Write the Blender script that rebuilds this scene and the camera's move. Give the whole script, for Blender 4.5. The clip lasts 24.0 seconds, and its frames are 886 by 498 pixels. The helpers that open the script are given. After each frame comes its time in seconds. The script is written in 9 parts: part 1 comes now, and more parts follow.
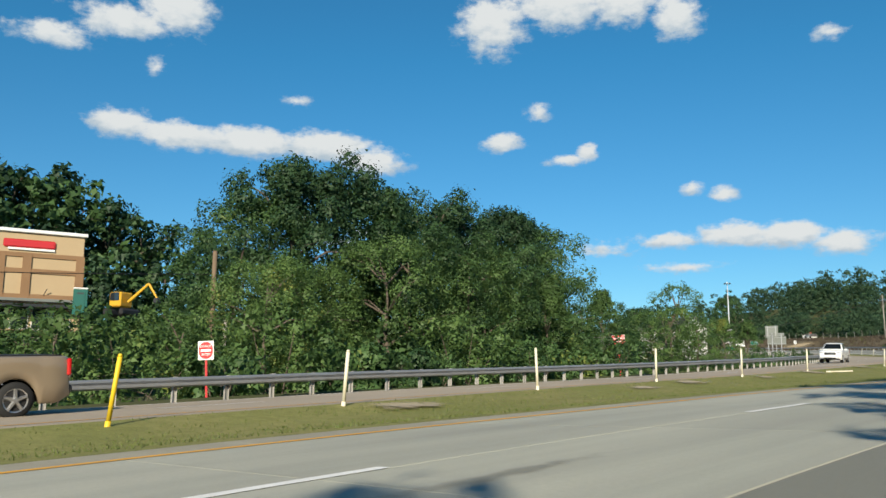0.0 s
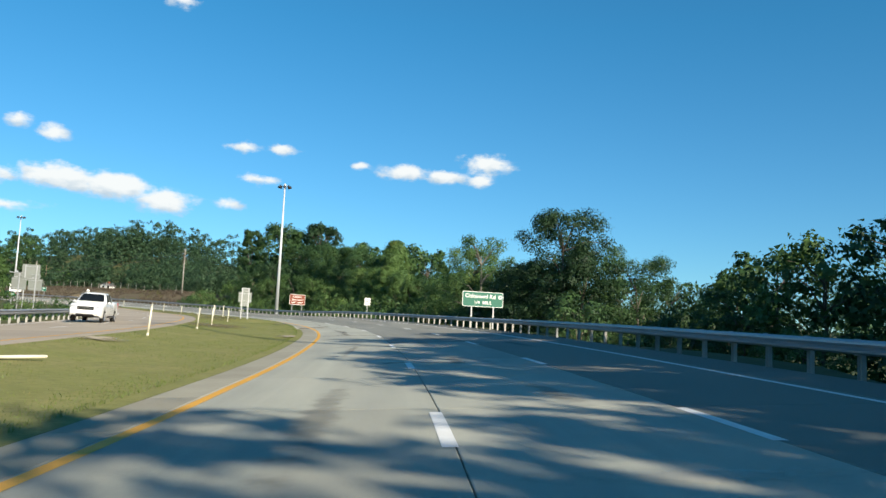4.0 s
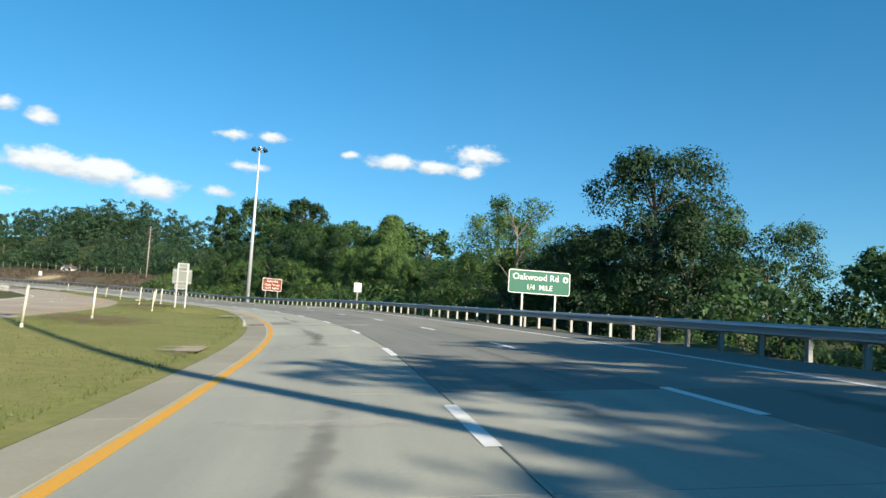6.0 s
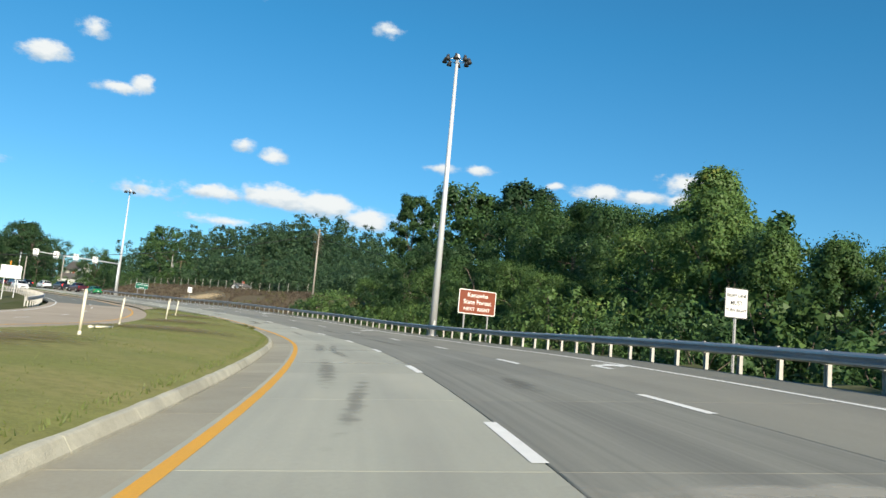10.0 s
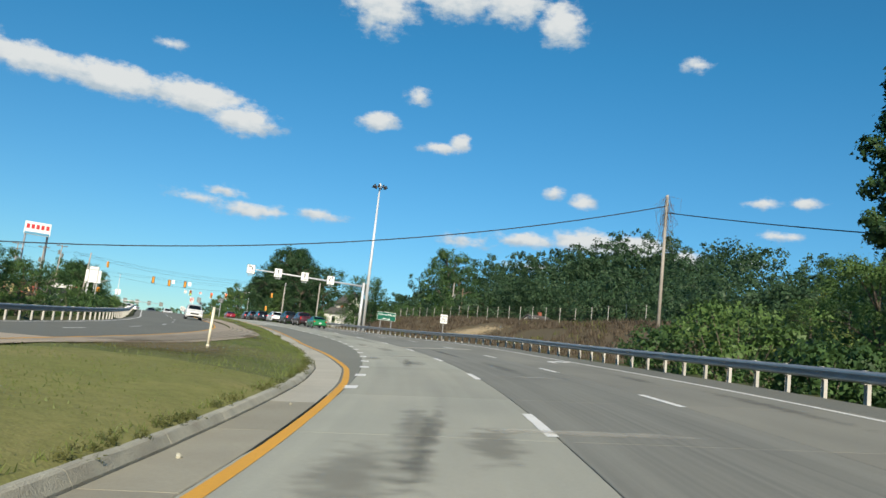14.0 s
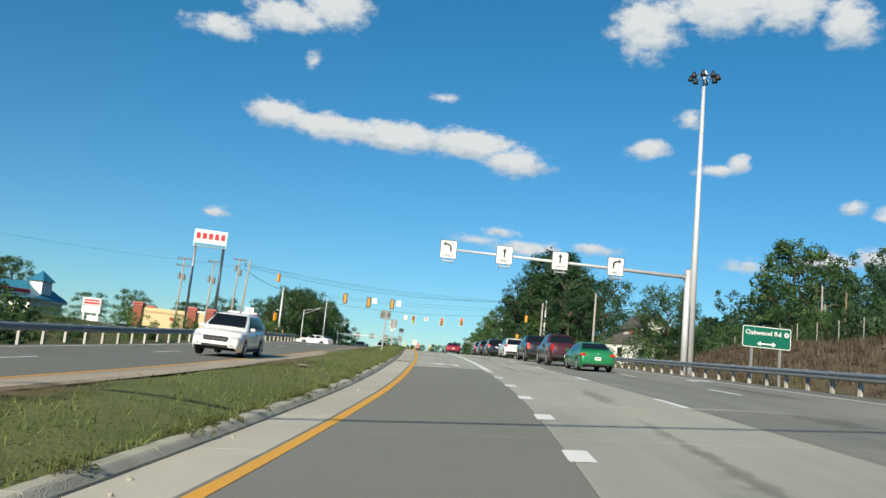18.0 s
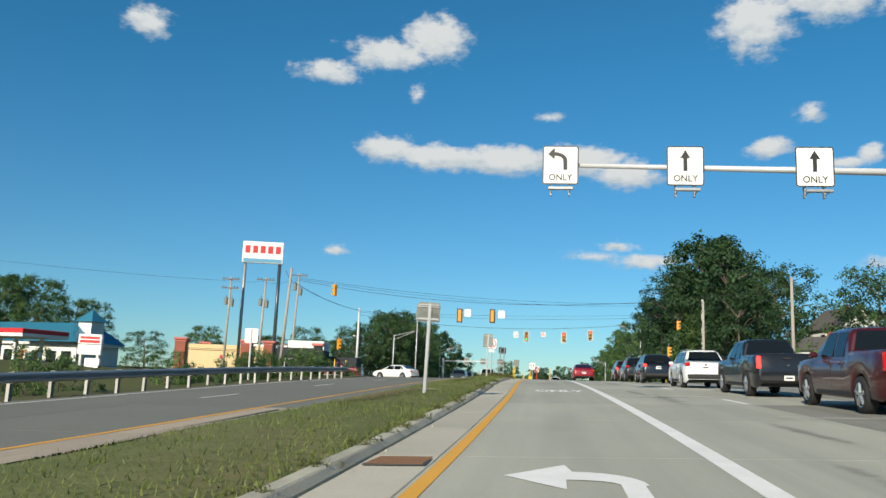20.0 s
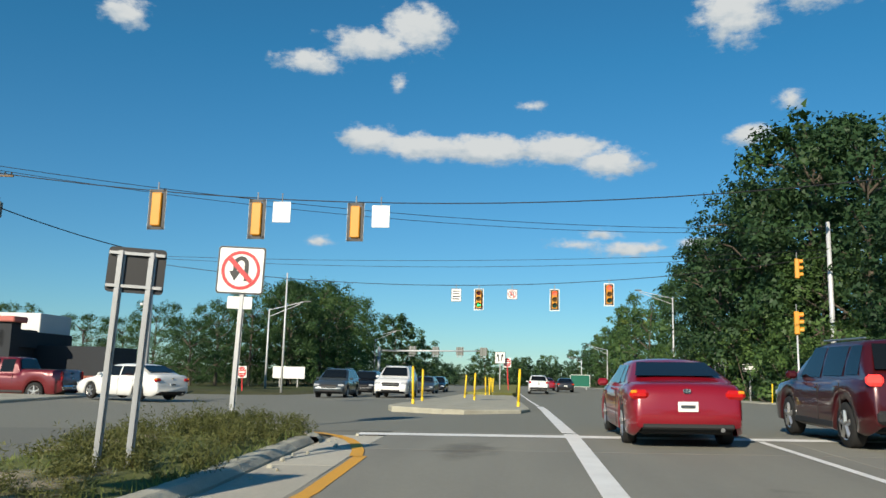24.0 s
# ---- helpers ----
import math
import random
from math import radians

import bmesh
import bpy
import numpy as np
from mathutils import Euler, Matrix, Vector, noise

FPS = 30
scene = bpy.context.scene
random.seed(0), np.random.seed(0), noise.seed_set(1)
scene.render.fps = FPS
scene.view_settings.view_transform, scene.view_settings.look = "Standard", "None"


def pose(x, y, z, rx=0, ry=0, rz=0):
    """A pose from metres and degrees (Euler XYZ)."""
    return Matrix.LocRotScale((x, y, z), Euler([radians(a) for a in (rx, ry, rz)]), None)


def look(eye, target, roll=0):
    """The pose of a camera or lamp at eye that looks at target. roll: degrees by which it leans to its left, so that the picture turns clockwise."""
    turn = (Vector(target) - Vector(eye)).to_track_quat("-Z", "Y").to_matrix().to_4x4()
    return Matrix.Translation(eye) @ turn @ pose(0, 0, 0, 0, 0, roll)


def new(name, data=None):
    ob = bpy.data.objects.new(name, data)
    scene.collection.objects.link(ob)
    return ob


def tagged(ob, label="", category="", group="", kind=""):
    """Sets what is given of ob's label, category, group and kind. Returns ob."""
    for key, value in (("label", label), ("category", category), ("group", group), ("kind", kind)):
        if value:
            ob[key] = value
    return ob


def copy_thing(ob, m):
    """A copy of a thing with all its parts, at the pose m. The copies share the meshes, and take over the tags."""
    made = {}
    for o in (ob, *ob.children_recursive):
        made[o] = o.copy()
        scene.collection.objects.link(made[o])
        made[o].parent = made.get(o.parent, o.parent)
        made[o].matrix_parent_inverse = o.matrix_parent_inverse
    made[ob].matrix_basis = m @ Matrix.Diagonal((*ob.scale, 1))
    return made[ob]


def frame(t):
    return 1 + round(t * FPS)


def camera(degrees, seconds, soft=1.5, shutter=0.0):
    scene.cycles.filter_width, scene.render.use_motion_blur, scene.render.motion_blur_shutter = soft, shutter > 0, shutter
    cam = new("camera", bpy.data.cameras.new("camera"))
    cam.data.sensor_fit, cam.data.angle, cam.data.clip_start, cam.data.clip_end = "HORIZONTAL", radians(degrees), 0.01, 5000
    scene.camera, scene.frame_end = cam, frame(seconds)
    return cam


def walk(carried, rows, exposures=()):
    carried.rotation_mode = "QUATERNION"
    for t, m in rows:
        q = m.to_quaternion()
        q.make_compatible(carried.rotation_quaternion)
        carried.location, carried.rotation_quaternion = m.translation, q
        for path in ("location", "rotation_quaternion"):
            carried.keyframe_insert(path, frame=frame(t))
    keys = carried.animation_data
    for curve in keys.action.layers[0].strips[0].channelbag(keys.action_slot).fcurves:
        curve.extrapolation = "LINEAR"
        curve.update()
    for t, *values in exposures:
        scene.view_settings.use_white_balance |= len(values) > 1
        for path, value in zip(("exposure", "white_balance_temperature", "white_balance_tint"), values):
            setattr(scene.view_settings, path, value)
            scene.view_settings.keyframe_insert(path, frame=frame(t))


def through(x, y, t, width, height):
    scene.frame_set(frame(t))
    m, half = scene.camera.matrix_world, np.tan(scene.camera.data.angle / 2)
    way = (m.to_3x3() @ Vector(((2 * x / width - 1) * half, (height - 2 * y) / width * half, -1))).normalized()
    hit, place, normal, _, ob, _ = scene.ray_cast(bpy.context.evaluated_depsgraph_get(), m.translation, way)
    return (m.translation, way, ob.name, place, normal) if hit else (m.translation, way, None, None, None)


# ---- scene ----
cam = camera(57.9, 24.0)
PATH = [
    (0, (9.766, -46.270, -0.162), (8.328, -44.914, 0.144), 0.20),
    (0.5, (8.196, -43.965, 0.059), (7.037, -42.363, 0.363), 0.10),
    (1, (6.882, -41.431, 0.208), (6.060, -39.627, 0.474), -0.96),
    (1.5, (5.761, -38.589, 0.307), (5.206, -36.684, 0.563), -0.88),
    (2, (4.690, -35.056, 0.380), (4.336, -33.104, 0.635), -0.32),
    (2.5, (3.796, -31.166, 0.484), (3.589, -29.192, 0.735), 0.62),
    (3, (3.057, -27.107, 0.613), (2.948, -25.125, 0.865), 1.40),
    (3.5, (2.441, -22.641, 0.722), (2.387, -20.655, 0.957), 2.12),
    (4, (1.837, -17.570, 0.841), (1.827, -15.582, 1.065), 2.62),
    (4.5, (1.238, -12.022, 0.963), (1.255, -10.033, 1.172), 3.06),
    (5, (0.631, -6.123, 1.097), (0.656, -4.133, 1.293), 3.38),
    (5.5, (0.004, 0.000, 1.253), (0.021, 1.991, 1.447), 3.53),
    (6, (-0.655, 6.221, 1.441), (-0.636, 8.211, 1.643), 3.36),
    (6.5, (-1.307, 12.606, 1.620), (-1.338, 14.595, 1.828), 3.70),
    (7, (-2.165, 19.388, 1.827), (-2.253, 21.376, 2.036), 4.43),
    (7.5, (-3.151, 26.232, 2.032), (-3.282, 28.216, 2.246), 4.52),
    (8, (-4.296, 33.334, 2.267), (-4.471, 35.314, 2.486), 3.85),
    (8.5, (-5.736, 40.668, 2.470), (-5.972, 42.639, 2.712), 3.85),
    (9, (-7.467, 48.102, 2.700), (-7.772, 50.062, 2.952), 4.04),
    (9.5, (-9.538, 55.578, 2.899), (-9.929, 57.524, 3.143), 4.41),
    (10, (-11.932, 63.194, 3.098), (-12.420, 65.118, 3.339), 5.23),
    (10.5, (-14.421, 70.632, 3.329), (-15.003, 72.529, 3.585), 5.90),
    (11, (-17.200, 78.480, 3.500), (-17.856, 80.350, 3.764), 6.06),
    (11.5, (-20.348, 86.565, 3.642), (-21.090, 88.402, 3.918), 5.77),
    (12, (-23.843, 94.671, 3.781), (-24.671, 96.469, 4.069), 5.43),
    (12.5, (-27.662, 102.582, 3.947), (-28.566, 104.342, 4.238), 5.44),
    (13, (-31.780, 110.079, 4.168), (-32.778, 111.786, 4.466), 6.12),
    (13.5, (-36.216, 117.376, 4.418), (-37.311, 119.026, 4.702), 6.35),
    (14, (-40.886, 124.396, 4.736), (-42.068, 125.986, 5.010), 6.32),
    (14.5, (-45.892, 131.181, 5.027), (-47.150, 132.711, 5.300), 6.71),
    (15, (-51.157, 137.589, 5.293), (-52.492, 139.055, 5.560), 6.86),
    (15.5, (-56.589, 144.016, 5.509), (-57.991, 145.414, 5.789), 5.98),
    (16, (-62.308, 150.045, 5.735), (-63.760, 151.387, 6.035), 4.96),
    (16.5, (-68.182, 155.599, 5.931), (-69.684, 156.884, 6.235), 4.98),
    (17, (-74.077, 160.661, 6.139), (-75.644, 161.868, 6.438), 5.75),
    (17.5, (-80.035, 165.656, 6.360), (-81.651, 166.798, 6.652), 5.78),
    (18, (-86.070, 170.313, 6.603), (-87.719, 171.406, 6.892), 5.69),
    (18.5, (-92.154, 174.740, 6.857), (-93.832, 175.788, 7.148), 5.06),
    (19, (-98.346, 179.000, 7.116), (-100.051, 180.002, 7.412), 4.27),
    (19.5, (-104.705, 183.155, 7.372), (-106.440, 184.102, 7.677), 3.66),
    (20, (-111.178, 187.503, 7.609), (-112.966, 188.338, 7.938), 2.31),
    (20.5, (-117.203, 191.657, 7.876), (-119.018, 192.426, 8.214), 2.49),
    (21, (-123.039, 195.574, 8.188), (-124.881, 196.271, 8.535), 2.94),
    (21.5, (-128.752, 199.351, 8.465), (-130.610, 200.003, 8.812), 3.36),
    (22, (-134.441, 203.043, 8.699), (-136.312, 203.664, 9.038), 3.22),
    (22.5, (-140.002, 206.623, 8.908), (-141.856, 207.298, 9.236), 2.65),
    (23, (-145.336, 210.157, 9.080), (-147.146, 210.947, 9.398), 0.94),
    (23.5, (-150.400, 213.397, 9.168), (-152.178, 214.261, 9.476), 0.43),
    (24, (-155.044, 216.431, 9.209), (-156.817, 217.305, 9.514), 1.47),
]
# the clip's camera opens up in the shade and stops down towards the junction
EXPOSURES = [(0.0, 0.48), (2.0, 0.6), (5.0, 0.85), (7.5, 0.85), (11.0, 0.65), (14.0, 0.45), (18.0, 0.45), (20.0, 0.38), (21.0, 0.25), (22.0, 0.42), (24.0, 0.32)]
walk(cam, [(t, look(eye, target, roll)) for t, eye, target, roll in PATH], EXPOSURES)

# ---- daylight: a clear sky with scattered cumulus, an afternoon sun behind and to the right of the road ----
SUN_AZ, SUN_EL = 142.0, 26.0
SUN_WAY = Vector((math.sin(radians(SUN_AZ)) * math.cos(radians(SUN_EL)), math.cos(radians(SUN_AZ)) * math.cos(radians(SUN_EL)), math.sin(radians(SUN_EL))))
sun_data = bpy.data.lights.new("sun", "SUN")
sun_data.energy, sun_data.angle, sun_data.color = 4.8, radians(0.55), (1.0, 0.90, 0.72)
sun = new("sun", sun_data)
sun.matrix_world = look(SUN_WAY * 300, (0, 0, 0))
tagged(sun, "low afternoon sun", "sun", kind="structure")

# each cloud puff: turn to the left of +y and height over the horizon in degrees, half width, half height, fullness
PUFFS = []
PUFFS += [(69.6, 22.9, 3.4, 1.2, 1.0), (66.2, 24.1, 2.6, 1.7, 1.1), (74.0, 21.4, 2.8, 0.8, 0.8), (69.2, 16.4, 2.6, 1.0, 1.1), (65.6, 15.9, 3.4, 1.0, 1.2), (60.6, 15.9, 3.8, 1.2, 1.3), (55.4, 15.9, 3.6, 1.2, 1.3), (51.8, 14.9, 2.6, 1.1, 1.1), (43.0, 24.3, 2.8, 2.2, 1.0)]
PUFFS += [(37.8, 25.6, 3.6, 1.9, 1.2), (33.4, 25.4, 2.8, 1.7, 1.0), (29.6, 24.1, 1.9, 1.6, 1.1), (39.6, 18.4, 1.0, 0.7, 0.7), (42.3, 16.3, 1.6, 0.7, 0.9), (37.6, 15.0, 1.8, 0.45, 0.7), (36.2, 15.4, 0.9, 0.6, 0.8), (29.0, 12.6, 0.8, 0.45, 0.7), (27.0, 12.1, 0.9, 0.6, 0.8)]
PUFFS += [(30.6, 9.1, 2.4, 0.6, 0.9), (26.4, 9.3, 2.7, 0.9, 1.2), (23.0, 9.1, 2.7, 0.95, 1.2), (19.8, 8.4, 2.1, 0.9, 1.1), (29.7, 7.2, 2.8, 0.35, 0.45), (35.5, 8.6, 2.0, 0.5, 0.45), (19.8, 21.7, 1.2, 0.45, 0.55), (67.3, 20.3, 0.7, 0.55, 0.5), (14.8, 12.6, 1.2, 0.4, 0.65)]
PUFFS += [(12.1, 12.7, 1.0, 0.4, 0.7), (13.7, 10.5, 1.5, 0.4, 0.7), (3.4, 11.7, 2.1, 0.6, 0.95), (0.3, 11.5, 1.9, 0.5, 0.9), (-2.7, 12.5, 1.9, 0.8, 0.85), (-2.2, 11.3, 1.0, 0.5, 0.8), (6.6, 12.0, 0.6, 0.3, 0.6), (54.0, 9.2, 1.9, 0.4, 0.55), (50.3, 8.9, 2.4, 0.55, 0.65)]
PUFFS += [(45.8, 9.2, 2.0, 0.45, 0.6), (72.6, 9.0, 0.9, 0.4, 0.5), (52.4, 9.9, 1.4, 0.4, 0.55), (57.5, 18.9, 1.0, 0.35, 0.5), (87.0, 23.0, 1.7, 1.1, 0.9), (15.5, 8.6, 0.9, 0.4, 0.5), (120.0, 18.0, 5.0, 1.8, 1.0), (-40.0, 20.0, 6.0, 2.0, 1.0), (200.0, 25.0, 6.0, 2.0, 0.9)]


def build_world():
    world = bpy.data.worlds.new("sky")
    world.use_nodes = True
    scene.world = world
    tree = world.node_tree
    nodes, links = tree.nodes, tree.links
    nodes.clear()

    def math_node(op, a, b=None, c=None, clamp=False):
        n = nodes.new("ShaderNodeMath")
        n.operation, n.use_clamp = op, clamp
        for i, v in enumerate((a, b, c)):
            if v is None:
                continue
            if isinstance(v, (int, float)):
                n.inputs[i].default_value = v
            else:
                links.new(v, n.inputs[i])
        return n.outputs[0]

    out, back = nodes.new("ShaderNodeOutputWorld"), nodes.new("ShaderNodeBackground")
    sky = nodes.new("ShaderNodeTexSky")
    sky.sky_type, sky.sun_disc = "NISHITA", False
    sky.sun_elevation, sky.sun_rotation = radians(SUN_EL), radians(SUN_AZ)
    sky.air_density, sky.dust_density, sky.ozone_density = 1.0, 0.0, 4.0
    co = nodes.new("ShaderNodeTexCoord")
    sep = nodes.new("ShaderNodeSeparateXYZ")
    links.new(co.outputs["Generated"], sep.inputs[0])
    x, y, z = sep.outputs
    turn = math_node("MULTIPLY", math_node("ARCTAN2", math_node("MULTIPLY", x, -1.0), y), 57.29578)
    rise = math_node("MULTIPLY", math_node("ARCSINE", z), 57.29578)
    # frayed edges: noise in degrees bends the plan of every puff
    flat = nodes.new("ShaderNodeCombineXYZ")
    links.new(turn, flat.inputs[0]), links.new(rise, flat.inputs[1])

    def noise_tex(scale, detail, rough, stretch):
        m = nodes.new("ShaderNodeMapping")
        m.inputs["Scale"].default_value = stretch
        links.new(flat.outputs[0], m.inputs[0])
        n = nodes.new("ShaderNodeTexNoise")
        n.inputs["Scale"].default_value, n.inputs["Detail"].default_value, n.inputs["Roughness"].default_value = scale, detail, rough
        links.new(m.outputs[0], n.inputs["Vector"])
        return n.outputs[0]

    lumps = noise_tex(1.05, 7, 0.6, (0.75, 1.15, 1))
    wisps = noise_tex(0.5, 8, 0.68, (0.45, 1.6, 1))
    best, upper = None, None
    for a, e, w, h, full in PUFFS:
        for lift in (0.0, 0.55):
            n = nodes.new("ShaderNodeVectorMath")
            n.operation = "MULTIPLY_ADD"
            links.new(flat.outputs[0], n.inputs[0])
            n.inputs[1].default_value, n.inputs[2].default_value = (1 / w, 1 / h, 0), (-a / w, -e / h - lift, 0)
            ln = nodes.new("ShaderNodeVectorMath")
            ln.operation = "LENGTH"
            links.new(n.outputs[0], ln.inputs[0])
            d = math_node("MULTIPLY_ADD", ln.outputs["Value"], -full, full + 0.25)
            if lift:
                upper = d if upper is None else math_node("SMOOTH_MAX", upper, d, 0.2)
            else:
                best = d if best is None else math_node("SMOOTH_MAX", best, d, 0.25)
    fray = math_node("ADD", math_node("MULTIPLY_ADD", lumps, 1.5, -0.72), math_node("MULTIPLY_ADD", wisps, 1.0, -0.5))
    body = math_node("ADD", best, fray)
    cover = nodes.new("ShaderNodeMapRange")
    cover.interpolation_type = "SMOOTHSTEP"
    cover.inputs[1].default_value, cover.inputs[2].default_value = 0.12, 0.80
    links.new(body, cover.inputs[0])
    # sunlit crests over greyer undersides
    shade = nodes.new("ShaderNodeMapRange")
    shade.interpolation_type = "SMOOTHSTEP"
    shade.inputs[1].default_value, shade.inputs[2].default_value = -0.35, 0.75
    links.new(math_node("ADD", upper, math_node("MULTIPLY_ADD", noise_tex(1.3, 5, 0.55, (0.7, 1.2, 1)), 1.8, -0.9)), shade.inputs[0])
    tone = nodes.new("ShaderNodeMixRGB")
    tone.inputs[1].default_value, tone.inputs[2].default_value = (4.2, 5.2, 6.0, 1), (7.2, 7.5, 7.5, 1)
    links.new(shade.outputs[0], tone.inputs[0])
    mix = nodes.new("ShaderNodeMixRGB")
    links.new(cover.outputs[0], mix.inputs[0])
    # clean, deep blue air, paler towards the horizon
    low_air = nodes.new("ShaderNodeMapRange")
    low_air.inputs[1].default_value, low_air.inputs[2].default_value = 0.0, 22.0
    links.new(rise, low_air.inputs[0])
    air = nodes.new("ShaderNodeMixRGB")
    air.inputs[1].default_value, air.inputs[2].default_value = (0.57, 0.84, 0.98, 1), (0.31, 0.98, 1.11, 1)
    links.new(low_air.outputs[0], air.inputs[0])
    tint = nodes.new("ShaderNodeMixRGB")
    tint.blend_type, tint.inputs[0].default_value = "MULTIPLY", 1.0
    links.new(air.outputs[0], tint.inputs[2])
    links.new(sky.outputs[0], tint.inputs[1])
    links.new(tint.outputs[0], mix.inputs[1]), links.new(tone.outputs[0], mix.inputs[2])
    links.new(mix.outputs[0], back.inputs[0])
    back.inputs[1].default_value = 0.074
    links.new(back.outputs[0], out.inputs[0])


build_world()

# road alignment: x, y, height and crossfall at the stripe between the two through lanes
ALIGN = [
    (24.00, -268.00, -9.000, 0.030), (14.60, -148.00, -5.200, 0.030), (7.99, -67.86, -2.247, 0.032), (4.29, -48.04, -1.310, 0.023),
    (2.82, -27.61, -0.684, 0.033), (1.88, -7.18, -0.158, 0.050), (0.05, 13.41, 0.428, 0.063), (-3.43, 37.32, 1.175, 0.061),
    (-9.87, 62.21, 1.900, 0.067), (-18.34, 85.44, 2.522, 0.077), (-29.06, 108.41, 2.999, 0.072), (-39.66, 125.39, 3.523, 0.067),
    (-51.66, 141.55, 4.231, 0.074), (-65.01, 156.69, 4.880, 0.078), (-79.92, 170.88, 5.567, 0.083), (-96.21, 183.59, 6.203, 0.060),
    (-112.76, 194.87, 6.836, 0.044), (-129.53, 205.61, 7.444, 0.032), (-146.30, 216.00, 7.952, 0.021), (-172.00, 232.00, 8.350, 0.015),
    (-206.00, 253.00, 8.700, 0.010), (-290.00, 305.00, 8.600, 0.010), (-420.00, 386.00, 7.000, 0.010),
]


def catmull(p0, p1, p2, p3, u):
    return p1 + 0.5 * u * (p2 - p0 + u * (2 * p0 - 5 * p1 + 4 * p2 - p3 + u * (3 * (p1 - p2) + p3 - p0)))


def run_of(points, step=1.0):
    """Samples of a smooth line through points, about a step apart, each with its running length in front."""
    pts = np.array(points, float)
    pts = np.vstack([2 * pts[0] - pts[1], pts, 2 * pts[-1] - pts[-2]])
    out = []
    for i in range(1, len(pts) - 2):
        n = max(2, int(np.hypot(*(pts[i + 1] - pts[i])[:2]) / step))
        # chord-length tangents keep the line fair where the points are unevenly spread
        a, b, c, d = pts[i - 1 : i + 3]
        la, lb, lc = (np.hypot(*(q - p)[:2]) for p, q in ((a, b), (b, c), (c, d)))
        m1 = ((b - a) / la * lb + (c - b) / lb * la) / (la + lb) * lb
        m2 = ((c - b) / lb * lc + (d - c) / lc * lb) / (lb + lc) * lb
        for k in range(n):
            u = k / n
            out.append((2 * u**3 - 3 * u**2 + 1) * b + (u**3 - 2 * u**2 + u) * m1 + (3 * u**2 - 2 * u**3) * c + (u**3 - u**2) * m2)
    out.append(pts[-2])
    out = np.array(out)
    return np.column_stack([np.r_[0, np.cumsum(np.hypot(*np.diff(out[:, :2], axis=0).T))], out])


LINE = run_of(ALIGN)
S0 = float(LINE[np.argmin(np.hypot(LINE[:, 1] - 4.7, LINE[:, 2] + 48.0)), 0])
LINE[:, 0] -= S0
HEAD = np.gradient(LINE[:, 1:3], LINE[:, 0], axis=0)
HEAD /= np.hypot(HEAD[:, 0], HEAD[:, 1])[:, None]


def at(s, column):
    return float(np.interp(s, LINE[:, 0], column))


def heading(s):
    """The way the road runs at s, as a unit vector."""
    d = Vector((at(s, HEAD[:, 0]), at(s, HEAD[:, 1]), 0))
    return d.normalized()


def bank_of(s, v):
    b = at(s, LINE[:, 4])
    return b * v if v > -12 else -12 * b + (v + 12) * b * 0.5


def on_road(s, v, h=0.0):
    """The place s metres along the road, v to the right of its stripe and h above its plane."""
    d = heading(s)
    return Vector((at(s, LINE[:, 1]) + d.y * v, at(s, LINE[:, 2]) - d.x * v, at(s, LINE[:, 3]) + bank_of(s, v) + h))


def yaw_of(s):
    d = heading(s)
    return math.degrees(math.atan2(-d.x, d.y))

# ---- materials ----


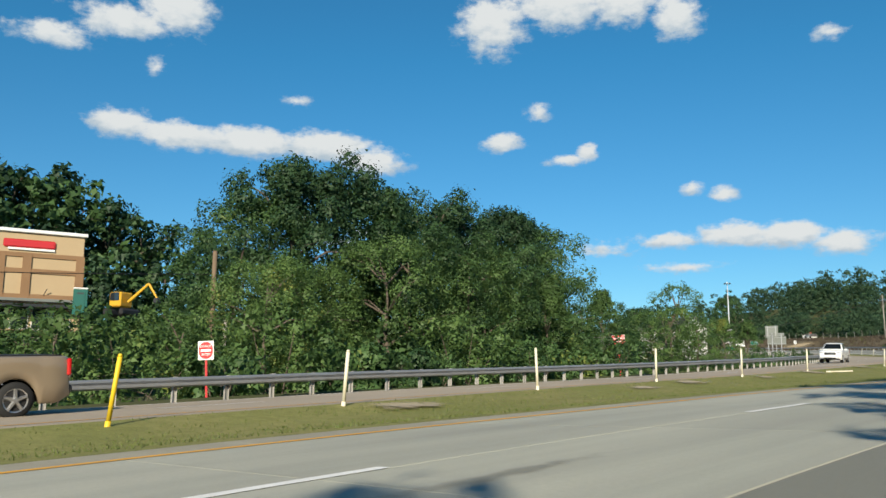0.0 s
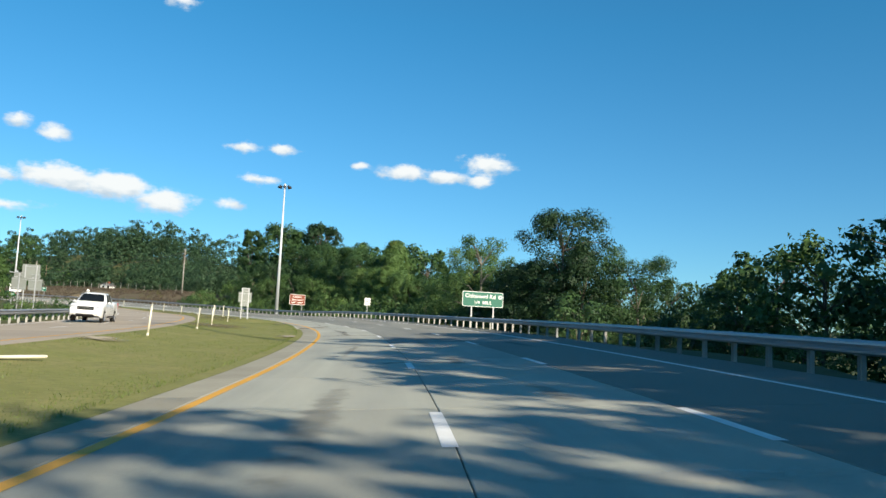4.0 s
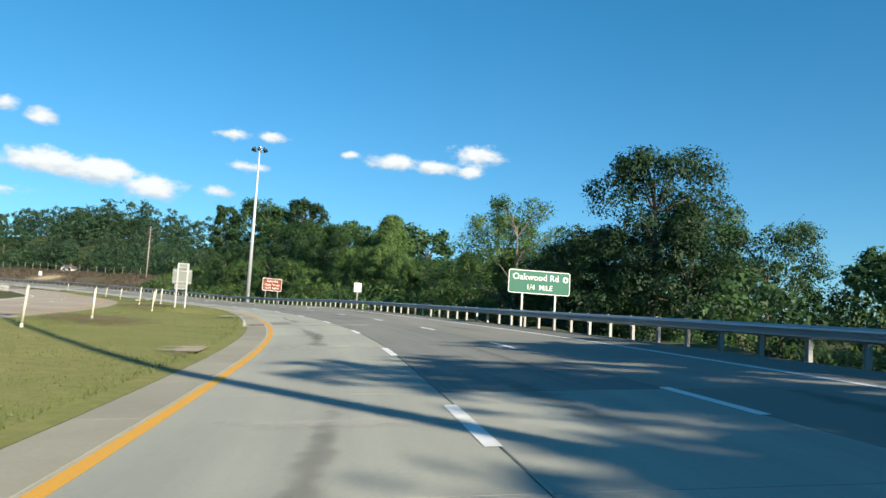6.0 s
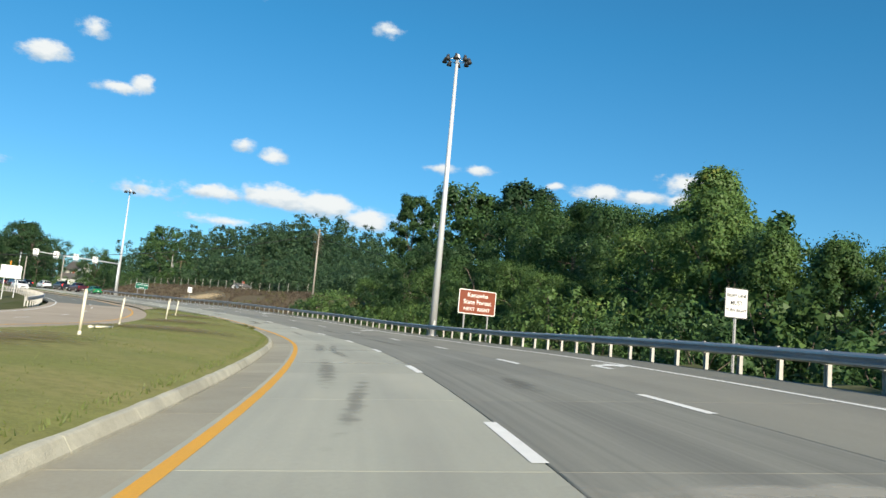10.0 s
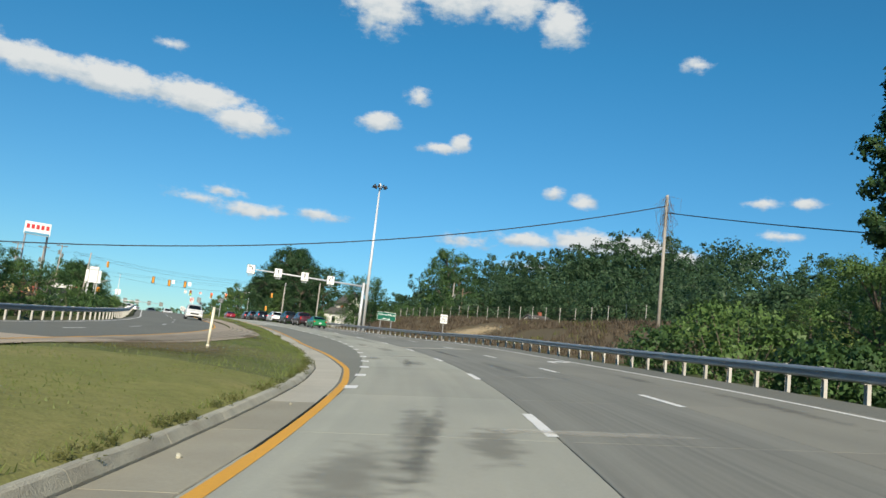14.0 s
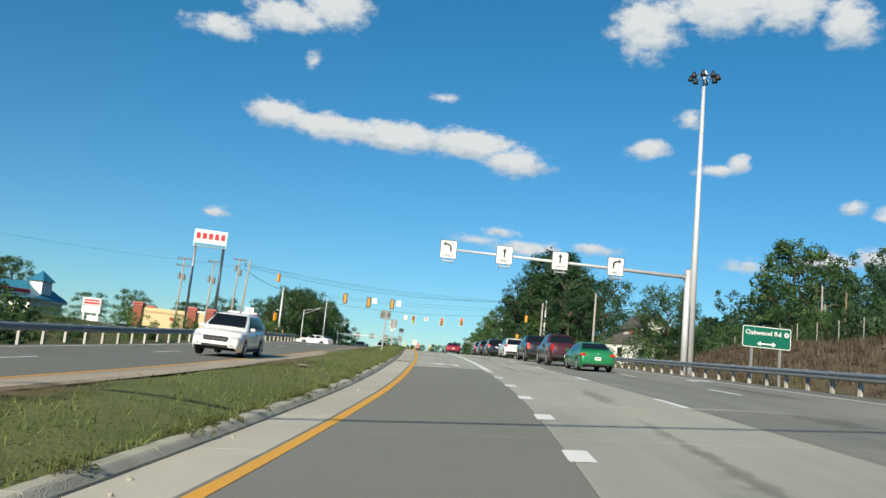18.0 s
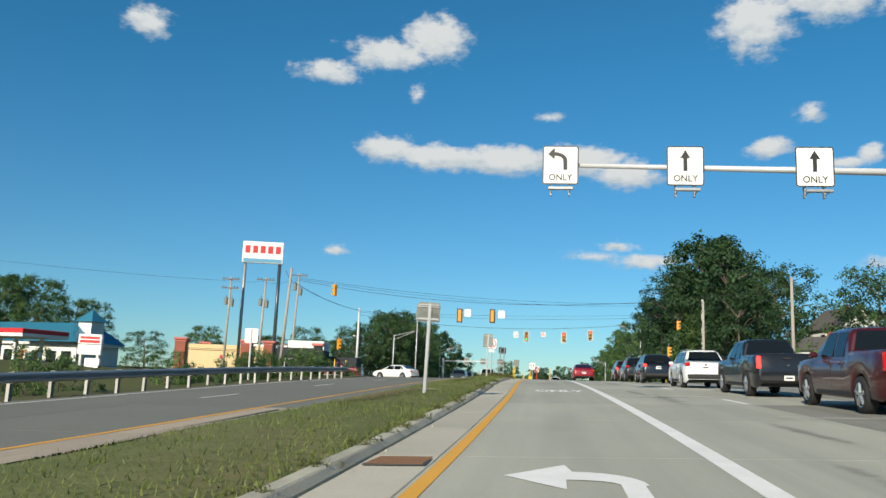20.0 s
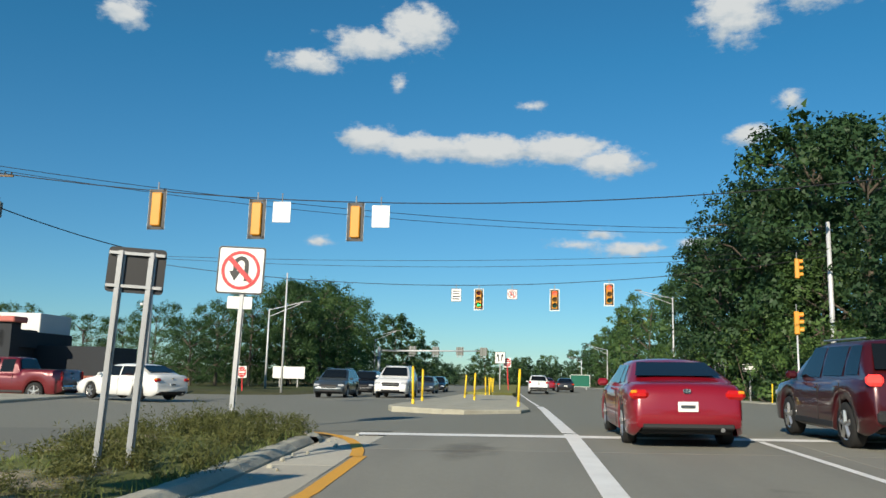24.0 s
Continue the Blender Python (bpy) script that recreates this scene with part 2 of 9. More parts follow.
def material(name, color, rough=0.7, metal=0.0, grain=0.0, grain_scale=8.0, stain=0.0, stain_scale=0.4, tint=None, bump=0.0, bump_scale=60.0, per_object=0.0, spec=0.5, coat=0.0, streak=None, lane=()):
    """A surface of one base colour, varied at two scales (grain and stains of tint), with fine relief."""
    m = bpy.data.materials.new(name)
    m.use_nodes = True
    tree = m.node_tree
    nodes, links = tree.nodes, tree.links
    bsdf = nodes["Principled BSDF"]
    bsdf.inputs["Roughness"].default_value, bsdf.inputs["Metallic"].default_value = rough, metal
    bsdf.inputs["Specular IOR Level"].default_value, bsdf.inputs["Coat Weight"].default_value = spec, coat
    bsdf.inputs["Base Color"].default_value = (*color, 1)
    co = nodes.new("ShaderNodeTexCoord")
    geo = nodes.new("ShaderNodeNewGeometry")

    def noise_at(scale, detail=5, stretch=None):
        n = nodes.new("ShaderNodeTexNoise")
        n.inputs["Scale"].default_value, n.inputs["Detail"].default_value = scale, detail
        if stretch:
            mp = nodes.new("ShaderNodeMapping")
            mp.inputs["Scale"].default_value = stretch
            links.new(co.outputs["Object"], mp.inputs[0]), links.new(mp.outputs[0], n.inputs["Vector"])
        else:
            links.new(geo.outputs["Position"], n.inputs["Vector"])
        return n.outputs[0]

    last = None

    def blend(fac, other, kind="MIX", amount=1.0):
        nonlocal last
        mix = nodes.new("ShaderNodeMixRGB")
        mix.blend_type = kind
        if last is None:
            mix.inputs[1].default_value = (*color, 1)
        else:
            links.new(last, mix.inputs[1])
        r = nodes.new("ShaderNodeMapRange")
        r.inputs[1].default_value, r.inputs[2].default_value, r.inputs[4].default_value = 0.35, 0.7, amount
        links.new(fac, r.inputs[0]), links.new(r.outputs[0], mix.inputs[0])
        mix.inputs[2].default_value = (*other, 1)
        last = mix.outputs[0]

    dark = tint or tuple(c * 0.45 for c in color)
    if stain:
        blend(noise_at(stain_scale, 6), dark, amount=stain)
    if streak:
        blend(noise_at(streak[0], 4, streak[1]), streak[2], amount=streak[3])
    if lane:
        uv = nodes.new("ShaderNodeUVMap")
        uv.uv_map = "lane"
        for stretch, tone, amount in lane:
            mp = nodes.new("ShaderNodeMapping")
            mp.inputs["Scale"].default_value = stretch
            links.new(uv.outputs[0], mp.inputs[0])
            n = nodes.new("ShaderNodeTexNoise")
            n.inputs["Scale"].default_value, n.inputs["Detail"].default_value = 1.0, 5
            links.new(mp.outputs[0], n.inputs["Vector"])
            blend(n.outputs[0], tone, amount=amount)
    if grain:
        blend(noise_at(grain_scale, 6), tuple(c * 0.62 for c in color), amount=grain)
        blend(noise_at(grain_scale * 5.3, 3), tuple(min(1, c * 1.35) for c in color), amount=grain * 0.6)
    if per_object:
        info = nodes.new("ShaderNodeObjectInfo")
        hsv = nodes.new("ShaderNodeHueSaturation")
        r = nodes.new("ShaderNodeMapRange")
        r.inputs[3].default_value, r.inputs[4].default_value = 1 - per_object, 1 + per_object
        links.new(info.outputs["Random"], r.inputs[0]), links.new(r.outputs[0], hsv.inputs["Value"])
        if last is None:
            hsv.inputs["Color"].default_value = (*color, 1)
        else:
            links.new(last, hsv.inputs["Color"])
        last = hsv.outputs[0]
    if last is not None:
        links.new(last, bsdf.inputs["Base Color"])
    if bump:
        b = nodes.new("ShaderNodeBump")
        b.inputs["Strength"].default_value, b.inputs["Distance"].default_value = bump, 0.02
        links.new(noise_at(bump_scale, 4), b.inputs["Height"]), links.new(b.outputs[0], bsdf.inputs["Normal"])
    return m


def leaf_material(name, low, high, warm=None, through=0.38):
    m = bpy.data.materials.new(name)
    m.use_nodes = True
    tree = m.node_tree
    nodes, links = tree.nodes, tree.links
    bsdf, out = nodes["Principled BSDF"], nodes["Material Output"]
    geo, info, ramp = nodes.new("ShaderNodeNewGeometry"), nodes.new("ShaderNodeObjectInfo"), nodes.new("ShaderNodeValToRGB")
    noise_n = nodes.new("ShaderNodeTexNoise")
    noise_n.inputs["Scale"].default_value, noise_n.inputs["Detail"].default_value = 0.55, 4
    links.new(geo.outputs["Position"], noise_n.inputs["Vector"])
    # three sources of change: leaf by leaf, bough by bough, tree by tree
    a = nodes.new("ShaderNodeMath")
    a.operation = "MULTIPLY_ADD"
    a.inputs[1].default_value = 0.26
    links.new(geo.outputs["Random Per Island"], a.inputs[0])
    b = nodes.new("ShaderNodeMath")
    b.operation = "MULTIPLY_ADD"
    b.inputs[1].default_value = 0.55
    links.new(info.outputs["Random"], b.inputs[0])
    c = nodes.new("ShaderNodeMath")
    c.operation, c.inputs[1].default_value, c.inputs[2].default_value = "MULTIPLY_ADD", 1.5, -0.66
    links.new(noise_n.outputs[0], c.inputs[0])
    links.new(c.outputs[0], b.inputs[2]), links.new(b.outputs[0], a.inputs[2]), links.new(a.outputs[0], ramp.inputs[0])
    ramp.color_ramp.elements[0].color, ramp.color_ramp.elements[1].color = (*low, 1), (*high, 1)
    if warm:
        e = ramp.color_ramp.elements.new(0.93)
        e.color = (*high, 1)
        ramp.color_ramp.elements[2].color = (*warm, 1)
    links.new(ramp.outputs[0], bsdf.inputs["Base Color"])
    bsdf.inputs["Roughness"].default_value, bsdf.inputs["Specular IOR Level"].default_value = 0.55, 0.35
    glow = nodes.new("ShaderNodeBsdfTranslucent")
    links.new(ramp.outputs[0], glow.inputs[0])
    mix = nodes.new("ShaderNodeMixShader")
    mix.inputs[0].default_value = through
    links.new(bsdf.outputs[0], mix.inputs[1]), links.new(glow.outputs[0], mix.inputs[2])
    links.new(mix.outputs[0], out.inputs[0])
    return m


def lit(name, color, strength):
    m = bpy.data.materials.new(name)
    m.use_nodes = True
    b = m.node_tree.nodes["Principled BSDF"]
    b.inputs["Base Color"].default_value = (*color, 1)
    b.inputs["Emission Color"].default_value, b.inputs["Emission Strength"].default_value = (*color, 1), strength
    return m


M = {
    "concrete": material("worn_concrete", (0.405, 0.41, 0.335), 0.85, grain=0.25, grain_scale=22, stain=0.35, stain_scale=0.35, tint=(0.285, 0.275, 0.23), bump=0.25, bump_scale=140, per_object=0.07, lane=(((1.1, 0.02, 1), (0.225, 0.222, 0.195), 0.75), ((5.0, 0.05, 1), (0.30, 0.293, 0.25), 0.5), ((0.5, 0.12, 1), (0.485, 0.465, 0.375), 0.5))),
    "concrete_worn": material("traffic_worn_concrete", (0.225, 0.222, 0.186), 0.85, grain=0.25, grain_scale=22, stain=0.35, stain_scale=0.35, tint=(0.24, 0.228, 0.19), bump=0.25, bump_scale=140, per_object=0.07, lane=(((1.1, 0.02, 1), (0.165, 0.16, 0.14), 0.75), ((5.0, 0.05, 1), (0.21, 0.203, 0.172), 0.6), ((0.5, 0.12, 1), (0.34, 0.322, 0.26), 0.5))),
    "concrete_streaked": material("tyre_darkened_concrete", (0.235, 0.233, 0.20), 0.85, grain=0.25, grain_scale=22, stain=0.3, stain_scale=0.35, tint=(0.185, 0.182, 0.157), bump=0.25, bump_scale=140, per_object=0.05, lane=(((1.3, 0.012, 1), (0.105, 0.105, 0.095), 0.9), ((6.0, 0.03, 1), (0.13, 0.129, 0.115), 0.8), ((16.0, 0.05, 1), (0.28, 0.276, 0.235), 0.5), ((0.5, 0.09, 1), (0.30, 0.295, 0.245), 0.4))),
    "old_asphalt": material("brown_patch", (0.25, 0.225, 0.18), 0.9, grain=0.3, grain_scale=20, stain=0.4, stain_scale=0.9, tint=(0.17, 0.155, 0.125), bump=0.3, bump_scale=90),
    "joint": material("joint_filler", (0.05, 0.048, 0.045), 0.9),
    "asphalt": material("grey_asphalt", (0.17, 0.171, 0.145), 0.88, grain=0.4, grain_scale=40, stain=0.3, stain_scale=0.3, tint=(0.118, 0.117, 0.098), bump=0.4, bump_scale=180, per_object=0.05),
    "asphalt_pale": material("worn_pale_asphalt", (0.21, 0.21, 0.174), 0.88, grain=0.35, grain_scale=40, stain=0.3, stain_scale=0.3, tint=(0.186, 0.185, 0.155), bump=0.35, bump_scale=170, per_object=0.04),
    "old_road": material("tan_concrete", (0.40, 0.33, 0.245), 0.85, grain=0.25, grain_scale=18, stain=0.4, stain_scale=0.3, tint=(0.24, 0.20, 0.16), bump=0.25, bump_scale=120, per_object=0.08),
    "gutter": material("gutter_concrete", (0.335, 0.31, 0.235), 0.88, grain=0.3, grain_scale=20, stain=0.45, stain_scale=0.8, tint=(0.215, 0.19, 0.14), bump=0.3, bump_scale=100, per_object=0.10),
    "gutter_pale": material("pale_gutter_concrete", (0.47, 0.44, 0.36), 0.88, grain=0.3, grain_scale=20, stain=0.4, stain_scale=0.8, tint=(0.33, 0.30, 0.24), bump=0.3, bump_scale=100, per_object=0.10),
    "curb": material("weathered_curb", (0.475, 0.455, 0.36), 0.9, grain=0.4, grain_scale=14, stain=0.5, stain_scale=1.6, tint=(0.16, 0.14, 0.11), bump=0.6, bump_scale=45, per_object=0.14),
    "yellow": material("yellow_road_paint", (0.72, 0.36, 0.035), 0.75, grain=0.3, grain_scale=26, stain=0.25, stain_scale=1.2, tint=(0.5, 0.28, 0.07), bump=0.15, bump_scale=120),
    "white": material("white_road_paint", (0.84, 0.83, 0.79), 0.7, grain=0.2, grain_scale=30, stain=0.3, stain_scale=2.0, tint=(0.5, 0.48, 0.44), bump=0.15, bump_scale=120),
    "grass_rough": material("rough_grass", (0.125, 0.15, 0.048), 0.95, grain=0.8, grain_scale=5, stain=0.95, stain_scale=0.22, tint=(0.235, 0.185, 0.095), streak=(0.8, (1, 1, 1), (0.07, 0.09, 0.03), 0.55), bump=1.0, bump_scale=14, spec=0.2),
    "grass": material("mown_grass", (0.208, 0.213, 0.064), 0.95, grain=0.7, grain_scale=4, stain=0.9, stain_scale=0.3, tint=(0.30, 0.25, 0.11), streak=(0.55, (1, 1, 1), (0.10, 0.125, 0.036), 0.45), bump=0.8, bump_scale=18, spec=0.2),
    "earth": material("rough_verge", (0.07, 0.085, 0.03), 0.95, grain=0.5, grain_scale=2, stain=0.7, stain_scale=0.06, tint=(0.12, 0.095, 0.05), bump=0.7, bump_scale=6, spec=0.2),
    "brown_bank": material("dry_brown_grass", (0.135, 0.105, 0.065), 0.95, grain=0.5, grain_scale=3, stain=0.6, stain_scale=0.15, tint=(0.085, 0.078, 0.045), bump=0.8, bump_scale=9, spec=0.2),
    "galvanised": material("galvanised_steel", (0.40, 0.41, 0.42), 0.5, 0.65, grain=0.2, grain_scale=12, stain=0.35, stain_scale=1.1, tint=(0.26, 0.25, 0.24), bump=0.05),
    "post_steel": material("weathered_steel_post", (0.44, 0.43, 0.40), 0.65, 0.3, grain=0.25, grain_scale=10, stain=0.3, stain_scale=2.0, tint=(0.24, 0.21, 0.17), per_object=0.12),
    "mast": material("brushed_mast_steel", (0.62, 0.63, 0.64), 0.5, 0.25, grain=0.12, grain_scale=6, stain=0.2, stain_scale=0.7, tint=(0.46, 0.46, 0.46)),
    "dark": material("dark_fitting", (0.03, 0.032, 0.035), 0.5),
    "cable": material("black_cable", (0.012, 0.012, 0.013), 0.6),
    "wood_pole": material("creosoted_timber", (0.19, 0.135, 0.085), 0.9, grain=0.5, grain_scale=9, stain=0.4, stain_scale=1.0, tint=(0.09, 0.065, 0.045), bump=0.5, bump_scale=30),
    "grey_pole": material("silvered_timber", (0.36, 0.33, 0.29), 0.9, grain=0.5, grain_scale=9, stain=0.4, stain_scale=0.8, tint=(0.2, 0.175, 0.15), bump=0.5, bump_scale=30),
    "bark": material("tree_bark", (0.13, 0.105, 0.08), 0.95, grain=0.5, grain_scale=7, stain=0.4, stain_scale=0.9, bump=0.7, bump_scale=14),
    "pale_bark": material("pale_tree_bark", (0.22, 0.195, 0.16), 0.9, grain=0.5, grain_scale=7, stain=0.5, stain_scale=0.9, tint=(0.2, 0.17, 0.13), bump=0.5, bump_scale=14),
    "sign_green": material("green_reflective_sheet", (0.0, 0.12, 0.075), 0.45, grain=0.08, grain_scale=5, stain=0.15, stain_scale=1.5, coat=0.2),
    "sign_brown": material("brown_reflective_sheet", (0.20, 0.045, 0.018), 0.45, stain=0.15, stain_scale=1.5, coat=0.2),
    "sign_white": material("white_reflective_sheet", (0.80, 0.80, 0.77), 0.45, grain=0.06, grain_scale=5, stain=0.15, stain_scale=1.2, tint=(0.6, 0.59, 0.55), coat=0.2),
    "sign_black": material("black_sign_vinyl", (0.016, 0.016, 0.017), 0.5),
    "sign_red": material("red_reflective_sheet", (0.55, 0.022, 0.025), 0.45, stain=0.15, stain_scale=1.5, coat=0.2),
    "sign_back": material("bare_aluminium_back", (0.20, 0.22, 0.20), 0.6, 0.25, grain=0.2, grain_scale=4, stain=0.4, stain_scale=1.4, tint=(0.17, 0.165, 0.15)),
    "plastic_white": material("faded_white_delineator", (0.75, 0.70, 0.55), 0.6, grain=0.15, grain_scale=7, stain=0.3, stain_scale=3.0, tint=(0.5, 0.42, 0.28)),
    "plastic_yellow": material("yellow_delineator", (0.80, 0.55, 0.02), 0.55, stain=0.25, stain_scale=3.0, tint=(0.5, 0.32, 0.04)),
    "signal_yellow": material("signal_yellow_enamel", (0.66, 0.27, 0.008), 0.45, stain=0.2, stain_scale=2.0, tint=(0.55, 0.22, 0.01)),
    "leaf": leaf_material("broad_leaves", (0.024, 0.060, 0.022), (0.102, 0.189, 0.058), (0.192, 0.243, 0.058)),
    "leaf_dark": leaf_material("dark_leaves", (0.016, 0.042, 0.019), (0.059, 0.120, 0.046)),
    "leaf_light": leaf_material("pale_leaves", (0.036, 0.082, 0.024), (0.147, 0.243, 0.067), (0.243, 0.269, 0.064)),
    "leaf_far": leaf_material("distant_leaves", (0.024, 0.055, 0.027), (0.084, 0.154, 0.070)),
    "grass_blade": leaf_material("grass_blades", (0.12, 0.17, 0.04), (0.24, 0.275, 0.085), (0.37, 0.31, 0.14), 0.5),
    "dry_brush": leaf_material("dead_weeds", (0.085, 0.065, 0.045), (0.165, 0.13, 0.09), (0.26, 0.215, 0.155), 0.4),
    "weed_leaf": leaf_material("weed_leaves", (0.07, 0.085, 0.025), (0.19, 0.19, 0.06), (0.3, 0.24, 0.1), 0.4),
}

# ---- tools for building ----


def mesh_of(name, verts, faces, mat=None, smooth=False):
    me = bpy.data.meshes.new(name)
    me.from_pydata([tuple(v) for v in verts], [], faces)
    me.update()
    if mat:
        me.materials.append(mat)
    if smooth:
        me.polygons.foreach_set("use_smooth", [True] * len(me.polygons))
    return me


def quads_mesh(name, verts, mat):
    """A mesh of loose faces from an (n, corners, 3) array."""
    verts = np.asarray(verts, np.float32)
    n, k = verts.shape[:2]
    me = bpy.data.meshes.new(name)
    me.vertices.add(n * k), me.loops.add(n * k), me.polygons.add(n)
    me.vertices.foreach_set("co", verts.ravel())
    me.loops.foreach_set("vertex_index", np.arange(n * k, dtype=np.int32))
    me.polygons.foreach_set("loop_start", np.arange(0, n * k, k, dtype=np.int32))
    me.polygons.foreach_set("loop_total", np.full(n, k, np.int32))
    me.update()
    me.materials.append(mat)
    return me


def bm_mesh(name, bm, mat=None, smooth=False):
    me = bpy.data.meshes.new(name)
    bmesh.ops.recalc_face_normals(bm, faces=bm.faces[:])
    bm.to_mesh(me)
    bm.free()
    if mat:
        me.materials.append(mat)
    if smooth:
        me.polygons.foreach_set("use_smooth", [True] * len(me.polygons))
    return me


def part(name, shape, mat, parent, label="", smooth=False, m=None):
    """One mesh object under a thing or a part; shape is a bmesh or a ready mesh."""
    me = shape if isinstance(shape, bpy.types.Mesh) else bm_mesh(name, shape, mat, smooth)
    ob = new(name, me)
    ob.parent = parent
    if m is not None:
        ob.matrix_basis = m
    if label:
        ob["label"] = label
    return ob


def thing(name, m, label, category, group="", kind=""):
    ob = new(name)
    ob.empty_display_size = 0.2
    ob.matrix_basis = m
    return tagged(ob, label, category, group, kind)


def solid(name, me, label, category="", group="", kind="", m=None):
    ob = new(name, me)
    if m is not None:
        ob.matrix_basis = m
    return tagged(ob, label, category, group, kind)


def box(bm, cx, cy, cz, sx, sy, sz, bevel=0.0, m=None):
    """A box about a centre, its edges rounded by bevel, in bm."""
    r = bmesh.ops.create_cube(bm, size=1.0)
    bmesh.ops.scale(bm, vec=(sx, sy, sz), verts=r["verts"])
    bmesh.ops.translate(bm, vec=(cx, cy, cz), verts=r["verts"])
    vs = r["verts"]
    if bevel:
        es = list({e for v in vs for e in v.link_edges})
        res = bmesh.ops.bevel(bm, geom=es, offset=bevel, segments=1, affect="EDGES")
        vs = list({v for f in res["faces"] for v in f.verts} | {v for v in vs if v.is_valid})
    if m is not None:
        bmesh.ops.transform(bm, matrix=m, verts=[v for v in vs if v.is_valid])
    return bm


def tube(bm, a, b, ra, rb=None, n=10, caps=True):
    """A tapered round bar from a to b in bm."""
    a, b = Vector(a), Vector(b)
    d = b - a
    q = d.to_track_quat("Z", "Y").to_matrix().to_4x4()
    bmesh.ops.create_cone(bm, cap_ends=caps, segments=n, radius1=ra, radius2=ra if rb is None else rb, depth=d.length, matrix=Matrix.Translation((a + b) / 2) @ q)
    return bm


def bar(a, b, ra, rb=None, n=10):
    return tube(bmesh.new(), a, b, ra, rb, n)


def block(cx, cy, cz, sx, sy, sz, bevel=0.0):
    return box(bmesh.new(), cx, cy, cz, sx, sy, sz, bevel)


def plate(outline, depth, y=0.0):
    """A flat plate in the xz plane from an outline, depth thick towards +y, with its front at y."""
    bm = bmesh.new()
    f = [bm.verts.new((x, y, z)) for x, z in outline]
    b = [bm.verts.new((x, y + depth, z)) for x, z in outline]
    bm.faces.new(f), bm.faces.new(b[::-1])
    for i in range(len(f)):
        j = (i + 1) % len(f)
        bm.faces.new((f[i], b[i], b[j], f[j]))
    return bm


def rounded(w, h, r, cx=0.0, cz=0.0, n=5):
    pts = []
    for qx, qz, a0 in ((1, 1, 0), (-1, 1, 90), (-1, -1, 180), (1, -1, 270)):
        for k in range(n + 1):
            a = radians(a0 + 90 * k / n)
            pts.append((cx + qx * (w / 2 - r) + r * math.cos(a), cz + qz * (h / 2 - r) + r * math.sin(a)))
    return pts


def text_mesh(body, size, mat, depth=0.003, align="CENTER", bold=0.0):
    cu = bpy.data.curves.new("lettering", "FONT")
    cu.body, cu.size, cu.extrude, cu.align_x, cu.align_y, cu.offset = body, size, depth, align, "CENTER", bold
    cu.resolution_u = 3
    ob = bpy.data.objects.new("lettering", cu)
    scene.collection.objects.link(ob)
    me = bpy.data.meshes.new_from_object(ob.evaluated_get(bpy.context.evaluated_depsgraph_get()))
    bpy.data.objects.remove(ob)
    bpy.data.curves.remove(cu)
    me.materials.clear()
    me.materials.append(mat)
    return me


UPRIGHT = Matrix.Rotation(radians(90), 4, "X")


def wire(name, a, b, sag, radius, label, parent=None, mat=None):
    """A hanging cable from a to b."""
    cu = bpy.data.curves.new(name, "CURVE")
    cu.dimensions, cu.bevel_depth, cu.bevel_resolution = "3D", radius, 1
    sp = cu.splines.new("POLY")
    n = 24
    sp.points.add(n)
    a, b = Vector(a), Vector(b)
    for k in range(n + 1):
        u = k / n
        p = a.lerp(b, u) - Vector((0, 0, sag * 4 * u * (1 - u)))
        sp.points[k].co = (*p, 1)
    ob = bpy.data.objects.new(name, cu)
    scene.collection.objects.link(ob)
    me = bpy.data.meshes.new_from_object(ob.evaluated_get(bpy.context.evaluated_depsgraph_get()))
    bpy.data.objects.remove(ob)
    bpy.data.curves.remove(cu)
    me.materials.clear()
    me.materials.append(mat or M["cable"])
    if parent is not None:
        return part(name, me, None, parent, label)
    return solid(name, me, label, "cable", "overhead cables")

# left edge of the yellow stripe's lane, near edge of the opposing road and its height, along the road
def yellow_v(s):
    return float(np.interp(s, [-300, 45, 75, 90, 150, 176, 190, 201, 208, 216, 223, 228, 236, 250, 300, 322, 334, 338, 342, 350], [-3.6, -3.6, -3.35, -3.3, -3.3, -3.42, -3.48, -3.62, -3.95, -4.7, -5.35, -5.85, -6.4, -6.68, -6.52, -6.55, -6.4, -6.2, -6.35, -6.4]))


def opp_v(s):
    return float(np.interp(s, [-300, 0, 15, 30, 45, 70, 90, 150, 190, 240, 290, 330, 350], [-8.2, -8.2, -8.7, -9.8, -10.6, -11.6, -12.3, -12.3, -11.6, -11.3, -11.6, -10.6, -10.4]))


def opp_h(s):
    return float(np.interp(s, [-300, 15, 60, 100, 190, 240, 290, 330, 350, 380], [0.0, 0.0, -0.05, -0.2, -0.15, -0.35, -0.5, -0.3, -0.15, -0.1]))


OPP_WIDE = 8.4


def dip(s):
    """How far the road falls away beyond the stop line."""
    return float(np.interp(s, [345, 356, 374, 394, 405, 640], [0.0, 0.2, 0.66, 1.06, 1.24, 2.4]))


GUTTER = 0.95
RAIL_V = 8.7
END_S = 345.0


def side_place(s, v, h):
    d = heading(s)
    return Vector((at(s, LINE[:, 1]) + d.y * v, at(s, LINE[:, 2]) - d.x * v, at(s, LINE[:, 3]) + h))


def opp_place(s, w, h=0.0):
    """A place on the opposing road, w metres beyond its near edge."""
    return side_place(s, opp_v(s) - w, opp_h(s) - 0.025 * w + h)


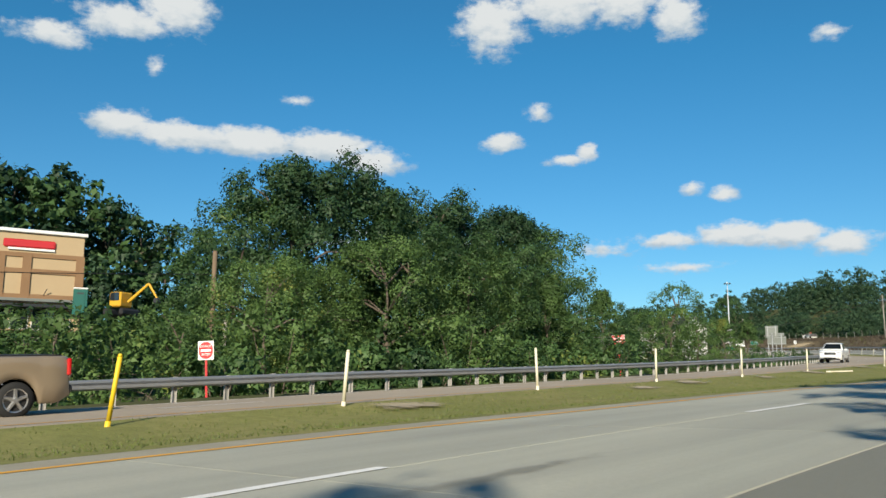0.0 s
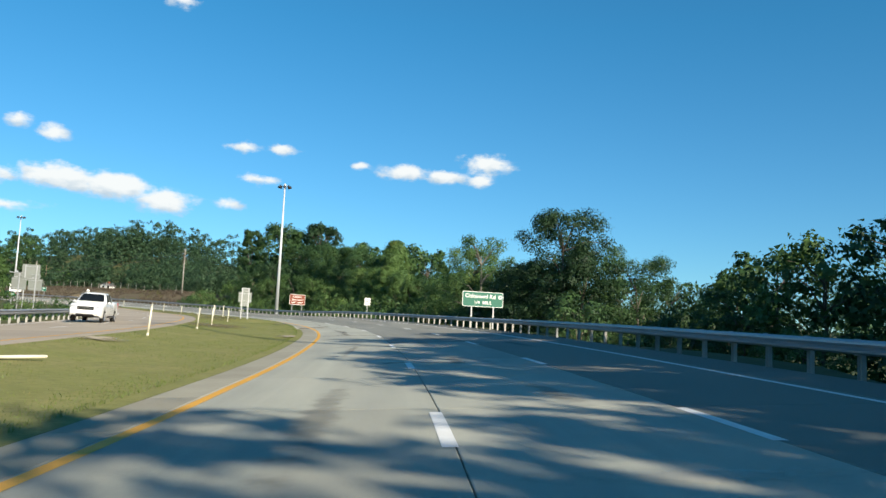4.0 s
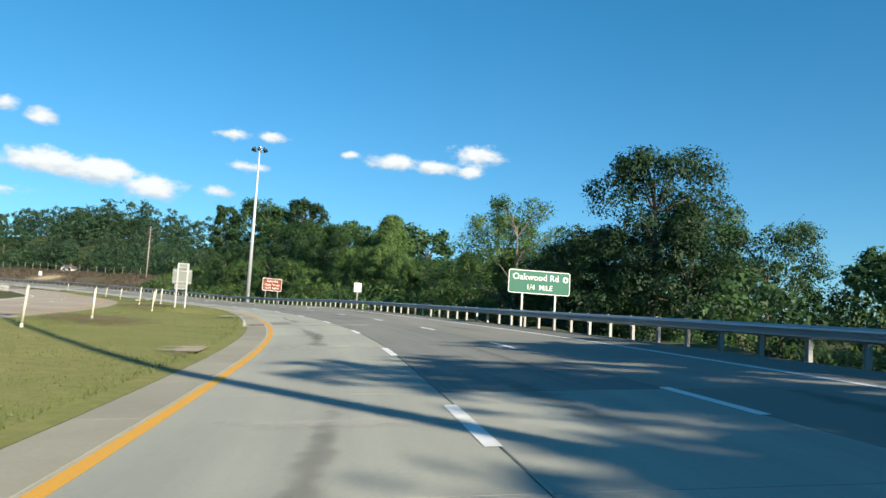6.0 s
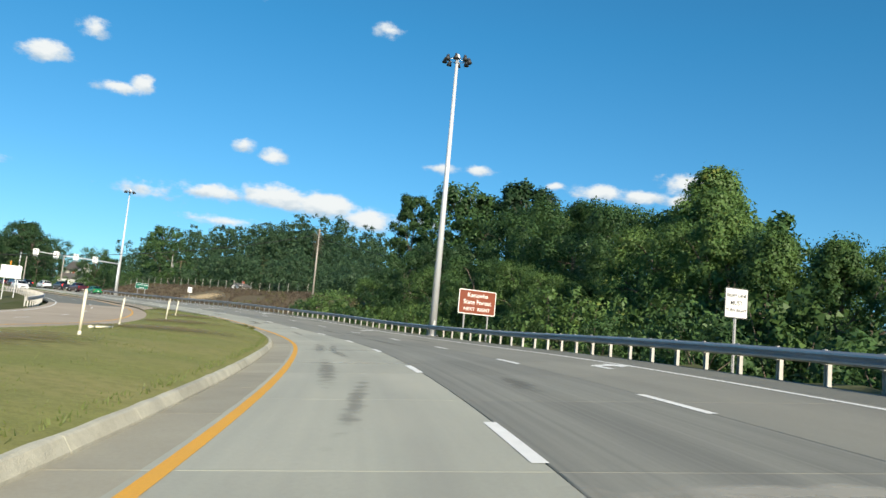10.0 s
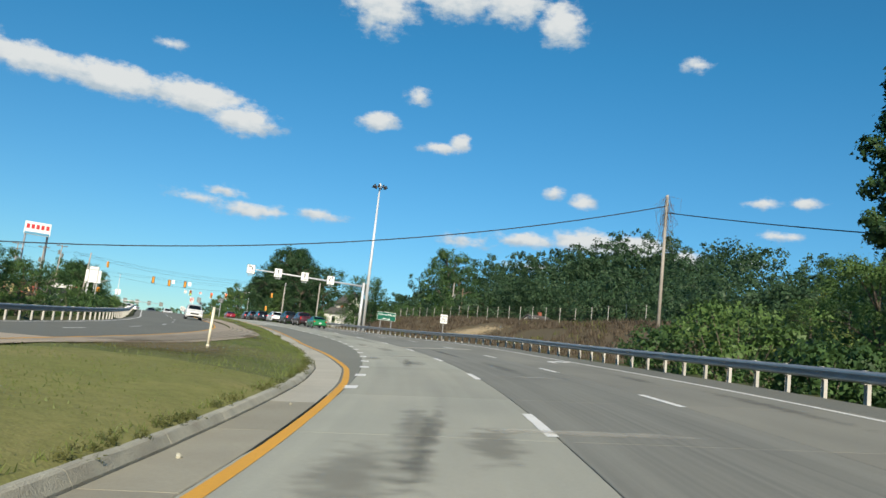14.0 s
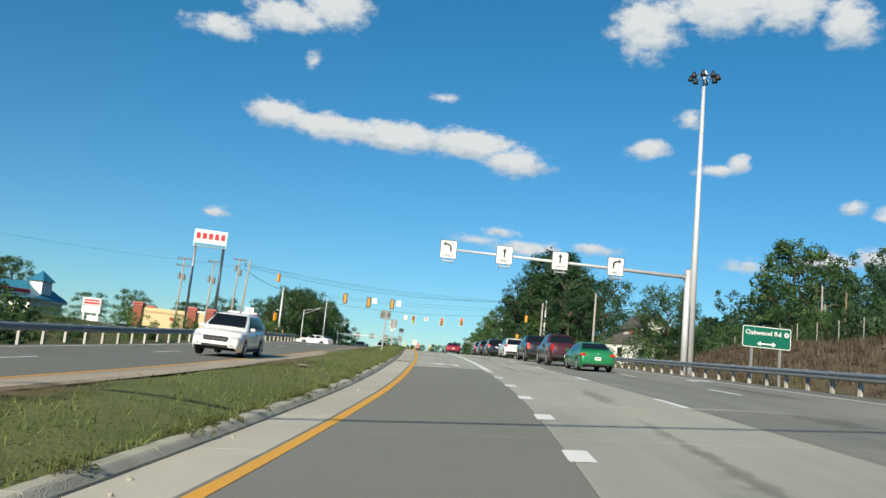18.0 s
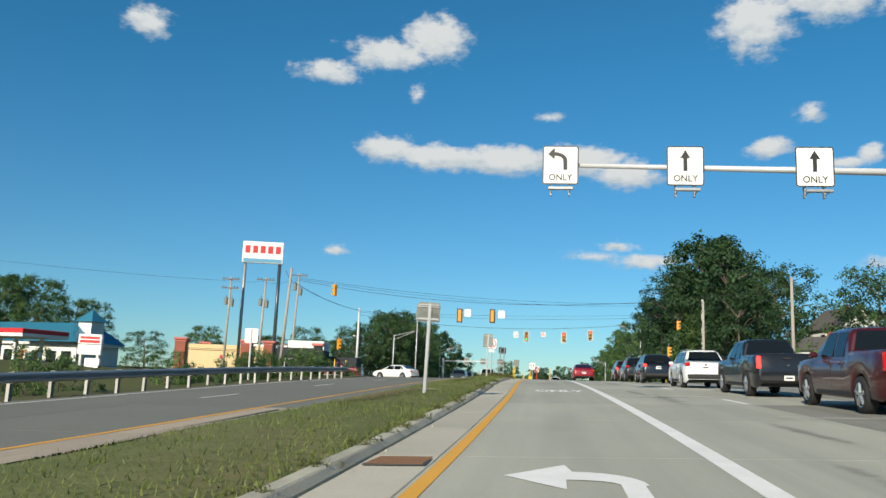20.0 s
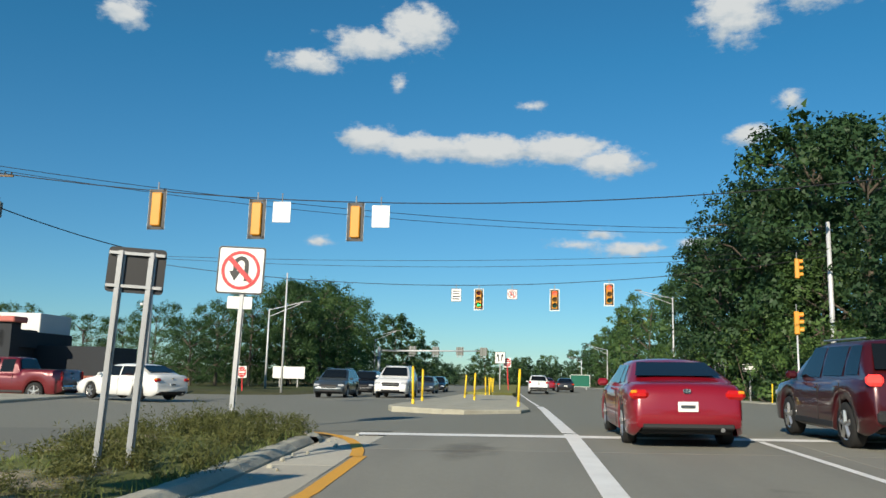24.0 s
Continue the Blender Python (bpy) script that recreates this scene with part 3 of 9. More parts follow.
def median_h(s, u):
    """Height of the median over the stripe's level, u from 0 at the kerb to 1 at the opposing road."""
    a = bank_of(s, yellow_v(s) - GUTTER) + (float(np.interp(s, [92, 97, 180, 205], [0.03, 0.14, 0.14, 0.08])) if s > 92 else 0.02)
    b = opp_h(s) + 0.03
    hump = 0.16 if s > 110 else -0.12
    return a + (b - a) * u + hump * 4 * u * (1 - u)


from mathutils import kdtree

line_tree = kdtree.KDTree(len(LINE))
for row_index, row in enumerate(LINE):
    line_tree.insert((row[1], row[2], 0), row_index)
line_tree.balance()


def road_sv(x, y):
    _, k, _ = line_tree.find((x, y, 0))
    d, o = HEAD[k], (x - LINE[k, 1], y - LINE[k, 2])
    return LINE[k, 0] + o[0] * d[0] + o[1] * d[1], o[0] * d[1] - o[1] * d[0]


def smooth(a, b, x):
    u = min(1.0, max(0.0, (x - a) / (b - a)))
    return u * u * (3 - 2 * u)


def ground_z(x, y):
    """Height of the open ground."""
    s, v = road_sv(x, y)
    z = at(s, LINE[:, 3]) - dip(s)
    rough = 0.35 * noise.noise((x * 0.06, y * 0.06, 0.3)) + 0.12 * noise.noise((x * 0.3, y * 0.3, 1.3))
    if v > 0:
        edge = at(s, LINE[:, 4]) * 9.4
        if v < 9.6:
            return z + at(s, LINE[:, 4]) * v - 0.25
        low = -5.0 * smooth(9.6, 24, v)
        high = -0.5 * smooth(9.6, 12, v) + 4.3 * smooth(13.5, 28, v)
        flat = 0.1 * smooth(10, 20, v)
        k, j = smooth(212, 243, s), smooth(322, 348, s)
        h = (low * (1 - k) + high * k) * (1 - j) + flat * j
        hill = 27 * smooth(42, 125, v) * smooth(262, 410, s) * (1 - smooth(470, 600, s)) + 9 * smooth(70, 190, v) * (1 - smooth(225, 300, s))
        return z + edge + h + hill + rough * smooth(10.5, 16, v)
    near = opp_v(s)
    if v > near - OPP_WIDE:
        if v > yellow_v(s) - GUTTER:
            return z + bank_of(s, v) - 0.25
        return z + min(bank_of(s, v), opp_h(s)) - 0.45
    far = near - OPP_WIDE - v
    h = opp_h(s) - 0.2
    drop = -2.6 * smooth(1.6, 11, far) * (1 - smooth(318, 345, s))
    hill = 30 * smooth(60, 190, far) * (1 - smooth(40, 95, s)) + 5 * smooth(25, 60, far) * (1 - smooth(10, 45, s)) + 6 * smooth(60, 250, far)
    if 344 < s < 386 and far < 30:
        return z + h - 0.5
    return z + h + drop + hill + rough * smooth(2, 6, far)


def build_ground():
    ticks = [0.0]
    while ticks[-1] < 4200:
        d = ticks[-1]
        ticks.append(d + (3.0 if d < 160 else 6.0 if d < 320 else 0.16 * d - 30))
    xs = [-70 - t for t in ticks[:0:-1]] + [-70 + t for t in ticks]
    ys = [110 - t for t in ticks[:0:-1]] + [110 + t for t in ticks]
    verts = []
    for y in ys:
        for x in xs:
            far = max(abs(x + 70), abs(y - 110))
            z = ground_z(x, y) if far < 700 else ground_z(-70 + (x + 70) * 700 / far, 110 + (y - 110) * 700 / far)
            verts.append((x, y, z))
    n = len(xs)
    faces = [(j * n + i, j * n + i + 1, (j + 1) * n + i + 1, (j + 1) * n + i) for j in range(len(ys) - 1) for i in range(n - 1)]
    me = mesh_of("ground", verts, faces, M["earth"], True)
    me.materials.append(M["brown_bank"])
    for p in me.polygons:
        s, v = road_sv(p.center.x, p.center.y)
        if 228 < s < 345 and 10 < v < 46:
            p.material_index = 1
    solid("ground", me, "rough grassy ground falling away from the road", kind="structure")


build_ground()


def sweep(name, rows, mat, closed=False, smooth_it=False):
    """A surface through rows of points; a closed one joins each row's ends and caps both sides."""
    k = len(rows[0])
    verts = [p for r in rows for p in r]
    faces = []
    for j in range(len(rows) - 1):
        for i in range(k if closed else k - 1):
            a, b = j * k + i, j * k + (i + 1) % k
            faces.append((a, b, b + k, a + k))
    if closed:
        faces += [tuple(range(k))[::-1], tuple(range((len(rows) - 1) * k, len(rows) * k))]
    return mesh_of(name, verts, faces, mat, smooth_it)


def span(a, b, step):
    n = max(1, round((b - a) / step))
    return [a + (b - a) * i / n for i in range(n + 1)]


def slab_mesh(name, s0, s1, va, vb, mat, place=on_road, thick=0.22, step=2.0, h=0.0):
    """A slab of paving from s0 to s1 between the offsets va(s) and vb(s), with a small chamfer and a map of offset and run."""
    rows, lane = [], []
    for s in span(s0, s1, step):
        a, b = va(s), vb(s)
        rows.append([place(s, a, h - thick), place(s, a, h - 0.008), place(s, a + 0.012 * (1 if b > a else -1), h), place(s, b - 0.012 * (1 if b > a else -1), h), place(s, b, h - 0.008), place(s, b, h - thick)])
        lane += [(a, s), (a, s), (a, s), (b, s), (b, s), (b, s)]
    me = sweep(name, rows, mat, closed=True)
    uv = me.uv_layers.new(name="lane")
    index = np.empty(len(me.loops), np.int32)
    me.loops.foreach_get("vertex_index", index)
    uv.data.foreach_set("uv", np.array(lane, np.float32)[index].ravel())
    return me


def const(v):
    return lambda s: v


def build_roads():
    road = thing("road", Matrix(), "grey concrete highway with three banked lanes", "road", kind="structure")
    base = sweep("road_bed", [[on_road(s, v, -0.03) for v in (yellow_v(s) - 0.1, 0.0, 8.4)] for s in span(-120, END_S, 3.0)], M["joint"])
    part("road_bed", base, None, road)
    g = 0.008
    s = -120.0
    rng = random.Random(5)
    while s < END_S:
        e = min(s + 6.0, END_S)
        lanes = [(lambda q: max(-3.6, min(-3.35, yellow_v(q))) - 0.12 if q < 190 else -3.47, const(-g)), (const(g), const(3.4 - g)), (const(3.4 + g), const(6.9))]
        for k, (a, b) in enumerate(lanes):
            part("slab", slab_mesh("slab", s + g, e - g, a, b, M["asphalt_pale" if k == 2 and s < 62 else "concrete_streaked" if k == 1 and 62 < s < 300 else "concrete_worn" if k == 2 or s > 335 else "concrete"]), None, road)
        part("shoulder_slab", slab_mesh("shoulder_slab", s + g, e - g, const(6.9 + g), const(8.4), M["asphalt"]), None, road)
        if s > 193 and s < 345:
            kind = "asphalt_pale" if s < 282 else "concrete" if s < 335 else "concrete_worn"
            part("turn_lane_slab", slab_mesh("turn_lane_slab", s + g, e - g, lambda q: yellow_v(q) - 0.12, lambda q: -3.35 - 0.12 - g, M[kind], step=1.5), None, road)
        s = e
    gutter = thing("gutter", Matrix(), "stained concrete gutter beside the yellow stripe", "gutter", kind="structure")
    s = -120.0
    while s < END_S - 3:
        e = s + 4.0
        part("gutter_slab", slab_mesh("gutter_slab", s + g, e - g, lambda q: yellow_v(q) - GUTTER, lambda q: yellow_v(q) - 0.12 - g, M["gutter" if s < 196 else "gutter_pale"]), None, gutter)
        s = e
    # the kerb begins as the curve tightens
    kerb = thing("kerb", Matrix(), "chipped weathered concrete kerb along the median", "kerb", kind="structure")
    s = 92.0
    while s < 342.0:
        e = min(s + 2.4, 342.6)
        rows = []
        for q in span(s + 0.006, e - 0.006, 0.6):
            v0 = yellow_v(q) - GUTTER - 0.004
            jag = 0.018 * noise.noise((q * 1.7, 0, 0))
            top = (0.14 - 0.06 * smooth(180, 205, q)) * smooth(92, 97, q) + 0.02 + jag
            wide = 0.19 + 0.09 * smooth(190, 210, q)
            rows.append([on_road(q, v0, -0.1), on_road(q, v0 - 0.015 + jag * 0.5, 0.02), on_road(q, v0 - 0.09 + jag, top - 0.015), on_road(q, v0 - 0.12, top), on_road(q, v0 - wide, top + 0.004), on_road(q, v0 - wide - 0.02, top - 0.02), on_road(q, v0 - wide - 0.02, -0.1)])
        part("kerb_stone", sweep("kerb_stone", rows, M["curb"], closed=True), None, kerb)
        s = e
    opp = thing("opposing_road", Matrix(), "tan concrete opposing carriageway with two lanes", "road", kind="structure")
    s = -150.0
    while s < END_S - 1:
        e = min(s + 7.0, END_S)
        kind = "old_road" if s < 205 else "asphalt"
        for a, b in ((0.0, 1.2), (1.2, 4.7), (4.7, 8.4)):
            k = "old_road" if a == 0.0 and s < 298 else kind
            part("slab", slab_mesh("slab", s + g, e - g, const(a + g), const(b - g), M[k], place=opp_place), None, opp)
        s = e
    rows = []
    for s in span(-120, 342.6, 1.5):
        a, b = yellow_v(s) - GUTTER - float(np.interp(s, [92, 93, 190, 210], [0.0, 0.19, 0.19, 0.27])), opp_v(s) - 0.03
        row = []
        for k in range(11):
            u = k / 10
            row.append(side_place(s, a + (b - a) * u, median_h(s, u) + (0.05 * noise.noise((s * 0.5, u * 4, 2.2)) if 0 < k < 10 else -0.02)))
        rows.append(row)
    solid("median", sweep("median", rows[:214], M["grass"], smooth_it=True), "mown grass median with worn dry patches", kind="structure")
    solid("rough_median", sweep("rough_median", rows[213:], M["grass_rough"], smooth_it=True), "rougher uneven grass median with brown patches", kind="structure")


build_roads()


def build_markings():
    def strip(name, s0, s1, vf, half, mat, place=on_road, h=0.006, step=1.5):
        rows = [[place(s, vf(s) - half, h), place(s, vf(s) + half, h)] for s in span(s0, s1, step)]
        return sweep(name, rows, M[mat])

    def line(name, me, label):
        solid(name, me, label, kind="structure")

    line("yellow_edge_line", strip("yellow_edge_line", -120, 341, lambda s: yellow_v(s) + 0.02, 0.085, "yellow"), "yellow edge line along the median gutter")
    line("white_edge_line", strip("white_edge_line", -120, 330, const(6.62), 0.07, "white"), "white edge line beside the shoulder")
    line("turn_lane_line", strip("turn_lane_line", 281, 344.9, const(-3.38), 0.125, "white"), "solid white line of the turn lane")
    line("through_lane_line", strip("through_lane_line", 318, 344, const(-0.45), 0.06, "white"), "solid white lane line before the junction")
    rows = [[on_road(q, v, 0.007) for v in np.linspace(-7.0, 5.0, 9)] for q in (344.1, 344.55)]
    line("stop_line", sweep("stop_line", rows, M["white"]), "white stop line across the lanes")
    line("opposing_yellow_line", strip("opposing_yellow_line", -150, 336, const(1.15), 0.07, "yellow", opp_place), "yellow edge line of the opposing road")
    line("opposing_edge_line", strip("opposing_edge_line", -150, 340, const(7.7), 0.06, "white", opp_place), "white edge line of the opposing road")
    first = None
    # the dashes of the first stretch stand a little closer
    inner = [27.1 + 11.55 * k for k in range(-12, 6)] + [96.4 + 12.0 * k for k in range(19)]
    outer = [63.3 + 12.22 * k for k in range(-14, 23)]
    for v, starts in ((-0.06, inner), (3.4, outer)):
        for s in starts:
            me = strip("lane_dash", s, s + 2.9, const(v), 0.085, "white")
            tagged(new("lane_dash", me), "worn white lane dash on concrete", "lane dash", "lane dashes", "structure")
    s = 199.5
    while s < 281:
        tagged(new("lane_dot", strip("lane_dot", s, s + 0.95, const(-3.38), 0.15, "white")), "short white dotted line of the turn lane", "lane dash", "turn lane dots", "structure")
        s += 4.7
    s = -146.0
    while s < 330:
        tagged(new("lane_dash", strip("lane_dash", s, s + 3.1, const(4.5), 0.06, "white", opp_place)), "worn white lane dash on the opposing road", "lane dash", "opposing lane dashes", "structure")
        s += 12.1


build_markings()


def painted_median():
    """The tan paved wedge with brown hatching between the grass and the opposing lanes."""
    def reach(s):
        return (2.3 - 1.25 * smooth(232, 252, s)) * smooth(196, 210, s) * (1 - smooth(282, 295, s)) + 0.02

    def level(s, v, h):
        a, b = yellow_v(s) - GUTTER - 0.2, opp_v(s)
        return side_place(s, v, median_h(s, min(1.0, (v - a) / (b - a))) + h)

    rows = [[level(s, opp_v(s) + reach(s) * u, 0.035 + 0.035 * (u < 0.9)) for u in (0.0, 0.2, 0.4, 0.6, 0.8, 1.0)] for s in span(196, 296, 1.5)]
    solid("paved_wedge", sweep("paved_wedge", rows, M["old_road"], smooth_it=True), "tan paved wedge beside the opposing lanes", kind="structure")
    for k in range(5):
        u = 0.15 + 0.17 * k
        rows = [[level(s, opp_v(s) + reach(s) * u + d, 0.078) for d in (-0.05, 0.05)] for s in span(205, 248 - 3 * k, 1.5)]
        tagged(new("hatch_line", sweep("hatch_line", rows, M["old_asphalt"])), "faded brown hatch line on the tan wedge", "road line", "hatch lines", "structure")



painted_median()


def build_junction():
    """The crossing and the road beyond it: asphalt, with a raised concrete island."""
    def sunk(q, v, h):
        return side_place(q, v, h - dip(q))

    rows = []
    for q in span(END_S + 0.01, 640, 4.0):
        wide = 26 * (1 - smooth(366, 384, q))
        left = opp_v(350) - OPP_WIDE - 1.0 - wide
        right = 8.6 + 22 * smooth(345, 352, q) * (1 - smooth(366, 384, q)) + 2.0
        rows.append([sunk(q, v, bank_of(q, v) - 0.012 if v > -9 else opp_h(q) - 0.025 * (-10.4 - max(v, -18.8)) - 0.012) for v in (left, opp_v(350) - OPP_WIDE, -10.4, -7, 0, 6, 9, right)])
    solid("junction_road", sweep("junction_road", rows, M["asphalt_pale"]), "grey asphalt crossing and road beyond", kind="structure")

    def island(name, s0, s1, va, vb, top, mat, label):
        rows = []
        n = 10
        for q in span(s0, s1, 1.2):
            nose = math.sqrt(max(0.02, min(1.0, (q - s0) / 1.6)))
            a, b = va(q), vb(q)
            c, half = (a + b) / 2, (b - a) / 2 * nose
            rows.append([sunk(q, c - half, top - 0.5), sunk(q, c - half, top - 0.03), sunk(q, c - half + 0.04, top), sunk(q, c + half - 0.04, top), sunk(q, c + half, top - 0.03), sunk(q, c + half, top - 0.5)])
        solid(name, sweep(name, rows, mat, closed=True), label, kind="structure")

    island("traffic_island", 352.5, 386, lambda q: -8.2, lambda q: -3.9 - 0.02 * (q - 352), 0.03, M["curb"], "raised concrete traffic island with yellow posts")
    island("far_median", 386.2, 520, lambda q: -8.0, lambda q: -4.4, 0.2, M["grass"], "narrow grass median beyond the crossing")
    island("corner_pavement", 349.5, 372, lambda q: -30 - 0.2 * (q - 349), lambda q: -21.5 - 0.25 * abs(q - 356), -0.25, M["curb"], "pale concrete corner pavement")
    island("far_corner_kerb", 375, 470, lambda q: 8.7, lambda q: 10.6, 0.14, M["curb"], "pale concrete kerb on the far corner")

    def strip(name, s0, s1, vf, half, mat, label):
        rows = [[sunk(q, vf(q) - half, bank_of(q, vf(q)) + 0.004), sunk(q, vf(q) + half, bank_of(q, vf(q)) + 0.004)] for q in span(s0, s1, 1.0)]
        solid(name, sweep(name, rows, M[mat]), label, kind="structure")

    strip("crossing_line", 345.05, 360.5, lambda q: -3.4 - 0.008 * (q - 345), 0.125, "white", "wide white line running on into the crossing")
    strip("island_edge_line", 361, 420, lambda q: -3.55 - 0.012 * (q - 361), 0.06, "white", "white line beside the traffic island")
    strip("far_edge_line", 372, 470, lambda q: 6.6, 0.06, "white", "white edge line beyond the crossing")
    # the yellow line curls round the end of the median
    path = [(340.9, -6.34), (341.6, -6.45), (342.4, -6.64), (343.2, -6.92), (343.8, -7.25), (344.3, -7.7), (344.6, -8.3), (344.75, -9.0), (344.8, -9.8)]
    rows = []
    for k, (s, v) in enumerate(path):
        (s0, v0), (s1, v1) = path[max(0, k - 1)], path[min(len(path) - 1, k + 1)]
        run = math.hypot(s1 - s0, v1 - v0)
        ds, dv = (v0 - v1) / run * 0.085, (s1 - s0) / run * 0.085
        rows.append([sunk(s - ds, v - dv, bank_of(s, v) + 0.012), sunk(s + ds, v + dv, bank_of(s, v) + 0.012)])
    solid("nose_line", sweep("nose_line", rows, M["yellow"]), "yellow line curving round the end of the median", kind="structure")
    rows = [[side_place(s, v, bank_of(s, v) - 0.02) for v in (-10.7, -9.4, -8.2, -7.0, -6.0)] for s in (341.5, 343.0, 344.5, 346.0)]
    solid("nose_apron", sweep("nose_apron", rows, M["asphalt_pale"]), "asphalt round the end of the median", kind="structure")
    # the rounded end of the median, its kerb broken and low
    arc = [(342.6 + 1.6 * math.sin(radians(a)), -8.85 + 1.62 * math.cos(radians(a))) for a in range(0, 181, 12)]
    rows = [[side_place(342.6 + (s - 342.6) * k, -8.85 + (v + 8.85) * k, bank_of(s, v) + h + 0.02 * noise.noise((s * 2, v * 2, 5.0))) for k, h in ((1.0, -0.25), (0.985, 0.06), (0.96, 0.09), (0.86, 0.095), (0.84, 0.06))] for s, v in arc]
    solid("nose_kerb", sweep("nose_kerb", rows, M["curb"]), "low broken kerb round the end of the median", kind="structure")
    rows = [[side_place(342.6 + (s - 342.6) * k, -8.85 + (v + 8.85) * k, bank_of(s, v) + h) for k, h in ((0.86, 0.07), (0.5, 0.13), (0.0, 0.15))] for s, v in arc]
    solid("nose_grass", sweep("nose_grass", rows, M["grass"], smooth_it=True), "rough grass at the rounded end of the median", kind="structure")


build_junction()


def flat_glyph(name, s0, v0, outline, mat, label):
    """A road marking from an outline of (across, along) points, laid on the lane at s0, v0."""
    bm = bmesh.new()
    bm.faces.new([bm.verts.new((x, y, 0)) for x, y in outline])
    bmesh.ops.triangulate(bm, faces=bm.faces[:])
    bmesh.ops.subdivide_edges(bm, edges=bm.edges[:], cuts=1)
    for v in bm.verts:
        v.co = on_road(s0 + v.co.y, v0 + v.co.x, 0.008)
    me = bm_mesh(name, bm, M[mat])
    tagged(new(name, me), label, "road arrow", "road arrows", "structure")


def arrow_outline(side, size=1.0):
    """A turn arrow: a shaft that bends to one side into a barbed head."""
    pts = [(-0.11, 0), (0.11, 0), (0.11, 1.1)]
    for k in range(7):
        a = radians(90 * k / 6)
        pts.append((-0.55 + 0.70 * math.cos(a), 1.1 + 0.90 * math.sin(a)))
    pts += [(-0.62, 2.55), (-1.25, 1.68), (-0.62, 0.82), (-0.62, 1.42)]
    for k in range(6, -1, -1):
        a = radians(90 * k / 6)
        pts.append((-0.55 + 0.44 * math.cos(a), 1.1 + 0.32 * math.sin(a)))
    return [(-side * x * size + side * 0.3, y * size) for x, y in pts][:: 1 if side > 0 else -1]


for arrow_s, arrow_v, arrow_side in ((134.6, 5.2, 1), (178.8, 4.9, 1), (218.0, 5.1, 1), (284.7, -4.25, -1), (330.4, -4.3, -1), (281.0, 5.1, 1)):
    flat_glyph("turn_arrow", arrow_s, arrow_v, arrow_outline(arrow_side), "white", "white painted turn arrow on the lane")


def road_word(word, s0, v0, wide, long):
    """Large stretched letters on the lane, read by the driver."""
    me = text_mesh(word, 1.0, M["white"], 0.0, bold=0.045)
    xs = [v.co.x for v in me.vertices]
    ys = [v.co.y for v in me.vertices]
    for v in me.vertices:
        x = (v.co.x - min(xs)) / (max(xs) - min(xs)) - 0.5
        y = (v.co.y - min(ys)) / (max(ys) - min(ys))
        p = on_road(s0 + y * long, v0 + x * wide, 0.009)
        v.co = p
    tagged(new("road_word", me), "white painted word ONLY on the turn lane", "road lettering", kind="structure")


road_word("ONLY", 307.9, -4.77, 1.85, 1.95)

# ---- crash barriers ----
W_BEAM = [(0.0, 0.455), (0.018, 0.47), (0.075, 0.50), (0.082, 0.545), (0.02, 0.585), (0.0, 0.607), (0.02, 0.63), (0.082, 0.67), (0.075, 0.715), (0.018, 0.745), (0.0, 0.76)]


def rail_post_mesh():
    """A rolled steel post with flanges and the block that holds the beam off it."""
    bm = bmesh.new()
    for y in (-0.072, 0.072):
        box(bm, 0.13, y, 0.12, 0.10, 0.008, 1.28)
    box(bm, 0.13, 0, 0.12, 0.008, 0.137, 1.28)
    box(bm, 0.045, 0, 0.607, 0.085, 0.13, 0.34, 0.01)
    box(bm, -0.082, 0, 0.607, 0.012, 0.03, 0.03)
    return bm_mesh("post", bm, M["post_steel"])


def guard_rail(label, place, s0, s1, side, group):
    """A W-beam rail on steel posts; side is +1 where the road lies towards smaller offsets."""
    rail = thing("guardrail", Matrix(), label, "guardrail", group, "structure")
    post = rail_post_mesh()
    gap, s, n = 1.905, s0, 0
    while s < s1 - 0.1:
        e = min(s + 2 * gap, s1)
        rows = []
        for q in (s - 0.03, (s + e) / 2, e + 0.16):
            front = [place(q, -side * d, h) for d, h in W_BEAM]
            back = [place(q, -side * (d - 0.006), h) for d, h in W_BEAM[::-1]]
            rows.append(front + back)
        part("rail", sweep("rail", rows, M["galvanised"], closed=True), None, rail)
        for q in (s, s + gap):
            p, ahead = place(q, 0.0, 0.0), place(q + 0.5, 0.0, 0.0)
            turn = math.atan2(ahead.y - p.y, ahead.x - p.x) - math.pi / 2
            m = Matrix.Translation(p) @ Matrix.Rotation(turn + (math.pi if side < 0 else 0) + radians(2.0 * noise.noise((q, 1, 1))), 4, "Z")
            part("post", post, None, rail, m=m @ Matrix.Translation((0, 0, 0.015 * noise.noise((q * 3.1, 0, 4)))))
        s = e
    return rail


guard_rail("galvanised W-beam guardrail on steel posts beside the shoulder", lambda s, d, h: on_road(s, RAIL_V + d, h), -70.0, 330.0, 1, "guardrails")
guard_rail("galvanised guardrail on the far side of the opposing road", lambda s, d, h: opp_place(s, OPP_WIDE + 0.5 - d, h), -24.0, 108.0, -1, "guardrails")
guard_rail("weathered guardrail along the opposing road near the junction", lambda s, d, h: opp_place(s, OPP_WIDE + 0.5 - d, h), 185.0, 336.4, -1, "guardrails")

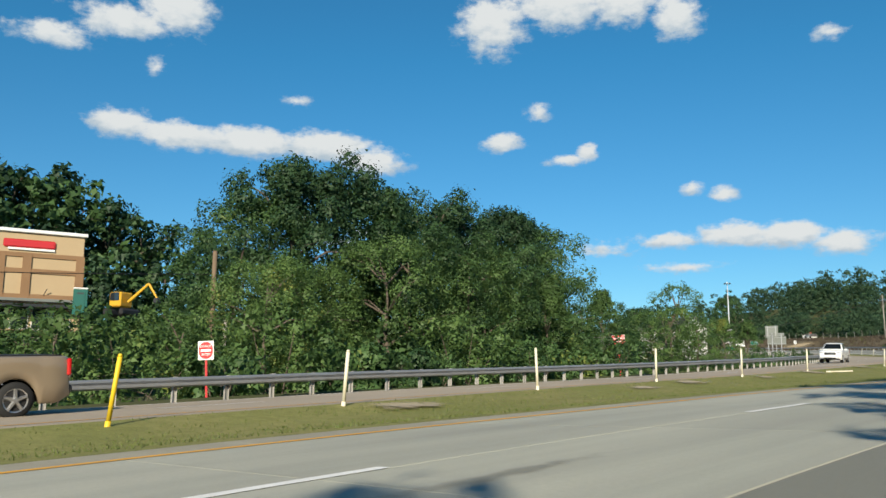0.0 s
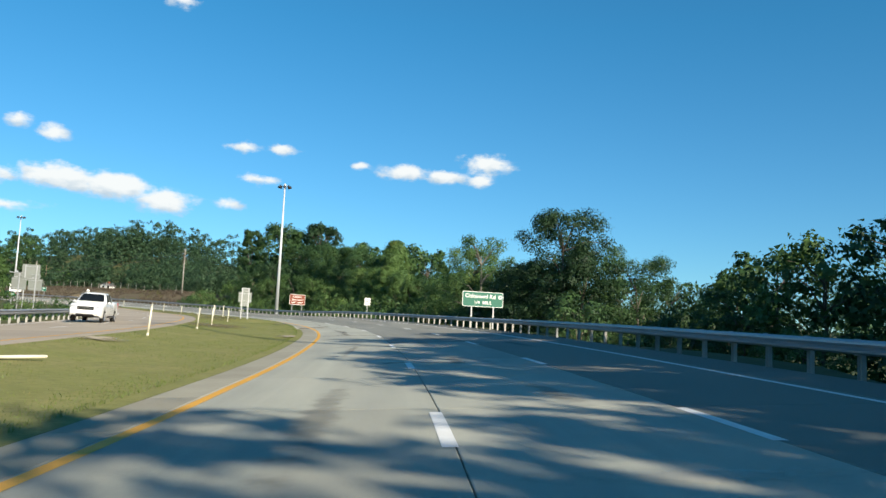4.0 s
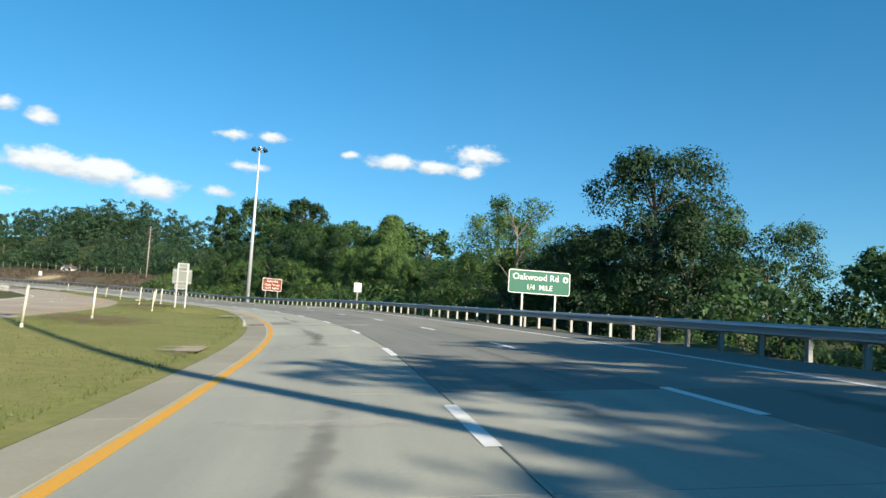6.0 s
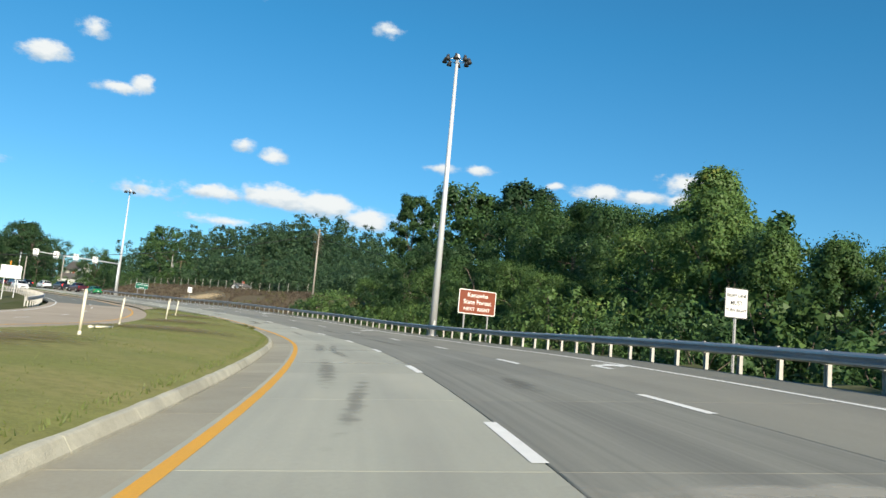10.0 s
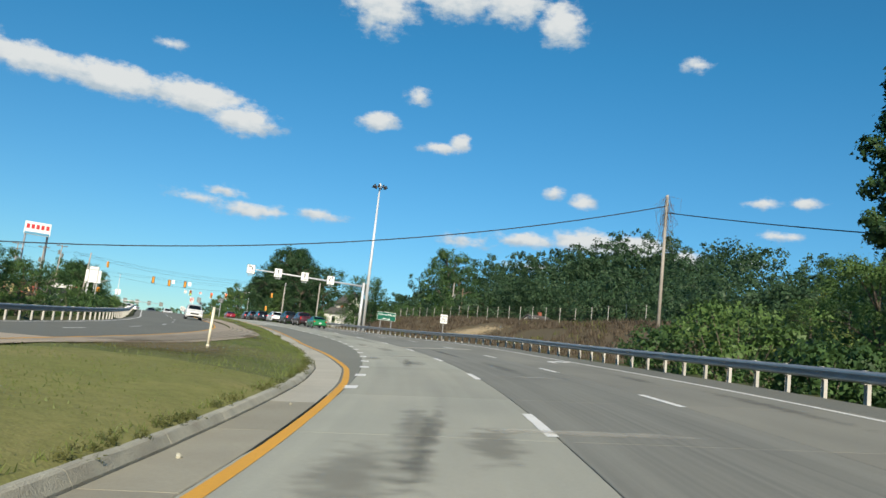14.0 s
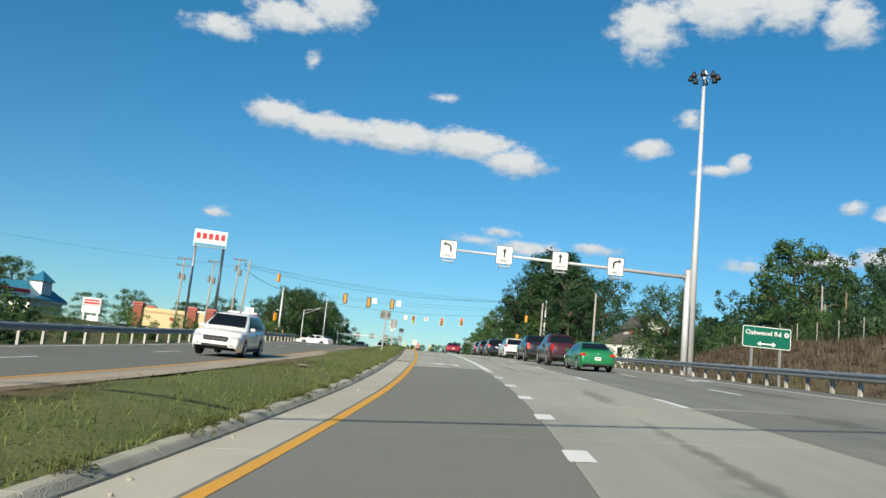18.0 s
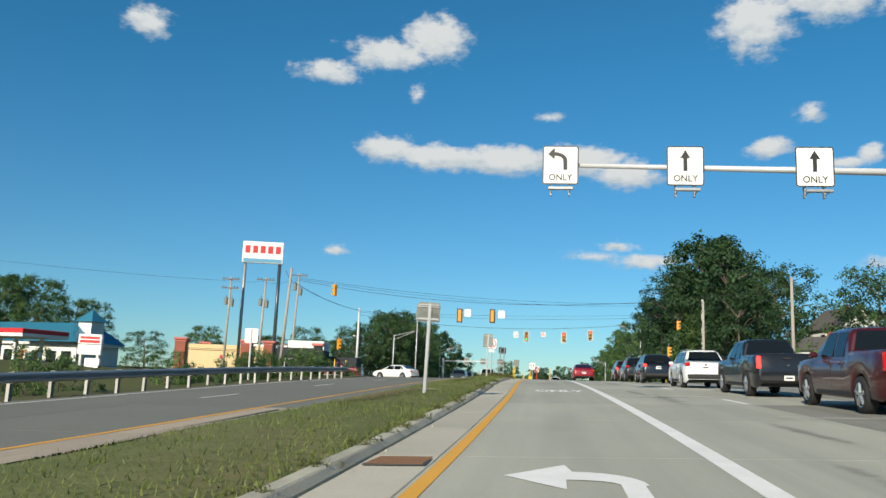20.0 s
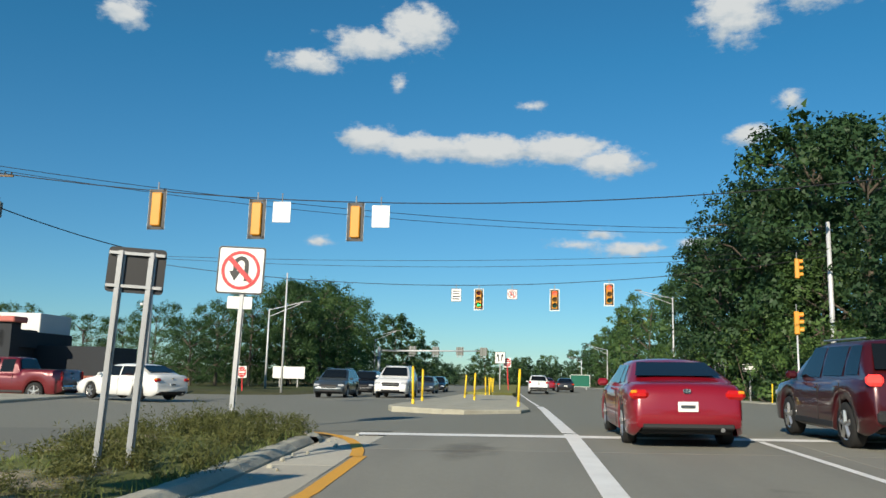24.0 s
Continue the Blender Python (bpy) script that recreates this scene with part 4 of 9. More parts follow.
# ---- trees and shrubs ----
def leaf_quads(centres, radii, count, size, rng, flat=0.75, droop=0.0, heart=None):
    """Small leaves gathered into twigs on the shells of round clumps: corners and normals, both (n, 3, 3) arrays."""
    k = len(centres)
    twigs = max(3, count // 7)
    idx = np.repeat(np.arange(k), twigs)
    n = len(idx)
    d = rng.normal(size=(n, 3))
    d[:, 2] += 0.4
    d /= np.linalg.norm(d, axis=1)[:, None]
    r = radii[idx] * (0.55 + 0.55 * rng.random(n) ** 0.7)
    twig = centres[idx] + d * r[:, None] * np.array([1, 1, flat])
    twig[:, 2] -= droop * r * rng.random(n)
    idx = np.repeat(np.arange(n), 7)
    n = len(idx)
    off = rng.normal(size=(n, 3)) * (radii.mean() * 0.13 + size * 0.3)
    c = twig[idx] + off
    soft = d[idx] + 0.55 * off / (np.linalg.norm(off, axis=1)[:, None] + 1e-9)
    if heart is not None:
        away = twig[idx] - heart
        soft = soft + 0.35 * away / (np.linalg.norm(away, axis=1)[:, None] + 1e-9)
    soft[:, 2] += 0.25
    soft /= np.linalg.norm(soft, axis=1)[:, None] + 1e-9
    nrm = soft + rng.normal(scale=0.42, size=(n, 3))
    nrm /= np.linalg.norm(nrm, axis=1)[:, None]
    t = np.cross(nrm, rng.normal(size=(n, 3)))
    t /= np.linalg.norm(t, axis=1)[:, None] + 1e-9
    b = np.cross(nrm, t)
    w = size * (0.55 + 0.9 * rng.random(n))[:, None]
    long = w * (0.9 + 0.5 * rng.random(n))[:, None]
    shade = soft * 0.7 + nrm * 0.5
    shade /= np.linalg.norm(shade, axis=1)[:, None]
    return np.stack([c - t * w * 0.5, c + t * w * 0.5, c + b * long * 0.95 - nrm * w * 0.2], 1), np.repeat(shade[:, None, :], 3, axis=1)


def leaf_mesh(name, made, mat):
    """Leaves whose normals follow the rounding of their boughs."""
    me = quads_mesh(name, made[0], mat)
    me.polygons.foreach_set("use_smooth", np.ones(len(me.polygons), bool))
    me.normals_split_custom_set_from_vertices(made[1].reshape(-1, 3).astype(np.float32))
    return me


def best_of(rng, taken, height, base, radius):
    """A rise and a bearing in a crown that keep clear of the clumps already there."""
    best, far = None, -1.0
    for _ in range(5):
        u, a = rng.random(), rng.random() * 2 * math.pi
        p = np.array([0.8 * radius * math.cos(a), 0.8 * radius * math.sin(a), base + (height - base) * u])
        d = min((float(np.sum((p - q) ** 2)) for q in taken), default=1.0)
        if d > far:
            best, far = (u, a), d
    return best


def crown_clumps(rng, height, base, radius, n, shape, lean=0.0):
    """Clump centres and sizes that fill an uneven crown."""
    cs, rs = [], []
    lobes = rng.random((5, 2)) * np.array([2 * math.pi, 1.0])
    for k in range(n):
        u, a = best_of(rng, cs, height, base, radius)
        if shape == "cone":
            env = (1 - u) ** 0.75 * 0.95 + 0.06
        elif shape == "tall":
            env = math.sin(math.pi * min(1, 0.16 + 0.74 * u)) ** 0.65
        else:
            env = math.sin(math.pi * min(1, 0.27 + 0.58 * u)) ** 0.75
        bulge = 0.78 + 0.32 * max(math.cos(a - la) * (1 - abs(u - lu)) for la, lu in lobes)
        r = radius * env * bulge * (0.42 + 0.62 * rng.random() ** 0.45)
        cs.append((r * math.cos(a) + lean * u * radius, r * math.sin(a), base + (height - base) * (0.03 + 0.93 * u)))
        rs.append(radius * (0.15 + 0.13 * rng.random()) * (0.65 + 0.35 * env))
    return np.array(cs), np.array(rs)


def trunk_mesh(rng, height, base, radius, clumps, mat):
    bm = bmesh.new()
    pts = [Vector((0, 0, -0.6))]
    for k in range(1, 6):
        u = k / 5
        pts.append(Vector((rng.normal() * 0.18 * u, rng.normal() * 0.18 * u, height * 0.82 * u)))
    r0 = height * 0.017 + 0.06
    for k in range(5):
        tube(bm, pts[k], pts[k + 1], r0 * (1 - 0.17 * k), r0 * (1 - 0.17 * (k + 1)), 7, False)
    for k in rng.choice(len(clumps), min(16, len(clumps)), replace=False):
        c = Vector(clumps[k])
        u = max(0.25, min(0.9, (c.z - height * 0.14) / height))
        i = min(4, int(u / 0.82 * 5))
        a = pts[i].lerp(pts[i + 1], 0.5)
        mid = a.lerp(c, 0.55) + Vector((0, 0, 0.04 * height))
        tube(bm, a, mid, r0 * 0.32, r0 * 0.2, 5, False)
        tube(bm, mid, c, r0 * 0.2, r0 * 0.06, 5, False)
    return bm_mesh("trunk", bm, mat, True)


def make_tree(seed, height, spread, low, shape, clumps, leaves, size, leaf, label, bark="bark", group="roadside trees", category="tree", lean=0.0):
    rng = np.random.default_rng(seed)
    tree = thing("tree" if category == "tree" else category, Matrix(), label, category, group)
    cs, rs = crown_clumps(rng, height, low, spread, clumps, shape, lean)
    top = float((cs[:, 2] + rs * 0.7).max())
    cs[:, 2] *= height / top
    part("trunk", trunk_mesh(rng, height, low, spread, cs, M[bark]), None, tree)
    part("crown", leaf_mesh("crown", leaf_quads(cs, rs, leaves, size, rng, heart=np.array([0, 0, (low + height) * 0.45])), M[leaf]), None, tree)
    return tree


def make_shrub(seed, height, spread, leaf, label, leaves=110, size=0.16):
    rng = np.random.default_rng(seed)
    shrub = thing("shrub", Matrix(), label, "shrub", "roadside shrubs")
    cs, rs = crown_clumps(rng, height, 0.1, spread, 16, "round")
    bm = bmesh.new()
    for c in cs[:7]:
        tube(bm, (c[0] * 0.15, c[1] * 0.15, -0.3), tuple(c), 0.04, 0.012, 5, False)
    part("stem", bm_mesh("stem", bm, M["bark"]), None, shrub)
    part("foliage", leaf_mesh("foliage", leaf_quads(cs, rs * 1.5, leaves, size, rng), M[leaf]), None, shrub)
    return shrub


BROAD = "leafy green broadleaf tree beside the highway"
KINDS, FULL = {}, {}
for kind_key, seed, tall, spread, low, form, leaf_mat, kind_label, bark_mat in (
    ("a", 1, 16, 6.0, 0.6, "round", "leaf", BROAD, "bark"), ("b", 2, 20, 6.2, 1.6, "tall", "leaf", "tall leafy tree with an uneven crown", "bark"),
    ("c", 3, 13, 5.2, 0.2, "round", "leaf_light", "light green young tree beside the highway", "bark"), ("d", 4, 19, 6.0, 0.6, "cone", "leaf_dark", "dark dense tree with a pointed crown", "bark"),
    ("e", 5, 18, 6.0, 4.0, "round", "leaf", "thin-crowned tree showing its limbs", "pale_bark"), ("f", 6, 15, 5.2, 0.2, "cone", "leaf_light", "pale green tree with a pointed crown", "bark"),
    ("g", 7, 22, 7.6, 2.0, "round", "leaf_dark", "very tall dark broadleaf tree", "bark"),
    ("h", 8, 24, 4.0, 19.4, "round", "leaf_dark", "tall pine with a flat crown on a bare trunk", "bark"), ("i", 9, 23, 3.4, 8.0, "tall", "leaf", "slim tree with a clumped crown high on its trunk", "pale_bark"),
):
    thin = form == "round" and low > 3
    # one tree in three grains of foliage: beside the lanes, across the road, and far off
    for tier, clumps, leaves, grain in (("", 78, 336, 0.0098), ("_mid", 64, 140, 0.0150), ("_far", 52, 84, 0.026)):
        KINDS[kind_key + tier] = make_tree(seed, tall, spread, low, form, clumps * 2 // 3 if thin else clumps, leaves * 2 // 3 if thin else leaves, grain * tall, leaf_mat, kind_label, bark_mat)
    FULL[kind_key] = tall
SHRUBS = {
    "a": make_shrub(21, 2.6, 2.2, "leaf", "dense green roadside shrub"),
    "b": make_shrub(22, 3.6, 2.4, "leaf_light", "light green roadside thicket"),
    "c": make_shrub(23, 1.7, 1.7, "leaf", "low tangled roadside bush"),
}
used_kinds = set()


def plant(book, key, x, y, scale=1.0, turn=None, tall=1.0, sink=0.0):
    """Sets a tree of a kind on the ground at x, y."""
    ob = book[key]
    rng = random.Random(int(x * 13.7) * 7919 + int(y * 17.3))
    a = rng.uniform(0, 360) if turn is None else turn
    m = pose(x, y, ground_z(x, y) - sink, rng.uniform(-2, 2), rng.uniform(-2, 2), a) @ Matrix.Diagonal((scale, scale, scale * tall, 1))
    if id(ob) not in used_kinds:
        used_kinds.add(id(ob))
        ob.matrix_basis = m
        return ob
    return copy_thing(ob, m @ Matrix.Diagonal((*(1 / k for k in ob.scale), 1)))


def plant_at(book, key, s, v, scale=1.0, tall=1.0, turn=None):
    p = side_place(s, v, 0)
    return plant(book, key, p.x, p.y, scale, turn, tall)


def tree_to(key, s, v, top):
    """A tree at s, v whose top stands top metres over the road's level there."""
    p = side_place(s, v, 0)
    full = FULL[key.lower()]
    beside = (88 < s < 226 and 0 < v < 32) or (20 < s < 66 and -42 < v < 0)
    key = key.lower() + ("_far" if key.isupper() and not 345 < s < 480 else "" if beside else "_mid")
    rise = at(s, LINE[:, 3]) + top - ground_z(p.x, p.y)
    k = rise / full
    return plant(KINDS, key, p.x, p.y, max(k, 0.45 + 0.3 * k), None, k / max(k, 0.45 + 0.3 * k))


def row_of_trees(*trees):
    for key, s, v, top in trees:
        tree_to(key, s, v, top)


def build_woods():
    rng = random.Random(11)
    # single trees of the wooded drop beyond the guardrail: kind, run, offset and top
    row_of_trees(("g", 96.4, 18.5, 11.0), ("d", 94.6, 19.5, 7.8), ("g", 100.5, 19, 7.0), ("a", 98, 22, 8.4), ("e", 111.5, 16, 10.0), ("c", 117, 17.5, 9.2), ("g", 106, 18.5, 6.4), ("a", 105, 20, 6.8), ("a", 109, 20, 7.0), ("d", 115.5, 17.5, 6.4), ("a", 95, 25, 7.4))
    row_of_trees(("a", 119, 22, 7.2), ("f", 124, 20, 6.2), ("f", 129, 20, 7.0), ("c", 131.5, 23, 5.8), ("f", 136, 21, 6.4), ("c", 140, 23, 6.8), ("f", 145, 20, 6.6), ("c", 148, 24, 7.4), ("a", 152, 23, 8.0), ("f", 150, 20, 7.6), ("f", 154, 20.5, 9.4), ("c", 158, 22, 9.4))
    row_of_trees(("f", 164, 27, 14.8), ("f", 161, 24, 12.2), ("c", 163, 22, 9.6), ("a", 170, 25, 12.4), ("a", 174, 26, 12.6), ("b", 179, 27, 14.4), ("a", 184, 27, 15.0), ("b", 188, 29, 14.6), ("a", 193, 29, 15.0), ("b", 198, 31, 16.2), ("a", 204, 33, 16.0), ("b", 199, 40, 17.6))
    row_of_trees(("i", 224, 29, 20.4), ("b", 219.5, 34, 22.3), ("i", 216, 33, 20.5), ("h", 212.2, 39.5, 22.5), ("a", 210, 27, 10.0), ("g", 205, 23, 11.5), ("b", 212, 34, 17.0), ("c", 219, 30, 5.0), ("c", 200, 20, 8.0), ("a", 191, 20, 9.0), ("c", 181, 20, 8.0), ("c", 172, 18, 6.5), ("a", 206, 19, 9.5), ("c", 214, 18, 6.5))
    row_of_trees(("c", 224, 27, 3.2), ("c", 238, 40, 6.4), ("a", 245, 43, 8.4), ("c", 252, 46, 9.4), ("a", 232, 43, 7.0), ("a", 241, 48, 8.0), ("c", 220, 22, 3.2))
    row_of_trees(("A", 62, 33, 8.2), ("B", 68, 30, 8.6), ("A", 74, 32, 8.4), ("C", 80, 30, 8.0), ("A", 86, 31, 7.6), ("C", 92, 32, 5.8), ("B", 99, 38, 7.0), ("A", 107, 36, 6.4), ("A", 116, 36, 6.8), ("B", 126, 34, 6.6), ("B", 138, 36, 7.4), ("A", 150, 38, 8.0), ("A", 160, 40, 9.6), ("B", 176, 42, 15.0), ("A", 190, 44, 17.0))
    row_of_trees(("c", 60, 24, 2.0), ("c", 72, 23, 1.4), ("a", 84, 27, 4.4), ("c", 79, 16, 0.6), ("a", 66, 29, 6.0))
    # a tall stand to the south-east, out of view, added to keep the drop in shade
    row_of_trees(("G", 46, 36, 19), ("B", 50, 44, 20), ("G", 55, 38, 19), ("B", 58, 48, 20), ("G", 62, 42, 18), ("A", 66, 50, 18), ("G", 54, 56, 21), ("B", 62, 58, 20), ("A", 70, 56, 18), ("G", 48, 60, 21), ("A", 60, 33, 13), ("A", 52, 31, 14))
    # tall trees behind the junction of the slip, out of view, placed to shade the lanes
    for s, v, top in ((-58, 17, 15), (-48, 21, 17), (-38, 17, 13), (-30, 23, 18), (-22, 18, 15), (-13, 22, 16), (-5, 20, 14), (3, 25, 18), (10, 19, 13), (17, 24, 17), (24, 22, 15), (31, 27, 18), (36, 25, 20), (40, 27, 21), (32, 26, 20), (42, 32, 23), (0, 22, 19), (10, 22, 19.5), (24, 23, 19), (-66, 24, 17), (6, 33, 20), (22, 34, 20), (49, 27, 14)):
        tree_to(rng.choice("ABG"), s, v, top)
    s = 44.0
    while s < 228:
        if (s > 116 or rng.random() < 0.2) and min(abs(s - q) for q in (94, 137, 140, 168, 176)) > 2.6:
            plant_at(SHRUBS, rng.choice("abc"), s, 12.4 + rng.uniform(-0.6, 3.0), rng.uniform(0.6, 1.15))
        if s > 120:
            plant_at(SHRUBS, rng.choice("ab"), s + 1.3, 17 + rng.uniform(-1, 3), rng.uniform(1.0, 1.7))
        s += rng.uniform(2.4, 4.2)
    # the wall of trees beyond the opposing road
    row_of_trees(("a", 27.5, -37, 9.2), ("b", 30, -37, 11.4), ("g", 31, -36, 13.4), ("g", 35, -37, 14.4), ("c", 33, -29, 8.2), ("c", 28, -31, 6.6), ("b", 39.5, -38, 13.2), ("i", 44, -40, 12.6), ("g", 47.5, -39, 14.0), ("g", 52, -37, 13.2), ("a", 37, -31, 9.8))
    row_of_trees(("g", 55, -37, 13.0), ("b", 58, -38, 13.4), ("e", 60.5, -36, 12.4), ("f", 50, -29, 6.6), ("c", 57, -32, 7.4), ("a", 45, -31, 9.6), ("c", 24, -28, 6.0), ("f", 75, -37, 7.4), ("e", 108, -38, 9.6), ("c", 88, -34, 6.0), ("a", 100, -38, 6.6), ("a", 52, -32, 9.4), ("c", 41, -29, 7.6))
    row_of_trees(("c", 108, -42, 6.2), ("a", 118, -44, 7.0), ("a", 128, -52, 8.4), ("c", 90, -52, 6.6), ("c", 80, -44, 6.2), ("f", 112, -33, 5.2), ("f", 118, -31, 5.0), ("c", 84, -30, 4.2), ("a", 70, -50, 7.2), ("a", 18, -42, 3.6), ("a", 12, -48, 3.4), ("c", 15, -30, 3.2), ("c", 19, -27, 3.4))
    # the wooded rise behind the tan shop
    row_of_trees(("B", 28, -102, 25), ("B", 33, -100, 25), ("G", 38, -101, 26), ("A", 43, -99, 24), ("G", 48, -97, 21.5), ("A", 53, -95, 19), ("A", 58, -94, 16), ("A", 64, -92, 13), ("A", 22, -104, 24))
    s = -14.0
    while s < 128:
        v = opp_v(s) - OPP_WIDE
        if not 50 < s < 68:
            plant_at(SHRUBS, rng.choice("abc"), s, v - 3.6 - rng.uniform(0, 4), rng.uniform(0.8, 1.3) if s < 50 else rng.uniform(0.4, 0.7))
        if 24 < s < 52:
            plant_at(SHRUBS, rng.choice("ab"), s + 1.0, v - 9.5 - rng.uniform(0, 4), rng.uniform(1.2, 1.9))
        s += rng.uniform(2.0, 3.4)
    # round the crossing
    # mostly dark-leaved kinds: their darker colour stands in for shade on these crowns
    row_of_trees(("g", 376, 18, 11.0), ("g", 386, 19, 18.0), ("b", 393, 19, 21.0), ("g", 381, 22, 14.0), ("g", 400, 20, 20.5), ("c", 388, 16.5, 10.0), ("g", 407, 20, 18.0), ("g", 416, 20, 16.5), ("g", 424, 20.5, 16.0), ("g", 433, 20.5, 16.0), ("d", 397, 16.5, 11.0), ("g", 410, 16, 12.0), ("d", 420, 16, 11), ("g", 403, 13.6, 13.0), ("g", 395, 14.8, 16.0))
    row_of_trees(("A", 444, 21, 16.0), ("B", 456, 21, 15.5), ("A", 470, 18, 14.6), ("A", 486, 18, 13.8), ("B", 505, 19, 13.6), ("A", 530, 19, 13.2), ("A", 560, 20, 12.8), ("A", 395, 28, 17), ("c", 392, 40, 9.0), ("C", 376, 36, 8.0), ("A", 368, 42, 8.5), ("A", 410, 30, 18), ("A", 430, 30, 17), ("A", 590, 20, 12), ("A", 615, 16, 11))
    row_of_trees(("C", 346, 44, 9.5), ("A", 352, 49, 10.5), ("A", 362, 52, 11.0), ("d", 356, 30, 7.0), ("A", 337, 48, 11.0), ("A", 376, 34, 14.5), ("A", 369, 32, 12.5), ("B", 384, 58.5, 25.6), ("A", 378, 60, 21.0))
    row_of_trees(("A", 430, -33, 9.6), ("B", 438, -35, 12.2), ("A", 446, -33, 13.0), ("A", 454, -37, 14.2), ("B", 462, -36, 13.6), ("A", 427, -40, 8.6), ("A", 470, -34, 12.0), ("A", 440, -29, 10.6), ("A", 424, -48, 8.0), ("A", 450, -30, 11.4), ("A", 434, -30, 8.2), ("A", 409, -37, 5.2), ("A", 416, -37, 7.2), ("A", 424, -36, 9.2), ("A", 427, -33, 11.0))
    row_of_trees(("B", 540, -37, 15.8), ("A", 552, -35, 13.6), ("A", 530, -40, 12.0), ("A", 575, -33, 11.0), ("A", 610, -16, 10), ("A", 620, 6, 9), ("A", 618, -4, 8))
    row_of_trees(("c", 268, -30, 3.6), ("a", 276, -34, 4.6), ("c", 284, -31, 3.4), ("f", 262, -33, 5.4), ("a", 256, -36, 4.4), ("e", 280, -29, 3.0), ("c", 322, -40, 0.6), ("A", 430, -70, 8.0), ("A", 415, -96, 10.5))
    row_of_trees(("B", 424, -110, 16.6), ("A", 431, -110, 17.2), ("A", 438, -111, 17.4), ("A", 450, -110, 14.8), ("A", 458, -111, 14.6), ("G", 400, -112, 18.5), ("G", 388, -116, 19.5), ("A", 420, -108, 15.0), ("A", 440, -60, 7.0), ("A", 460, -58, 7.5), ("A", 490, -60, 9), ("C", 400, -58, 3.5), ("A", 405, -60, 5.4), ("A", 415, -52, 5.8), ("A", 398, -66, 5.0))
    s = 252.0
    while s < 322:
        plant_at(SHRUBS, rng.choice("abc"), s, opp_v(s) - OPP_WIDE - 2.8 - rng.uniform(0, 4), rng.uniform(0.5, 0.9) * (1.0 if s < 288 else 0.5))
        s += rng.uniform(2.0, 3.5)
    s = 322.0
    while s < 350:
        plant_at(SHRUBS, rng.choice("bc"), s, opp_v(s) - OPP_WIDE - 2.2 - rng.uniform(0, 5), rng.uniform(0.35, 0.6))
        s += rng.uniform(0.9, 1.8)
    for s, v, k in ((376, 13, 1.1), (380, 12.6, 1.3), (386, 13, 1.3), (393, 13.2, 1.4), (402, 13.4, 1.3), (412, 13.5, 1.4), (424, 13.6, 1.3), (370, 18, 1.2), (366, 22, 1.2), (361, 26, 1.3)):
        plant_at(SHRUBS, rng.choice("ab"), s, v, k)


build_woods()


def far_woods():
    """The woods on the hills, one sheet of crowns."""
    rng = np.random.default_rng(77)
    quads = []

    def crown(x, y, h, r, fine=False):
        z = ground_z(x, y)
        cs, rs = crown_clumps(rng, h, h * 0.15, r, 22 if fine else 14, "round")
        cs = cs + np.array([x, y, z])
        quads.append(leaf_quads(cs, rs * (1.35 if fine else 1.5), 112 if fine else 49, 0.27 if fine else 0.50, rng, heart=np.array([x, y, z + h * 0.3])))

    for _ in range(380):
        s, v = rng.uniform(232, 480), rng.uniform(44, 150)
        p = side_place(s, v, 0)
        crown(p.x, p.y, rng.uniform(5, 11) + rng.uniform(1, 8) * smooth(52, 90, v), rng.uniform(2.8, 5.6), v < 76 and s < 400)
    for _ in range(60):
        s, v = rng.uniform(40, 200), rng.uniform(60, 190)
        p = side_place(s, v, 0)
        crown(p.x, p.y, rng.uniform(11, 16), rng.uniform(3.5, 5.5))
    for _ in range(90):
        s, v = rng.uniform(85, 190), rng.uniform(-140, -62)
        p = side_place(s, v, 0)
        crown(p.x, p.y, rng.uniform(7, 10), rng.uniform(3.5, 5.0))
    for _ in range(80):
        s, w = rng.uniform(-60, 75), rng.uniform(62, 190)
        p = side_place(s, opp_v(s) - OPP_WIDE - w, 0)
        crown(p.x, p.y, rng.uniform(11, 17), rng.uniform(3.5, 5.5))
    for _ in range(70):
        p = side_place(rng.uniform(600, 700), rng.uniform(-75, 55), 0)
        crown(p.x, p.y, rng.uniform(6, 10), rng.uniform(3.5, 5.0))
    me = leaf_mesh("far_woods", (np.concatenate([q for q, _ in quads]), np.concatenate([n for _, n in quads])), M["leaf_far"])
    solid("far_woods", me, "dense green woods on the distant hills", "woods", kind="stuff")


far_woods()

# kinds that found no place
for spare in [*KINDS.values(), *SHRUBS.values()]:
    if id(spare) not in used_kinds:
        for spare_part in [*spare.children_recursive, spare]:
            bpy.data.objects.remove(spare_part)

# ---- signs, posts, masts ----


def road_pose(s, v, turn=0.0, h=None, lean=0.0):
    """A pose that stands on the ground at s, v and looks along the road, turned to the left by turn."""
    p = side_place(s, v, 0)
    z = ground_z(p.x, p.y) if h is None else at(s, LINE[:, 3]) + h
    return pose(p.x, p.y, z, 0, lean, yaw_of(s) + turn)


def square_post(x, y, z0, z1, wide=0.058):
    """A perforated U-channel sign post."""
    bm = bmesh.new()
    box(bm, x, y, (z0 + z1) / 2, wide, 0.006, z1 - z0)
    for k in (-1, 1):
        box(bm, x + k * wide / 2, y + 0.018, (z0 + z1) / 2, 0.007, 0.036, z1 - z0)
        box(bm, x + k * (wide / 2 + 0.012), y + 0.036, (z0 + z1) / 2, 0.024, 0.006, z1 - z0)
    return bm


